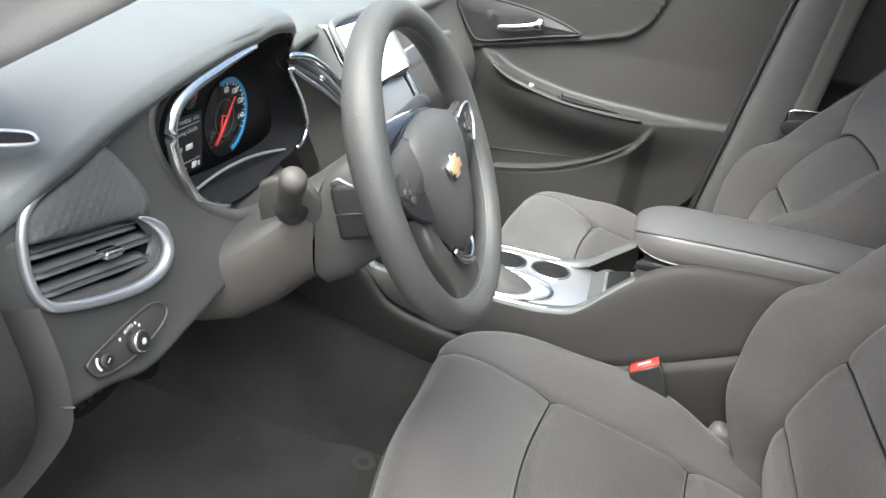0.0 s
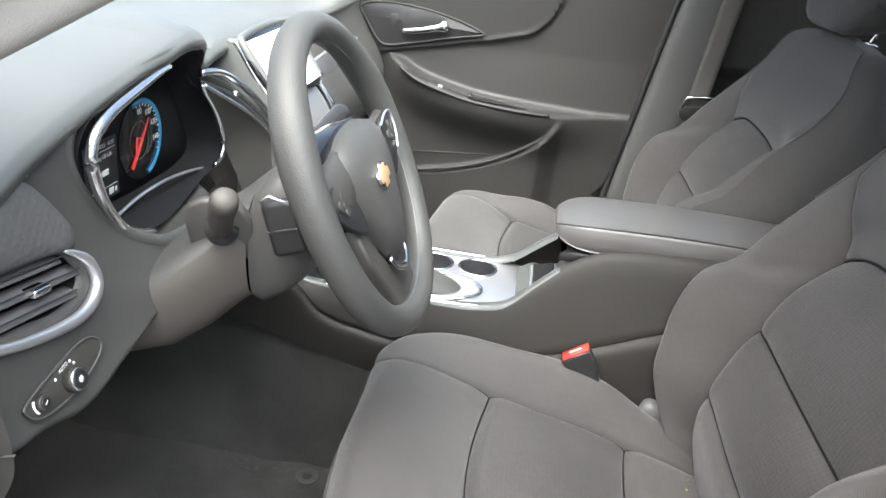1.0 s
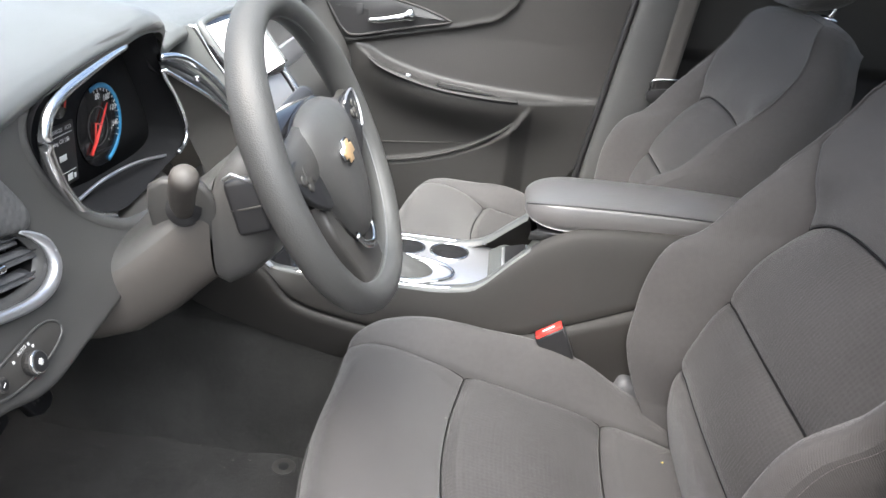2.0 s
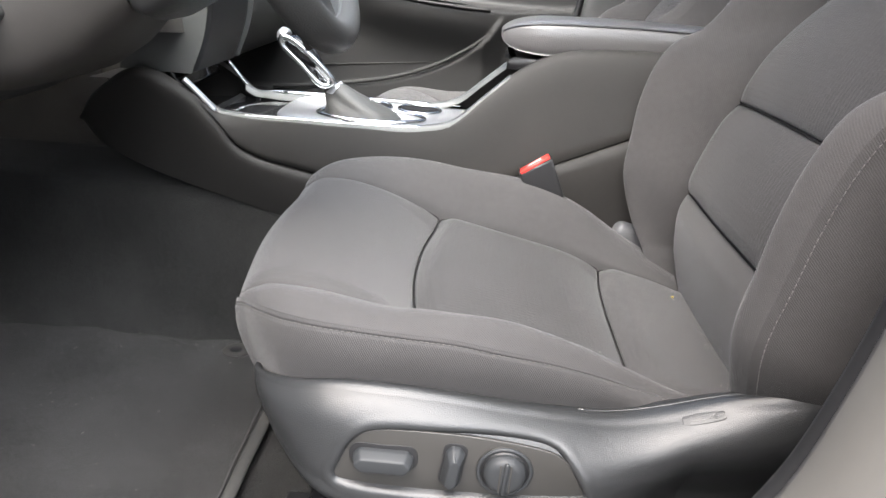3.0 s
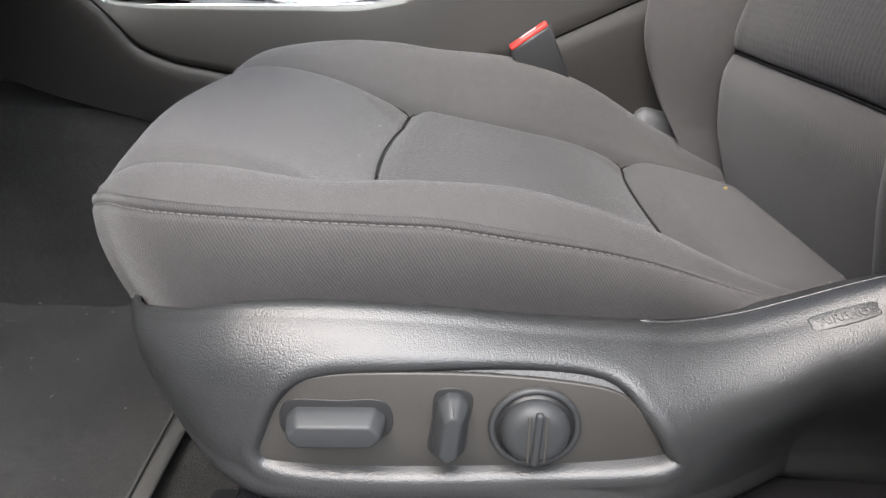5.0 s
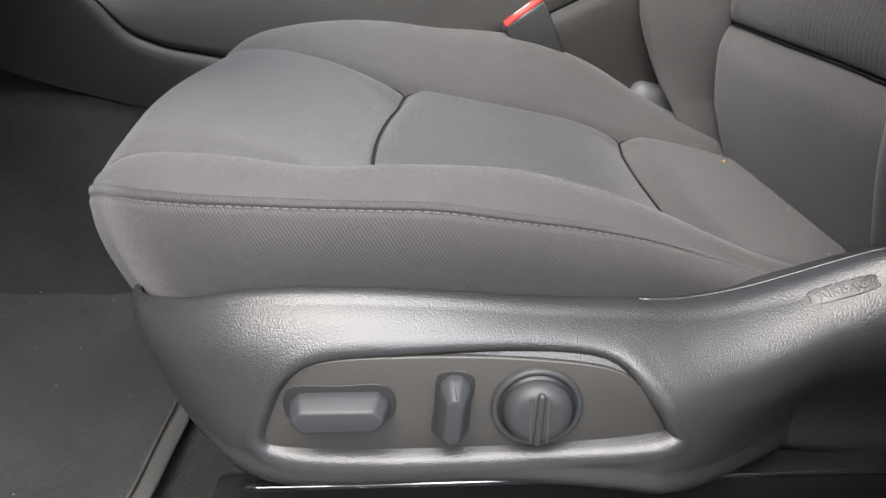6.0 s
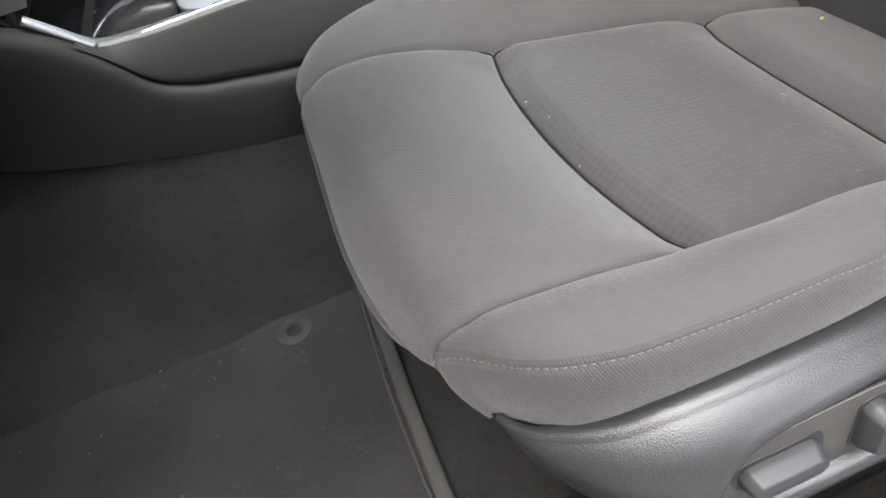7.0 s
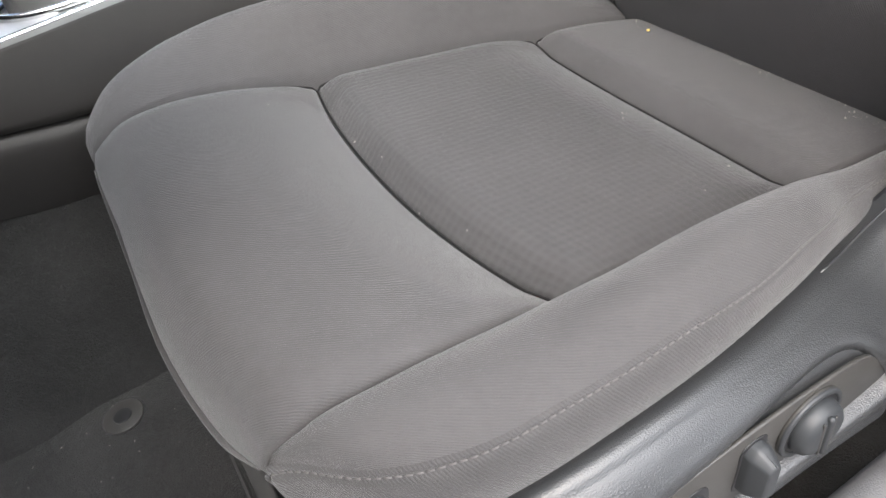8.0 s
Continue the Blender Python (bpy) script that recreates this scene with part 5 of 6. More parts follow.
def column():
    c = thing("steering_column", (-0.33, -0.365, 0.52), "taupe and dark plastic steering column shroud with stalks", "steering column")
    def ring(x, y0, hw, zb, zt, n=60):
        p = spline([(-hw, (zb + zt) / 2), (-hw * 0.93, zt - 0.022), (-hw * 0.6, zt - 0.004), (0, zt), (hw * 0.6, zt - 0.004), (hw * 0.93, zt - 0.022), (hw, (zb + zt) / 2), (hw * 0.9, zb + 0.02), (hw * 0.6, zb + 0.003), (0, zb), (-hw * 0.6, zb + 0.003), (-hw * 0.9, zb + 0.02)], n, True)
        return np.column_stack([np.full(n, x), y0 + p[:, 0], p[:, 1]])
    body = [ring(-0.50, -0.365, 0.145, 0.40, 0.515), ring(-0.44, -0.365, 0.142, 0.405, 0.518), ring(-0.385, -0.365, 0.136, 0.412, 0.528), ring(-0.345, -0.365, 0.127, 0.424, 0.55), ring(-0.31, -0.365, 0.108, 0.447, 0.58), ring(-0.285, -0.365, 0.096, 0.472, 0.604), ring(-0.265, -0.365, 0.089, 0.489, 0.620)]
    g = np.stack(body[::-1], 0)
    n = g.shape[1]
    sheet("lower_shroud", g, KNEE, c, "taupe lower shroud", keep=lambda i, j: not (4 <= j < 27), wrap=True)
    sheet("upper_shroud", g, FACE, c, "dark upper shroud", keep=lambda i, j: 4 <= j < 27, wrap=True)
    head = [ring(-0.262, -0.365, 0.090, 0.487, 0.626), ring(-0.250, -0.365, 0.094, 0.485, 0.642), ring(-0.225, -0.365, 0.090, 0.500, 0.66), ring(-0.205, -0.365, 0.078, 0.52, 0.665), ring(-0.198, -0.365, 0.055, 0.55, 0.65)]
    sheet("collar", np.stack(head[::-1], 0), FACE, c, "dark collar behind the wheel", wrap=True)
    # stalk towards the door, with its socket plate
    plate("stalk_socket", rounded([(-0.036, -0.036), (0.030, -0.030), (0.032, 0.034), (-0.026, 0.040)], 3), 0.010, FACE, c, "dark socket plate", axes((-0.292, -0.448, 0.575), (0.94, 0, 0.25), (-0.2, -0.25, 0.93), (0.15, -0.95, -0.2)), 0.004)
    st = tube("turn_signal_stalk", spline([(-0.292, -0.450, 0.578), (-0.284, -0.472, 0.590), (-0.272, -0.500, 0.617), (-0.256, -0.528, 0.648)], 24), np.interp(np.arange(24), [0, 4, 5, 9, 10, 21, 22, 23], [0.017, 0.017, 0.0105, 0.0105, 0.0120, 0.0138, 0.0130, 0.0100]), KNEE, c, "dark grey turn signal stalk", sides=20)
    tube("stalk_band", spline([(-0.290, -0.455, 0.580), (-0.286, -0.466, 0.586)], 4), 0.0175, BLACK, st, "", sides=20)
    wi = tube("wiper_stalk", spline([(-0.255, -0.275, 0.615), (-0.25, -0.235, 0.622), (-0.245, -0.20, 0.632), (-0.240, -0.165, 0.640)], 16), np.interp(np.arange(16), [0, 4, 6, 15], [0.009, 0.010, 0.015, 0.014]), BLACK, c, "black wiper stalk", sides=16)
    for k in range(3):
        tube("stalk_ring", [(-0.2485 + 0.0003 * k, -0.226 + 0.006 * k, 0.6245 + 0.0015 * k), (-0.2484 + 0.0003 * k, -0.2235 + 0.006 * k, 0.6252 + 0.0015 * k)], 0.0135, SILVER, wi, "silver ring", sides=16)
    # switch block on the near flank of the collar
    blk = box("switch_block", (0.036, 0.016, 0.060), BLACK, c, "black switch block", Matrix.Translation((-0.222, -0.457, 0.595)) @ Matrix.Rotation(-0.30, 4, "Y") @ Matrix.Rotation(0.15, 4, "Z"), 0.006)
    tube("block_trim", [(-0.245, -0.466, 0.622), (-0.236, -0.468, 0.630), (-0.214, -0.467, 0.624)], 0.0018, SILVER, blk, "silver edge", sides=6)
    box("block_split", (0.034, 0.002, 0.002), SMOOTH, blk, "", Matrix.Translation((-0.222, -0.4655, 0.594)) @ Matrix.Rotation(-0.30, 4, "Y"), 0.0005)
    return c


column()
# ---- dashboard ----
def words(text, size, m, mat, parent, name="lettering"):
    cu = bpy.data.curves.new(name, "FONT")
    cu.body, cu.size, cu.extrude, cu.align_x, cu.align_y = text, size, 0.0001, "CENTER", "CENTER"
    cu.materials.append(mat)
    ob = new(name, cu)
    ob.parent = parent
    base = Matrix.Translation(-parent.location) if parent.parent is None else Matrix.Identity(4)
    ob.matrix_parent_inverse = base
    ob.matrix_basis = m
    return ob


def face_x(y, z):
    """How far back the driver's side of the dash face stands."""
    x = lerp(z, [0.44, 0.47, 0.50, 0.55, 0.60, 0.66, 0.74], [-0.338, -0.338, -0.350, -0.367, -0.381, -0.393, -0.405])
    return x - 0.03 * np.clip((-0.70 - y) / 0.055, 0, 2) ** 2


CLUSTER = [(-0.415, 0.542), (-0.450, 0.556), (-0.480, 0.574), (-0.503, 0.596), (-0.523, 0.622), (-0.535, 0.648), (-0.536, 0.672), (-0.520, 0.692), (-0.488, 0.702), (-0.432, 0.711), (-0.344, 0.719), (-0.26, 0.722), (-0.215, 0.708), (-0.190, 0.670), (-0.166, 0.63), (-0.142, 0.585), (-0.133, 0.556), (-0.145, 0.538), (-0.19, 0.530), (-0.26, 0.530), (-0.33, 0.532)]
VENT = [(-0.712, 0.622), (-0.6645, 0.613), (-0.619, 0.605), (-0.589, 0.598), (-0.577, 0.585), (-0.574, 0.573), (-0.582, 0.562), (-0.602, 0.555), (-0.63, 0.5553), (-0.666, 0.563), (-0.695, 0.571), (-0.711, 0.577), (-0.7155, 0.596), (-0.7145, 0.61)]
MESHPAD = [(-0.612, 0.672), (-0.591, 0.650), (-0.575, 0.627), (-0.569, 0.614), (-0.570, 0.6035), (-0.582, 0.599), (-0.618, 0.607), (-0.664, 0.6145), (-0.699, 0.621), (-0.7125, 0.6245), (-0.7095, 0.637), (-0.7025, 0.646), (-0.6815, 0.653), (-0.6545, 0.660), (-0.6325, 0.667)]


def flat_on_dash(y, z, lift=0.0, turn=0.0):
    """A frame on the dash face: u to the driver's right, v up, w out of the face."""
    x = float(face_x(np.array(y), np.array(z)))
    dz = float(face_x(np.array(y), np.array(z + 0.01)) - face_x(np.array(y), np.array(z - 0.01))) / 0.02
    v = Vector((dz, 0, 1)).normalized()
    u = Vector((0, 1, 0))
    w = u.cross(v)
    if turn:
        u, v = u * math.cos(turn) + v * math.sin(turn), v * math.cos(turn) - u * math.sin(turn)
    o = Vector((x, y, z)) + w * lift
    return axes(tuple(o), tuple(u), tuple(v), tuple(w))


def dashboard():
    d = thing("dashboard", (-0.5, 0.0, 0.5), "dark grey moulded dashboard with silver trim around vents and dials", "dashboard")
    # upper pad with the hood over the dials
    ys = np.linspace(-0.765, 0.77, 420)
    ex = lerp(ys, [-0.765, -0.73, -0.68, -0.60, -0.5, -0.4, -0.30, -0.235, -0.208, -0.178, -0.14, -0.1, 0.0, 0.1, 0.14, 0.3, 0.77], [-0.43, -0.398, -0.386, -0.388, -0.396, -0.402, -0.405, -0.408, -0.414, -0.432, -0.438, -0.435, -0.43, -0.435, -0.44, -0.43, -0.44])
    ez = lerp(ys, [-0.765, -0.735, -0.70, -0.64, -0.57, -0.45, -0.34, -0.25, -0.210, -0.178, -0.1, 0.0, 0.1, 0.2, 0.77], [0.60, 0.640, 0.664, 0.685, 0.701, 0.716, 0.727, 0.732, 0.722, 0.692, 0.695, 0.697, 0.695, 0.69, 0.68])
    prof = [(0.0, -0.016), (0.004, -0.006), (0.0, 0.002), (-0.006, 0.007), (-0.02, 0.012), (-0.05, 0.016), (-0.1, 0.018), (-0.16, 0.014), (-0.25, 0.0), (-0.38, -0.03), (-0.6, -0.07)]
    prof = spline(prof, 44)
    end = np.clip((-0.68 - ys) / 0.08, 0, 1) ** 1.5
    rows = [np.column_stack([ex + px, ys, ez + pz + end * min(-px * 1.6, 0.05)]) for px, pz in prof]
    sheet("upper_pad", np.stack(rows, 0), DASH, d, "soft charcoal upper pad")
    # driver's side face, open at the dials and the vent
    fy, fz = np.linspace(-0.755, -0.115, 220), np.linspace(0.44, 0.716, 100)
    Y, Zf = np.meshgrid(fy, fz, indexing="ij")
    Zf = np.minimum(Zf, lerp(fy, [-0.765, -0.735, -0.70, -0.64, -0.57, -0.45, -0.34, -0.25, -0.222, -0.185], [0.60, 0.640, 0.664, 0.685, 0.697, 0.709, 0.722, 0.728, 0.718, 0.69])[:, None] - 0.004)
    floor_z = lerp(fy, [-0.76, -0.73, -0.68, -0.64, -0.56, -0.5, -0.18], [0.49, 0.485, 0.480, 0.469, 0.474, 0.480, 0.48])
    Zf = np.maximum(Zf, floor_z[:, None])
    Xf = face_x(Y, Zf)
    low = np.clip((0.012 - (Zf - floor_z[:, None])) / 0.012, 0, 1)
    Xf = Xf - 0.012 * low**2
    g = np.stack([Xf, Y, Zf], -1)
    mid_y, mid_z = (Y[1:, 1:] + Y[:-1, :-1]) / 2, (Zf[1:, 1:] + Zf[:-1, :-1]) / 2
    hole = (inside(mid_y, mid_z, rounded(CLUSTER, 4)) > 0) | (inside(mid_y, mid_z, rounded(VENT, 4)) > 0)
    hole |= (mid_y > -0.215) & (mid_z > 0.50)
    sheet("face_panel", g, FACE, d, "dark grey face panel", keep=lambda i, j: not hole[i, j])
    for line in (CLUSTER, VENT):
        o = np.array(rounded(line, 6))
        m = o.mean(0)
        grow = (o - m) / np.linalg.norm(o - m, axis=1)[:, None]
        rim = [np.column_stack([face_x((o + grow * e)[:, 0], (o + grow * e)[:, 1]) + h, o + grow * e]) for e, h in ((0.010, 0.0004), (0.006, 0.0016), (0.001, 0.0018), (-0.004, -0.004))]
        keep_rim = [bool(v) for v in ((o[:, 0] < -0.24) & (np.roll(o[:, 0], -1) < -0.24))]
        sheet("opening_rim", np.stack(rim, 0), FACE, d, "smooth rolled rim", keep=lambda i, j, k=keep_rim: k[j], wrap=True)
    under = np.stack([np.column_stack([g[:, 0, 0] - 0.25 * k, fy, g[:, 0, 2] - 0.03 * k]) for k in np.linspace(0, 1, 6)], 0)
    sheet("underside", under, SMOOTH, d)

    # instrument cluster
    cl = np.array(rounded(CLUSTER, 6))
    cx = np.interp(cl[:, 0], [-0.53, -0.36, -0.20], [-0.390, -0.398, -0.424])
    cen = np.array([-0.335, 0.622])
    rows = []
    for k in np.linspace(0, 1, 8):
        sc = 1 - 0.16 * k
        rows.append(np.column_stack([cx * (1 - k) + (-0.468 + 0.12 * (cl[:, 1] * 0 + cen[1] - (cen[1] + (cl[:, 1] - cen[1]) * sc)) * -1 * 0.2) * k, cen[0] + (cl[:, 0] - cen[0]) * sc, cen[1] + (cl[:, 1] - cen[1]) * sc]))
    tunnel = np.stack(rows, 0)
    binn = sheet("dial_hood", tunnel, MATTE, d, "dark tunnel round the dials", wrap=True)
    plate("dial_face", [(y, z) for y, z in zip(cen[0] + (cl[:, 0] - cen[0]) * 0.86, cen[1] + (cl[:, 1] - cen[1]) * 0.86)], 0.004, MATTE, binn, "black dial face", axes((-0.468, 0, 0), (0, 1, 0), (0.0, 0, 1), (1, 0, 0)), 0)
    left = [(-0.36, 0.719), (-0.40, 0.715), (-0.45, 0.708), (-0.495, 0.700), (-0.525, 0.688), (-0.536, 0.668), (-0.531, 0.644), (-0.519, 0.618), (-0.498, 0.590), (-0.482, 0.576), (-0.462, 0.564), (-0.445, 0.556), (-0.425, 0.549)]
    tube("dial_trim", [(np.interp(y, [-0.53, -0.36], [-0.386, -0.394]) + 0.008, y, z) for y, z in spline(left, 60)], np.interp(np.arange(60), [0, 10, 25, 50, 59], [0.0025, 0.0045, 0.006, 0.006, 0.0055]), CHROME, d, "satin chrome dial trim", sides=12)
    right = [(-0.206, 0.662), (-0.194, 0.648), (-0.166, 0.619), (-0.144, 0.589), (-0.134, 0.561), (-0.147, 0.544), (-0.168, 0.538)]
    tube("dial_trim", [(np.interp(y, [-0.36, -0.20], [-0.398, -0.423]) + 0.003, y, z) for y, z in spline(right, 40)], 0.0036, CHROME, d, "satin chrome dial trim", sides=12)
    tube("dial_lip", [(-0.435, y, z) for y, z in spline([(-0.425, 0.547), (-0.378, 0.554), (-0.339, 0.556), (-0.281, 0.553), (-0.217, 0.543), (-0.150, 0.528)], 30)], 0.0022, SILVER, binn, "thin silver lip", sides=6)
    F = lambda y, z, w=0.0: axes((-0.4635 + w, y, z), (0, 1, 0), (0, 0, 1), (1, 0, 0))
    gy, gz, R = -0.292, 0.606, 0.048
    dial = disc("speed_dial", R + 0.003, 0.002, GLOSS, binn, "round speedometer dial", F(gy, gz), 0.0005, 60)
    arc = [(-0.4608, gy + R * math.sin(a), gz + R * math.cos(a)) for a in np.linspace(-0.35, 2.9, 60)]
    tube("dial_ring", arc, 0.0032, DISC, dial, "blue lit ring", sides=8, flat=0.5, up=(1, 0, 0))
    for k, a in enumerate(np.linspace(-0.2, 2.1, 14)):
        r = R * 0.90
        box("tick", (0.0008, 0.0009, 0.005 if k % 2 else 0.003), WHITE, dial, "", Matrix.Translation((-0.4605, gy + r * math.sin(a), gz + r * math.cos(a))) @ Matrix.Rotation(-a, 4, "X"), 0.0002, 1)
    for num, a in (("80", -0.05), ("100", 0.55), ("120", 1.15), ("140", 1.75)):
        words(num, 0.0105, F(gy + R * 0.74 * math.sin(a), gz + R * 0.74 * math.cos(a), 0.0028), WHITE, dial)
    needle = [(-0.4590, gy - 0.030, gz - 0.030), (-0.4585, gy - 0.012, gz - 0.010), (-0.4585, gy + 0.016, gz + 0.024)]
    tube("needle", needle, [0.0024, 0.0020, 0.0008], RED, dial, "red needle", sides=8)
    tube("needle", [(-0.4588, gy - 0.020, gz - 0.022), (-0.4586, gy - 0.014, gz + 0.006), (-0.4586, gy - 0.004, gz + 0.002)], 0.0013, RED, dial, "red needle", sides=6)
    a = np.linspace(0, 2 * np.pi, 40, endpoint=False)
    tube("inner_ring", np.column_stack([np.full(40, -0.4608), gy - 0.006 + 0.022 * np.cos(a), gz + 0.024 * np.sin(a)]), 0.0007, SMOOTH, dial, "", closed=True, sides=6, up=(1, 0, 0))
    info = plate("info_screen", [(-0.034, -0.040), (0.034, -0.040), (0.034, 0.032), (-0.034, 0.032)], 0.0016, BLACK, binn, "dark info screen with white text", F(-0.383, 0.596), 0.0004)
    S = lambda y, z: F(y, z, 0.0022)
    words("TRIP   VEHICLE   ECO", 0.0062, S(-0.384, 0.622), WHITE, info)
    words("Remaining Oil Life", 0.0070, S(-0.386, 0.609), WHITE, info)
    for y, z, w, h in ((-0.397, 0.6145, 0.058, 0.0007), (-0.397, 0.570, 0.058, 0.0007), (-0.411, 0.588, 0.010, 0.005), (-0.391, 0.588, 0.014, 0.007), (-0.409, 0.562, 0.022, 0.004), (-0.381, 0.563, 0.010, 0.008), (-0.371, 0.562, 0.004, 0.006)):
        box("text_bar", (0.0006, w, h), WHITE, info, "", Matrix.Translation((-0.4608, y + 0.013, z + 0.002)), 0.0001, 1)
    small = disc("small_gauge", 0.016, 0.0016, GLOSS, binn, "small auxiliary gauge", F(-0.372, 0.650), 0.0003, 30)
    tube("needle", [(-0.4605, -0.364, 0.645), (-0.4605, -0.358, 0.661)], 0.0011, RED, small, "red needle", sides=6)
    words("H", 0.006, F(-0.382, 0.645, 0.0022), WHITE, small)

    # side vent in its silver hoop, with the quilted pad above
    hoop = [(-0.607, 0.676), (-0.637, 0.6716), (-0.665, 0.665), (-0.691, 0.6576), (-0.706, 0.649), (-0.714, 0.634), (-0.7175, 0.6175), (-0.719, 0.600), (-0.7175, 0.583), (-0.711, 0.573), (-0.6976, 0.5665), (-0.669, 0.557), (-0.637, 0.549), (-0.607, 0.5445), (-0.582, 0.547), (-0.565, 0.5585), (-0.564, 0.577), (-0.575, 0.591), (-0.5905, 0.6015)]
    hl = spline(hoop, 110)
    hoop_line = [(float(face_x(np.array(y), np.array(z))) + 0.004, y, z) for y, z in hl]
    vent = tube("vent_hoop", hoop_line, np.interp(np.arange(110), [0, 8, 35, 60, 85, 100, 109], [0.0026, 0.0036, 0.0042, 0.0044, 0.0062, 0.0054, 0.0014]), SILVER, d, "satin silver vent surround", sides=14)
    mp = np.array(rounded(MESHPAD, 5))
    mc = mp.mean(0)
    rows = []
    for k, h in ((1.0, 0.0), (0.985, 0.003), (0.95, 0.005), (0.8, 0.007), (0.6, 0.008), (0.4, 0.0085), (0.2, 0.009), (0.02, 0.009)):
        q = mc + (mp - mc) * k
        rows.append(np.column_stack([face_x(q[:, 0], q[:, 1]) + h, q]))
    sheet("quilted_pad", np.stack(rows, 0), QUILT, d, "quilted grey pad", wrap=True)
    vo = np.array(rounded(VENT, 5))
    rows = [np.column_stack([face_x(vo[:, 0], vo[:, 1]) - 0.07 * k, vo]) for k in np.linspace(0, 1, 5)]
    duct = sheet("vent_duct", np.stack(rows, 0), BLACK, d, "black vent duct", wrap=True)
    raw("duct_end", rows[-1], [tuple(range(len(vo)))], BLACK, duct)
    for k, (ya, yb, za, zb) in enumerate(((-0.711, -0.594, 0.6135, 0.5945), (-0.713, -0.578, 0.5975, 0.5765), (-0.711, -0.590, 0.5815, 0.5615))):
        pts = [(float(face_x(np.array(y), np.array(z))) - 0.006, y, z) for y, z in zip(np.linspace(ya, yb, 12), np.linspace(za, zb, 12))]
        sl = tube("slat", pts, 0.0085, SILL, vent, "grey vent slat", sides=12, flat=0.34, up=(0.35, 0, 0.94))
        tube("slat_edge", [(x + 0.0075, y, z + 0.0028) for x, y, z in pts], 0.0010, BUTTON, sl, "thin satin edge", sides=6)
        if k == 1:
            box("slat_tab", (0.014, 0.022, 0.007), CHROME, sl, "chrome slat tab", Matrix.Translation((-0.376, -0.634, 0.5850)) @ Matrix.Rotation(-0.15, 4, "X"), 0.002)
    for k in range(7):
        box("vane", (0.03, 0.0015, 0.04), BLACK, vent, "", Matrix.Translation((-0.415, -0.70 + 0.020 * k, 0.594 - 0.003 * k)), 0.0005, 1)

    # light switch panel
    sp = rounded([(-0.040, -0.018), (-0.005, -0.026), (0.035, -0.017), (0.055, -0.002), (0.053, 0.016), (0.035, 0.028), (-0.005, 0.023), (-0.046, 0.013), (-0.051, 0.002)], 4)
    FM = flat_on_dash(-0.648, 0.509, 0.0005)
    panel = plate("light_switch_panel", [(x, y * 0.60) for x, y in sp], 0.003, SMOOTH, d, "recessed switch panel with rim", FM, 0.001)
    tube("panel_rim", [FM @ Vector((x, y * 0.60, 0.003)) for x, y in sp], 0.0014, FACE, panel, "", closed=True, sides=8)
    K = FM @ Matrix.Translation((0.005, -0.004, 0.003)) @ Matrix.Scale(0.64, 4)
    knob = disc("light_knob", 0.0165, 0.013, SMOOTH, panel, "ribbed rotary light knob", K, 0.002, 40)
    for a in np.linspace(0, 2 * np.pi, 28, endpoint=False):
        box("rib", (0.0012, 0.0012, 0.010), BLACK, knob, "", K @ Matrix.Translation((0.0163 * math.cos(a), 0.0163 * math.sin(a), 0.006)), 0.0003, 1)
    disc("knob_ring", 0.0160, 0.0155, CHROME, knob, "chrome ring", K, 0.002, 40)
    disc("knob_cap", 0.0135, 0.0165, BLACK, knob, "black cap", K, 0.001, 40)
    for a in np.linspace(0, np.pi, 4, endpoint=False):
        box("symbol_bar", (0.010, 0.0014, 0.0005), WHITE, knob, "", K @ Matrix.Translation((0, 0, 0.0167)) @ Matrix.Rotation(a, 4, "Z"), 0.0001, 1)
    K2 = FM @ Matrix.Translation((-0.034, 0.000, 0.003)) @ Matrix.Scale(0.62, 4)
    k2 = disc("dimmer_knob", 0.0105, 0.008, SMOOTH, panel, "small round dimmer knob", K2, 0.0015, 30)
    disc("dimmer_cap", 0.0075, 0.0092, BLACK, k2, "", K2, 0.001, 30)
    box("symbol_bar", (0.007, 0.0012, 0.0005), WHITE, k2, "", K2 @ Matrix.Translation((0, 0, 0.0094)) @ Matrix.Rotation(0.5, 4, "Z"), 0.0001, 1)
    tube("dimmer_mark", [K2 @ Vector((-0.0135 * math.cos(a), 0.0145 * math.sin(a), 0.0008)) for a in np.linspace(-0.7, 0.7, 10)], 0.0011, WHITE, panel, "white dimmer mark", sides=6)
    words("AUTO", 0.0046, FM @ Matrix.Translation((0.003, 0.0100, 0.0034)) @ Matrix.Rotation(0.12, 4, "Z"), WHITE, panel)
    for ux, uy in ((-0.010, 0.0065), (0.013, 0.0105), (0.0165, 0.0065)):
        box("symbol_bar", (0.0026, 0.0026, 0.0004), WHITE, panel, "", FM @ Matrix.Translation((ux, uy, 0.0033)), 0.001, 1)

    # knee panel and the end of the dash
    rows = []
    for k, y in enumerate(np.linspace(-0.545, -0.185, 40)):
        e = abs((y + 0.365) / 0.18)
        back = 0.05 * max(e - 0.6, 0) / 0.4 * max(e - 0.6, 0) / 0.4
        p = spline([(-0.50, 0.512), (-0.42, 0.510), (-0.390, 0.500), (-0.382, 0.485), (-0.385, 0.450), (-0.41, 0.405), (-0.47, 0.380), (-0.62, 0.37)], 40)
        up = -0.05 * (1 - min(e * 1.2, 1)) * 0
        rows.append(np.column_stack([p[:, 0] - back, np.full(40, y), p[:, 1] + up + 0.03 * max(e - 0.5, 0)]))
    sheet("knee_panel", np.stack(rows, 0), FACE, d, "dark plastic knee panel")
    rows = []
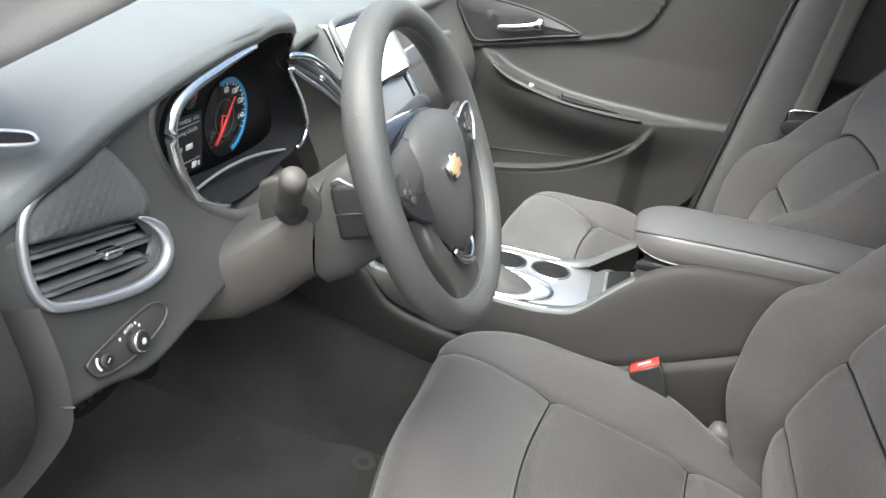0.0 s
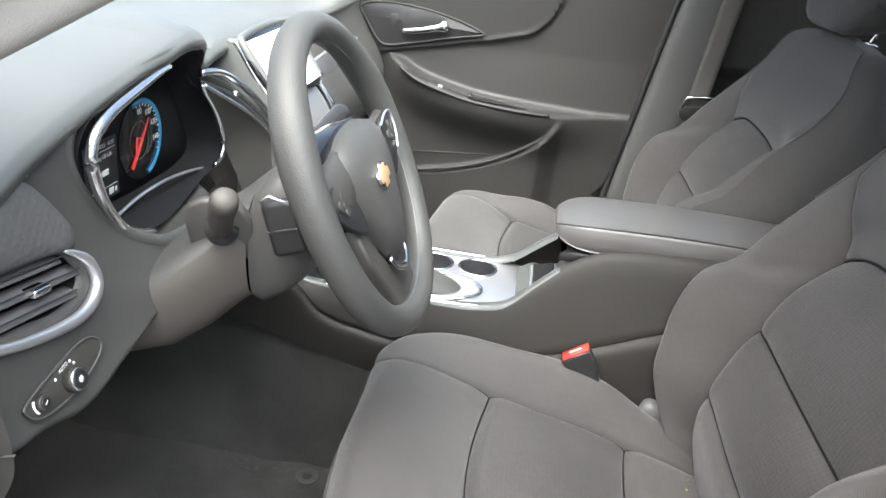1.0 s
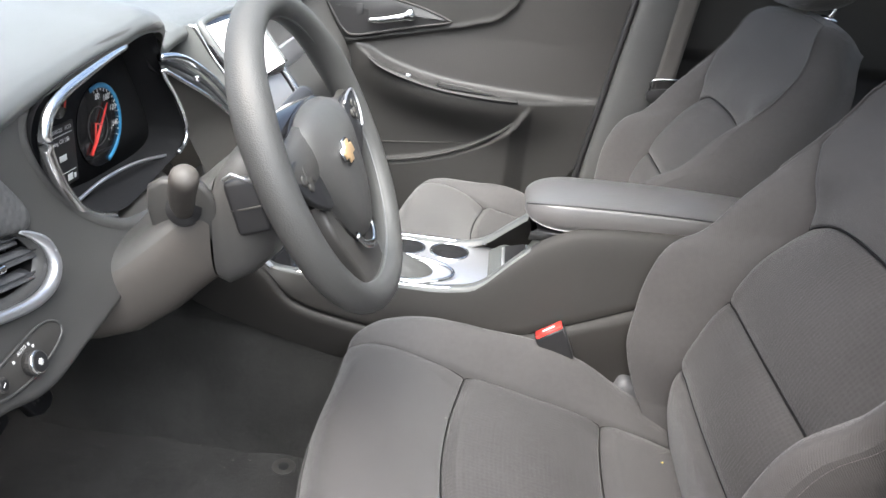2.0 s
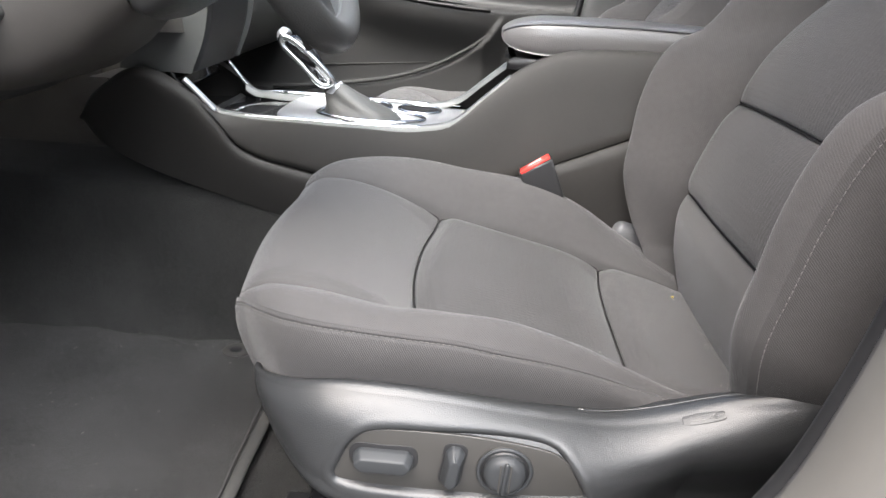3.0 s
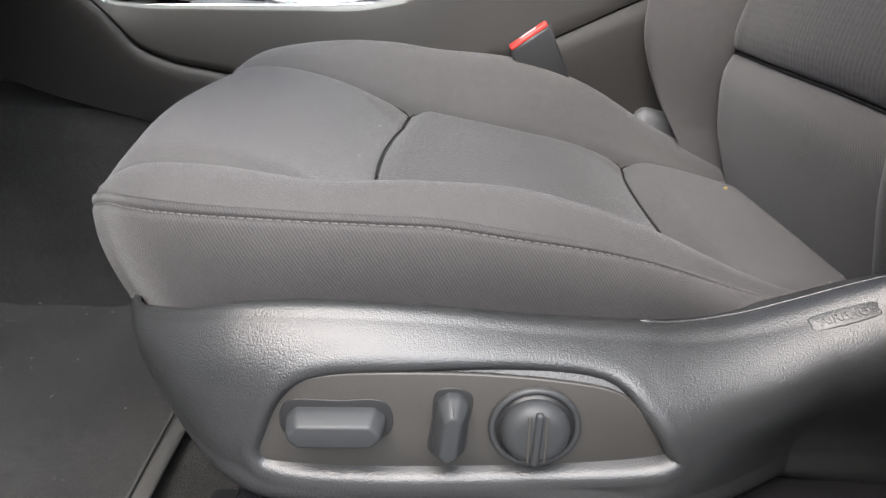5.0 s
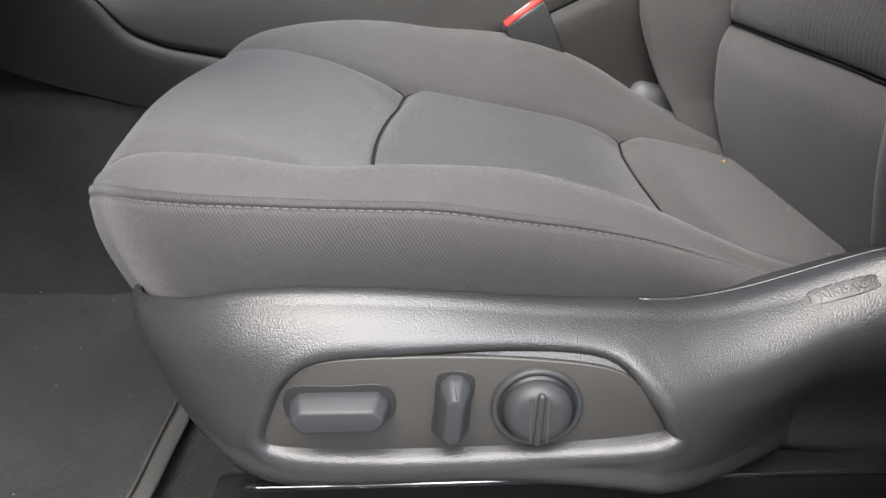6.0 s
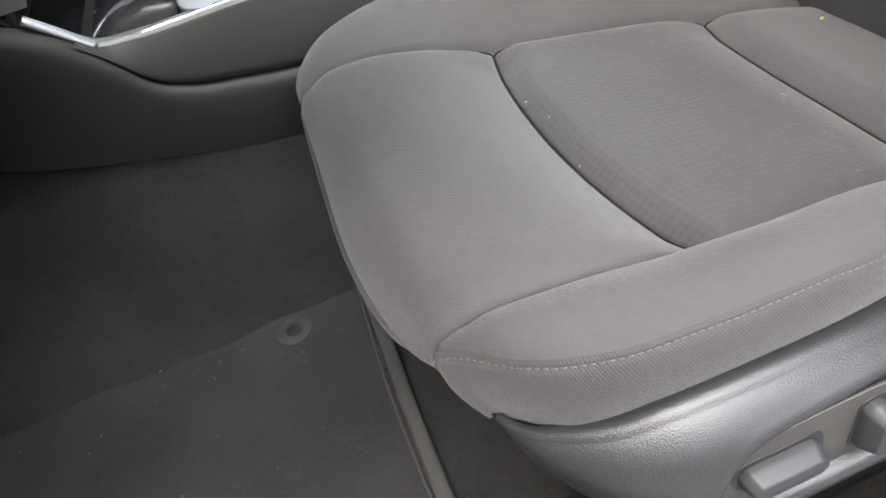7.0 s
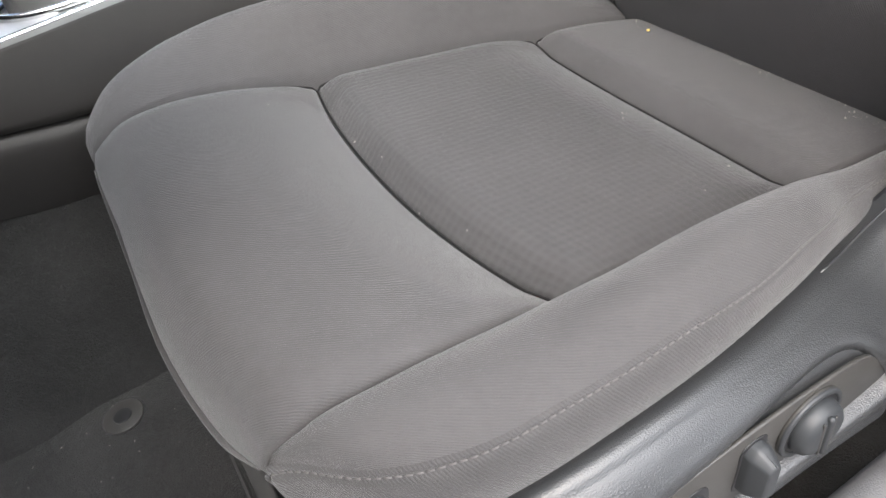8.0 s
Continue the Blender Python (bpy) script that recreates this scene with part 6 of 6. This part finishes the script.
    for k in np.linspace(0, 1, 12):
        p = spline([(-0.362, 0.585), (-0.348, 0.545), (-0.342, 0.51), (-0.345, 0.475), (-0.37, 0.43), (-0.41, 0.37)], 30)
        rows.append(np.column_stack([p[:, 0] - 0.06 * k - 0.02 * k * k, np.full(30, -0.731 - 0.028 * math.sin(k * math.pi / 2)), p[:, 1] - 0.004 * k]))
    sheet("end_cap", np.stack(rows, 0), SMOOTH, d, "dark brown-grey end cap")
    box("cap_joint", (0.028, 0.003, 0.0010), BINDING, d, "pale joint line", Matrix.Translation((-0.350, -0.7345, 0.499)) @ Matrix.Rotation(-0.3, 4, "Y"), 0.0004, 1)
    # demister vent on the shoulder; a matte black plate stands for its shaded hollow
    dv = plate("demister_vent", rounded([(-0.03, -0.005), (0.02, -0.006), (0.028, 0.0), (0.02, 0.006), (-0.03, 0.005)], 4), 0.002, MATTE, d, "demister slot with silver rim, its shade a flat black plate", axes((-0.400, -0.712, 0.703), (0.5, 0.75, -0.1), (-0.75, 0.4, 0.5), (0.35, -0.25, 0.85)), 0.001)

    dm = axes((-0.400, -0.712, 0.703), (0.5, 0.75, -0.1), (-0.75, 0.4, 0.5), (0.35, -0.25, 0.85))
    tube("vent_edge", [dm @ Vector((x, y, 0.002)) for x, y in rounded([(-0.03, -0.006), (0.02, -0.0065), (0.029, 0.0), (0.02, 0.0065), (-0.03, 0.006)], 5)], 0.0016, SILVER, dv, "thin silver edge", closed=True, sides=6)
    # passenger side: face, glove box, outer vent
    rows = []
    for y in np.linspace(0.125, 0.77, 30):
        p = spline([(-0.437, 0.684), (-0.430, 0.65), (-0.405, 0.60), (-0.375, 0.55), (-0.36, 0.50), (-0.375, 0.42), (-0.45, 0.34), (-0.60, 0.33)], 40)
        rows.append(np.column_stack([p[:, 0], np.full(40, y), p[:, 1]]))
    sheet("passenger_face", np.stack(rows, 0), FACE, d, "dark passenger side face")
    plate("inlay", rounded([(0.19, 0.555), (0.31, 0.57), (0.55, 0.60), (0.55, 0.62), (0.30, 0.625), (0.18, 0.61)], 4), 0.006, SILVER, d, "silver dash inlay", axes((-0.397, 0, 0), (0, 1, 0), (0.0, 0, 1), (1, 0, 0)), 0.002)
    return d


QUILT = material("quilted_grey", (0.085, 0.085, 0.084), 0.5, stain=0.05, grain=[("quilt", 72, 0.0004)])
SCREEN = bpy.data.materials.new("lit_display")
SCREEN.use_nodes = True
sb = SCREEN.node_tree.nodes["Principled BSDF"]
sb.inputs["Base Color"].default_value, sb.inputs["Roughness"].default_value = (0.5, 0.5, 0.5, 1), 0.1
sb.inputs["Emission Color"].default_value, sb.inputs["Emission Strength"].default_value = (0.95, 0.93, 0.97, 1), 0.9
dashboard()


def centre_stack():
    c = thing("centre_stack", (-0.38, 0.0, 0.5), "silver and black centre stack with lit touch screen", "centre stack")
    prof = spline([(-0.428, 0.700), (-0.420, 0.69), (-0.395, 0.652), (-0.360, 0.612), (-0.326, 0.562), (-0.318, 0.50), (-0.325, 0.44), (-0.345, 0.385)], 50)
    ys = np.linspace(-0.083, 0.125, 24)
    e = np.clip((np.abs(ys - 0.021) - 0.090) / 0.015, 0, 1)
    g = np.stack([np.column_stack([np.full(24, px) - 0.03 * e**2, ys, np.full(24, pz)]) for px, pz in prof], 0)
    sheet("fascia", g, SILVER, c, "silver painted fascia", keep=lambda i, j: i < 29)
    sheet("lower_fascia", g, BLACK, c, "black lower fascia", keep=lambda i, j: i >= 29)
    for s in (-1, 1):
        y = -0.082 if s < 0 else 0.124
        tube("side_rail", [(px + 0.004, y, pz) for px, pz in prof[:29:2]], 0.005, CHROME, c, "chrome side rail", sides=10)
        rows = np.stack([np.column_stack([prof[:, 0] - 0.10 * k, np.full(50, y + s * 0.006), prof[:, 1]]) for k in np.linspace(-0.02, 1, 5)], 0)
        sheet("side_cheek", rows, DASH, c, "dark side cheek")
    slope = Vector((0.057, 0, -0.075)).normalized()
    u, v = Vector((0, 1, 0)), -slope
    w = u.cross(v)
    M = axes((-0.386, 0.022, 0.655), tuple(u), tuple(v), tuple(w))
    bez = plate("screen_bezel", rounded([(-0.102, -0.052), (0, -0.054), (0.102, -0.052), (0.104, 0.05), (0, 0.058), (-0.104, 0.05)], 3), 0.008, GLOSS, c, "gloss black screen surround", M, 0.003)
    plate("screen", [(-0.098, -0.049), (0.098, -0.049), (0.098, 0.049), (-0.098, 0.049)], 0.001, SCREEN, bez, "bright lit touch screen", M @ Matrix.Translation((0, 0, 0.008)), 0.0004)
    tube("bezel_edge", [M @ Vector((x, y, 0.006)) for x, y in spline([(-0.104, -0.05), (-0.107, 0), (-0.106, 0.045), (-0.09, 0.058), (0, 0.062), (0.09, 0.058), (0.106, 0.045), (0.107, 0), (0.104, -0.05)], 50)], 0.006, DASH, c, "dark hood edge", sides=10)
    for k in range(3):
        kn = disc("climate_knob", 0.016, 0.016, SMOOTH, c, "dark climate knob", axes((-0.322, -0.065 + 0.07 * k, 0.545), (0, 1, 0), (-0.35, 0, 0.93), (0.93, 0, 0.35)), 0.003, 30)
        disc("knob_ring", 0.017, 0.006, CHROME, kn, "", axes((-0.322, -0.065 + 0.07 * k, 0.545), (0, 1, 0), (-0.35, 0, 0.93), (0.93, 0, 0.35)), 0.001, 30)
    for k in range(5):
        box("stack_button", (0.006, 0.030, 0.012), BLACK, c, "black button", Matrix.Translation((-0.313, -0.072 + 0.038 * k, 0.505)) @ Matrix.Rotation(0.0, 4, "Y"), 0.002)
    # slanting centre vent beside the dials
    frame_line = spline([(-0.421, -0.205, 0.677), (-0.412, -0.175, 0.674), (-0.403, -0.145, 0.662), (-0.385, -0.110, 0.632), (-0.362, -0.085, 0.590), (-0.345, -0.075, 0.552)], 40)
    fr = tube("vent_trim", frame_line, 0.005, CHROME, c, "chrome vent trim", sides=10)
    lower = spline([(-0.420, -0.197, 0.660), (-0.406, -0.170, 0.641), (-0.390, -0.143, 0.621), (-0.374, -0.113, 0.594), (-0.360, -0.086, 0.564), (-0.352, -0.078, 0.545)], 30)
    tube("vent_trim", lower, 0.003, CHROME, c, "chrome vent trim", sides=8)
    rows = np.stack([np.column_stack([np.interp(np.linspace(0, 1, 20), np.linspace(0, 1, 30), lower[:, a]) * (1 - k) + np.interp(np.linspace(0, 1, 20), np.linspace(0, 1, 40), frame_line[:, a]) * k - (0.02 if a == 0 else 0) for a in range(3)]) for k in np.linspace(-0.05, 1.05, 6)], 0)
    sheet("vent_back", rows, BLACK, c, "black vent grille")
    for k in (0.35, 0.65):
        ln = [lower[int(t * 29)] * (1 - k) + frame_line[int(t * 39)] * k - np.array([0.006, 0, 0]) for t in np.linspace(0.05, 0.95, 14)]
        tube("slat", ln, 0.004, TRIM, fr, "dark slat", sides=8, flat=0.4, up=(1, 0, 0.3))
    box("slat_tab", (0.008, 0.010, 0.008), CHROME, fr, "chrome tab", Matrix.Translation((-0.398, -0.142, 0.640)), 0.002)
    # smooth cheek panel between the dials and the stack
    rows = []
    for k in np.linspace(0, 1, 10):
        a = spline([(-0.424, -0.202, 0.672), (-0.424, -0.180, 0.640), (-0.424, -0.142, 0.582), (-0.420, -0.130, 0.552), (-0.40, -0.125, 0.50), (-0.39, -0.12, 0.44)], 30)
        b = spline([(-0.421, -0.197, 0.659), (-0.407, -0.170, 0.639), (-0.391, -0.143, 0.619), (-0.375, -0.113, 0.592), (-0.360, -0.084, 0.545), (-0.345, -0.084, 0.44)], 30)
        rows.append(a * (1 - k) + b * k)
    sheet("cheek_panel", np.stack(rows, 0), SMOOTH, c, "smooth dark grey cheek panel")
    return c


centre_stack()


# ---- pedals ----
def pedal(name, x, y, z, w, h, label):
    p = thing(name, (x - 0.05, y, z), label, "pedal")
    pad = plate("pedal_pad", rounded([(-w / 2, -h / 2), (w / 2, -h / 2), (w / 2, h / 2), (-w / 2, h / 2)], 3), 0.014, BLACK, p, "", axes((x, y, z), (0, 1, 0), (-0.45, 0, 0.89), (0.89, 0, 0.45)), 0.003)
    for k in range(4):
        box("grip_rib", (0.003, w * 0.1, h * 0.7), SMOOTH, pad, "", axes((x + 0.0135, y - w * 0.3 + w * 0.2 * k, z + 0.006), (0.89, 0, 0.45), (0, 1, 0), (-0.45, 0, 0.89)), 0.001, 1)
    tube("pedal_arm", spline([(x - 0.006, y, z), (x - 0.09, y, z + 0.12), (x - 0.20, y, z + 0.36)], 12), 0.009, BLACK, p)
    return p


pedal("accelerator_pedal", -0.655, -0.245, 0.155, 0.05, 0.085, "ribbed black rubber accelerator pedal over the mat")
pedal("brake_pedal", -0.640, -0.385, 0.185, 0.095, 0.06, "ribbed black rubber brake pedal over the mat")


# ---- far front door ----
def far_door():
    dr = thing("passenger_door", (-0.05, 0.78, 0.1), "closed dark grey passenger door with armrest, pocket and chrome handle", "car door")
    xs, zs = np.linspace(-0.62, 0.36, 150), np.linspace(-0.02, 0.83, 170)
    X, Z = np.meshgrid(xs, zs, indexing="ij")
    lean = lerp(Z, [-0.02, 0.3, 0.5, 0.83], [-0.06, 0.265, 0.293, 0.345]) 
    XX = np.minimum(X, lean)
    zc = lerp(XX, [-0.62, -0.36, -0.325, -0.28, -0.2, -0.116, 0.0, 0.1, 0.2, 0.36], [0.55, 0.545, 0.532, 0.508, 0.482, 0.466, 0.456, 0.453, 0.456, 0.47])
    amp = lerp(XX, [-0.62, -0.36, -0.33, -0.28, -0.2, -0.05, 0.06, 0.13, 0.2, 0.36], [0.0, 0.003, 0.02, 0.044, 0.066, 0.072, 0.060, 0.036, 0.016, 0.010])
    below, above = np.clip(zc - Z, 0, 1), np.clip(Z - zc, 0, 1)
    bulge = np.where(Z < zc, amp * np.exp(-(below / 0.085) ** 2.4), amp * np.exp(-(above / 0.010) ** 2) + 0)
    zp = lerp(XX, [-0.62, -0.35, -0.26, -0.15, -0.05, 0.03, 0.08, 0.1, 0.36], [0.225, 0.24, 0.254, 0.275, 0.31, 0.355, 0.40, 0.43, 0.60])
    lip = 0.034 * np.clip((zp - Z) / 0.006, 0, 1) * np.clip((0.12 - XX) / 0.05, 0, 1)
    zw = lerp(XX, [-0.62, -0.42, -0.36, -0.3, -0.15, -0.05, 0.02, 0.055, 0.075, 0.09, 0.36], [0.52, 0.532, 0.552, 0.566, 0.60, 0.625, 0.655, 0.70, 0.755, 0.80, 1.2])
    swoosh = 0.010 * np.clip((Z - zw) / 0.006, 0, 1) + 0.006 * np.exp(-((Z - zw - 0.004) / 0.006) ** 2)
    Y = 0.788 - bulge - lip - swoosh - 0.02 * np.clip((Z - 0.6) / 0.25, 0, 1)
    g = np.stack([XX, Y, Z], -1)
    upper = ((Z - zw)[1:, 1:] > 0)
    insert = (~upper) & ((Z - zc)[1:, 1:] > 0.012)
    sheet("upper_trim", g[::-1], DOORSKIN, dr, "smooth dark upper trim", keep=lambda i, j: bool(upper[::-1][i, j]))
    sheet("door_insert", g[::-1], DOTSKIN, dr, "finely dotted insert", keep=lambda i, j: bool(insert[::-1][i, j]))
    sheet("lower_trim", g[::-1], DOORSKIN, dr, "dark lower trim with map pocket", keep=lambda i, j: not upper[::-1][i, j] and not insert[::-1][i, j])
    D = lambda x, z, y: axes((x, y, z), (1, 0, 0), (0, 0, 1), (0, -1, 0))
    bez = plate("handle_bezel", rounded([(-0.428, 0.664), (-0.42, 0.640), (-0.385, 0.588), (-0.355, 0.574), (-0.28, 0.590), (-0.19, 0.612), (-0.118, 0.628), (-0.125, 0.637), (-0.19, 0.658), (-0.28, 0.674), (-0.37, 0.678)], 4), 0.008, BLACK, dr, "dark pull handle bezel", D(0, 0, 0.774), 0.003)
    tube("bezel_rim", [(x, 0.7655, z) for x, z in spline([(-0.428, 0.664), (-0.42, 0.640), (-0.385, 0.588), (-0.355, 0.574), (-0.28, 0.590), (-0.19, 0.612), (-0.118, 0.628), (-0.125, 0.637), (-0.19, 0.658), (-0.28, 0.674), (-0.37, 0.678)], 80, True)], 0.0028, DOORSKIN, bez, "", closed=True, sides=8, up=(0, 1, 0))
    plate("handle_recess", rounded([(-0.315, 0.618), (-0.25, 0.626), (-0.21, 0.645), (-0.225, 0.662), (-0.28, 0.668), (-0.312, 0.66)], 4), 0.001, BLACK, bez, "dark recess", D(0, 0, 0.7655), 0.0004)
    tube("door_handle", spline([(-0.318, 0.752, 0.615), (-0.275, 0.748, 0.622), (-0.235, 0.747, 0.632), (-0.205, 0.752, 0.642)], 20), np.interp(np.arange(20), [0, 4, 14, 17, 19], [0.006, 0.0075, 0.009, 0.016, 0.013]), CHROME, bez, "chrome release handle", sides=14, flat=0.7, up=(0, 1, 0))
    plate("lock_switch", [(-0.352, 0.622), (-0.333, 0.627), (-0.335, 0.652), (-0.352, 0.650)], 0.002, BLACK, bez, "small black lock switch", D(0, 0, 0.7655), 0.0006)
    # armrest top, window switch, pull cup
    top = spline([(-0.315, 0.742, 0.524), (-0.27, 0.722, 0.503), (-0.2, 0.712, 0.484), (-0.116, 0.709, 0.468), (0.0, 0.712, 0.459), (0.08, 0.728, 0.455)], 40)
    wide = np.interp(np.arange(40), [0, 8, 30, 39], [0.010, 0.045, 0.05, 0.02])
    arm = np.stack([top, top + np.column_stack([0 * wide, wide * 0.5, 0 * wide + 0.003]), top + np.column_stack([0 * wide, wide, 0 * wide + 0.001])], 0)
    rest = sheet("armrest_top", arm, DOORSKIN, dr, "grey armrest cap", thick=0.004)
    sw = box("window_switch", (0.045, 0.022, 0.008), BLACK, rest, "black window switch", Matrix.Translation((-0.215, 0.735, 0.491)) @ Matrix.Rotation(0.22, 4, "Y"), 0.003)
    box("switch_key", (0.012, 0.016, 0.008), SILVER, sw, "bright switch key", Matrix.Translation((-0.205, 0.733, 0.494)) @ Matrix.Rotation(0.22, 4, "Y"), 0.002)
    plate("pull_cup", rounded([(-0.125, 0.722), (-0.05, 0.722), (0.02, 0.735), (0.0, 0.752), (-0.06, 0.760), (-0.125, 0.762)], 4), 0.001, GLOSS, rest, "deep pull cup", axes((0, 0, 0.4675), (1, 0, -0.08), (0, 1, 0), (0.08, 0, 1)), 0.0003)
    tube("cup_edge", spline([(-0.128, 0.764, 0.478), (-0.06, 0.762, 0.472), (0.0, 0.754, 0.466), (0.035, 0.738, 0.461)], 20), 0.005, DOORSKIN, rest, "", sides=8)
    tube("pocket_lip", [(x, 0.752, z) for x, z in spline([(-0.45, 0.232), (-0.35, 0.243), (-0.26, 0.257), (-0.15, 0.279), (-0.05, 0.315), (0.03, 0.36), (0.075, 0.395), (0.092, 0.418)], 50)], 0.005, DOORSKIN, dr, "rounded pocket lip", sides=8, up=(0, 1, 0))
    tube("pocket_line", [(-0.40, 0.786, 0.285), (-0.2, 0.786, 0.305), (0.0, 0.786, 0.325)], 0.0014, SMOOTH, dr, "", sides=6)
    return dr


far_door()


# ---- far pillar, belt, rear of the cabin ----
rows = []
for z in np.linspace(0.0, 1.14, 30):
    fx = float(lerp(np.array(z), [0.0, 0.3, 0.47, 0.785, 1.14], [0.235, 0.270, 0.296, 0.345, 0.42]))
    p = spline([(fx, 0.79), (fx + 0.004, 0.765), (fx + 0.02, 0.752), (fx + 0.06, 0.748), (fx + 0.11, 0.752), (fx + 0.135, 0.775), (fx + 0.14, 0.82)], 24)
    rows.append(np.column_stack([p, np.full(24, z)]))
far_pillar = sheet("b_pillar", np.stack(rows, 0)[::-1], PILLAR)
structure(far_pillar, "dark grey plastic centre pillar trim", "door pillar")
tube("weather_strip", [(float(lerp(np.array(z), [0.0, 0.3, 0.47, 0.785, 1.14], [0.235, 0.270, 0.296, 0.345, 0.42])) - 0.006, 0.768, z) for z in np.linspace(0.05, 1.1, 20)], 0.008, BLACK, far_pillar, "black rubber weather strip", sides=10, up=(0, 1, 0))


def seat_belt():
    b = thing("seat_belt", (0.43, 0.735, 0.5), "dark grey woven seat belt hanging at the door pillar", "seat belt")
    def ribbon(a, c, wdt, name, label=""):
        a, c = np.array(a), np.array(c)
        pts = []
        for k in np.linspace(0, 1, 12):
            m = a * (1 - k) + c * k
            pts.append([m + np.array([e * wdt, 0, 0]) for e in (-0.5, -0.25, 0, 0.25, 0.5)])
        return sheet(name, np.array(pts), WEBBING, b, label, thick=0.0016)
    ribbon((0.468, 0.722, 0.98), (0.425, 0.722, 0.52), 0.047, "webbing")
    ribbon((0.428, 0.728, 0.52), (0.44, 0.735, 0.10), 0.047, "webbing")
    t = plate("tongue", rounded([(-0.030, -0.02), (0.030, -0.02), (0.034, 0.012), (-0.034, 0.012)], 3), 0.012, BLACK, b, "black latch tongue body", axes((0.430, 0.730, 0.520), (0.99, 0, 0.1), (-0.1, 0, 0.99), (0, -1, 0)), 0.003)
    tube("loop", [(0.396, 0.716, 0.53), (0.394, 0.714, 0.55), (0.402, 0.713, 0.556), (0.462, 0.713, 0.562), (0.468, 0.715, 0.545)], 0.0035, CHROME, t, "bright wire loop", sides=8)
    return b


seat_belt()


def rear_door(y, s, label):
    dr = thing("rear_door", (0.95, y, 0.1), label, "car door", "rear doors")
    xs, zs = np.linspace(0.38, 1.5, 40), np.linspace(-0.02, 0.84, 60)
    X, Z = np.meshgrid(xs, zs, indexing="ij")
    Y = y - s * (0.05 * np.exp(-((Z - 0.45) / 0.05) ** 2) * np.clip((X - 0.5) / 0.2, 0, 1) + 0.02 * (Z > 0.62))
    g = np.stack([X, Y, Z], -1)
    sheet("door_trim", g[::-1] if s > 0 else g, DOORSKIN, dr, "dark moulded trim")
    tube("window_ledge", [(0.42, y - s * 0.01, 0.845), (1.5, y - s * 0.01, 0.845)], 0.014, BLACK, dr, "black window seal", up=(0, 1, 0))
    tube("pull_edge", [(0.6, y - s * 0.05, 0.50), (0.75, y - s * 0.055, 0.497), (0.9, y - s * 0.05, 0.50)], 0.006, CHROME, dr, "bright pull edge")
    return dr


rear_door(0.80, 1, "closed dark grey rear passenger side door")
rear_door(-0.735, -1, "closed dark grey rear door on the driver's side")


def rear_bench():
    b = thing("rear_bench", (1.1, 0, 0), "dark grey cloth rear bench seat", "bench seat")
    def pad(name, prof, y0, y1, mat=FABRIC):
        secs = []
        for y in np.linspace(y0, y1, 20):
            e = min(abs(y - y0), abs(y - y1))
            k = 0.9 + 0.1 * math.sqrt(max(1 - (1 - min(e / 0.05, 1)) ** 2, 0))
            p = spline(prof, 40, True)
            c = p.mean(0)
            p = c + (p - c) * k
            secs.append(np.column_stack([p[:, 0], np.full(40, y), p[:, 1]]))
        return sheet(name, np.stack(secs, 0), mat, b, wrap=True)
    for y0, y1 in ((-0.64, 0.0), (0.005, 0.66)):
        pad("cushion", [(0.90, 0.24), (0.91, 0.31), (1.0, 0.33), (1.35, 0.28), (1.38, 0.1), (0.95, 0.08)], y0, y1)
        pad("back_cushion", [(1.30, 0.27), (1.36, 0.5), (1.48, 0.80), (1.56, 0.83), (1.60, 0.7), (1.48, 0.27)], y0, y1)
    return b


rear_bench()
structure(box("parcel_shelf", (0.5, 1.5, 0.03), HEADLINER, None, "", Matrix.Translation((1.85, 0, 0.80)), 0.01), "pale rear parcel shelf", "parcel shelf")


# ---- open front door, hinged ahead of the driver ----
def open_door():
    dr = thing("driver_door", (-0.5, -1.1, 0.2), "open dark grey driver's door, its trim edge beside the dash", "car door")
    rows = []
    for k in np.linspace(0, 1, 14):
        p = spline([(0.0, 0.80), (0.02, 0.70), (0.045, 0.62), (0.062, 0.57), (0.070, 0.53), (0.064, 0.49), (0.040, 0.445), (0.008, 0.405), (-0.03, 0.33), (-0.05, 0.15), (-0.05, 0.0)], 50)
        y = -0.765 - 0.03 * k**2 - 0.95 * max(k - 0.35, 0) / 0.65
        rows.append(np.column_stack([-0.412 + p[:, 0] - 0.035 * (1 - math.cos(min(k / 0.35, 1) * math.pi / 2)) * 0 - 0.25 * max(k - 0.35, 0) - (0.10 * (0.12 - k) / 0.12 if k < 0.12 else 0), np.full(50, y), p[:, 1]]))
    sheet("door_trim", np.stack(rows, 0), DOORSKIN, dr, "dark moulded door trim", thick=0.03)
    return dr


open_door()
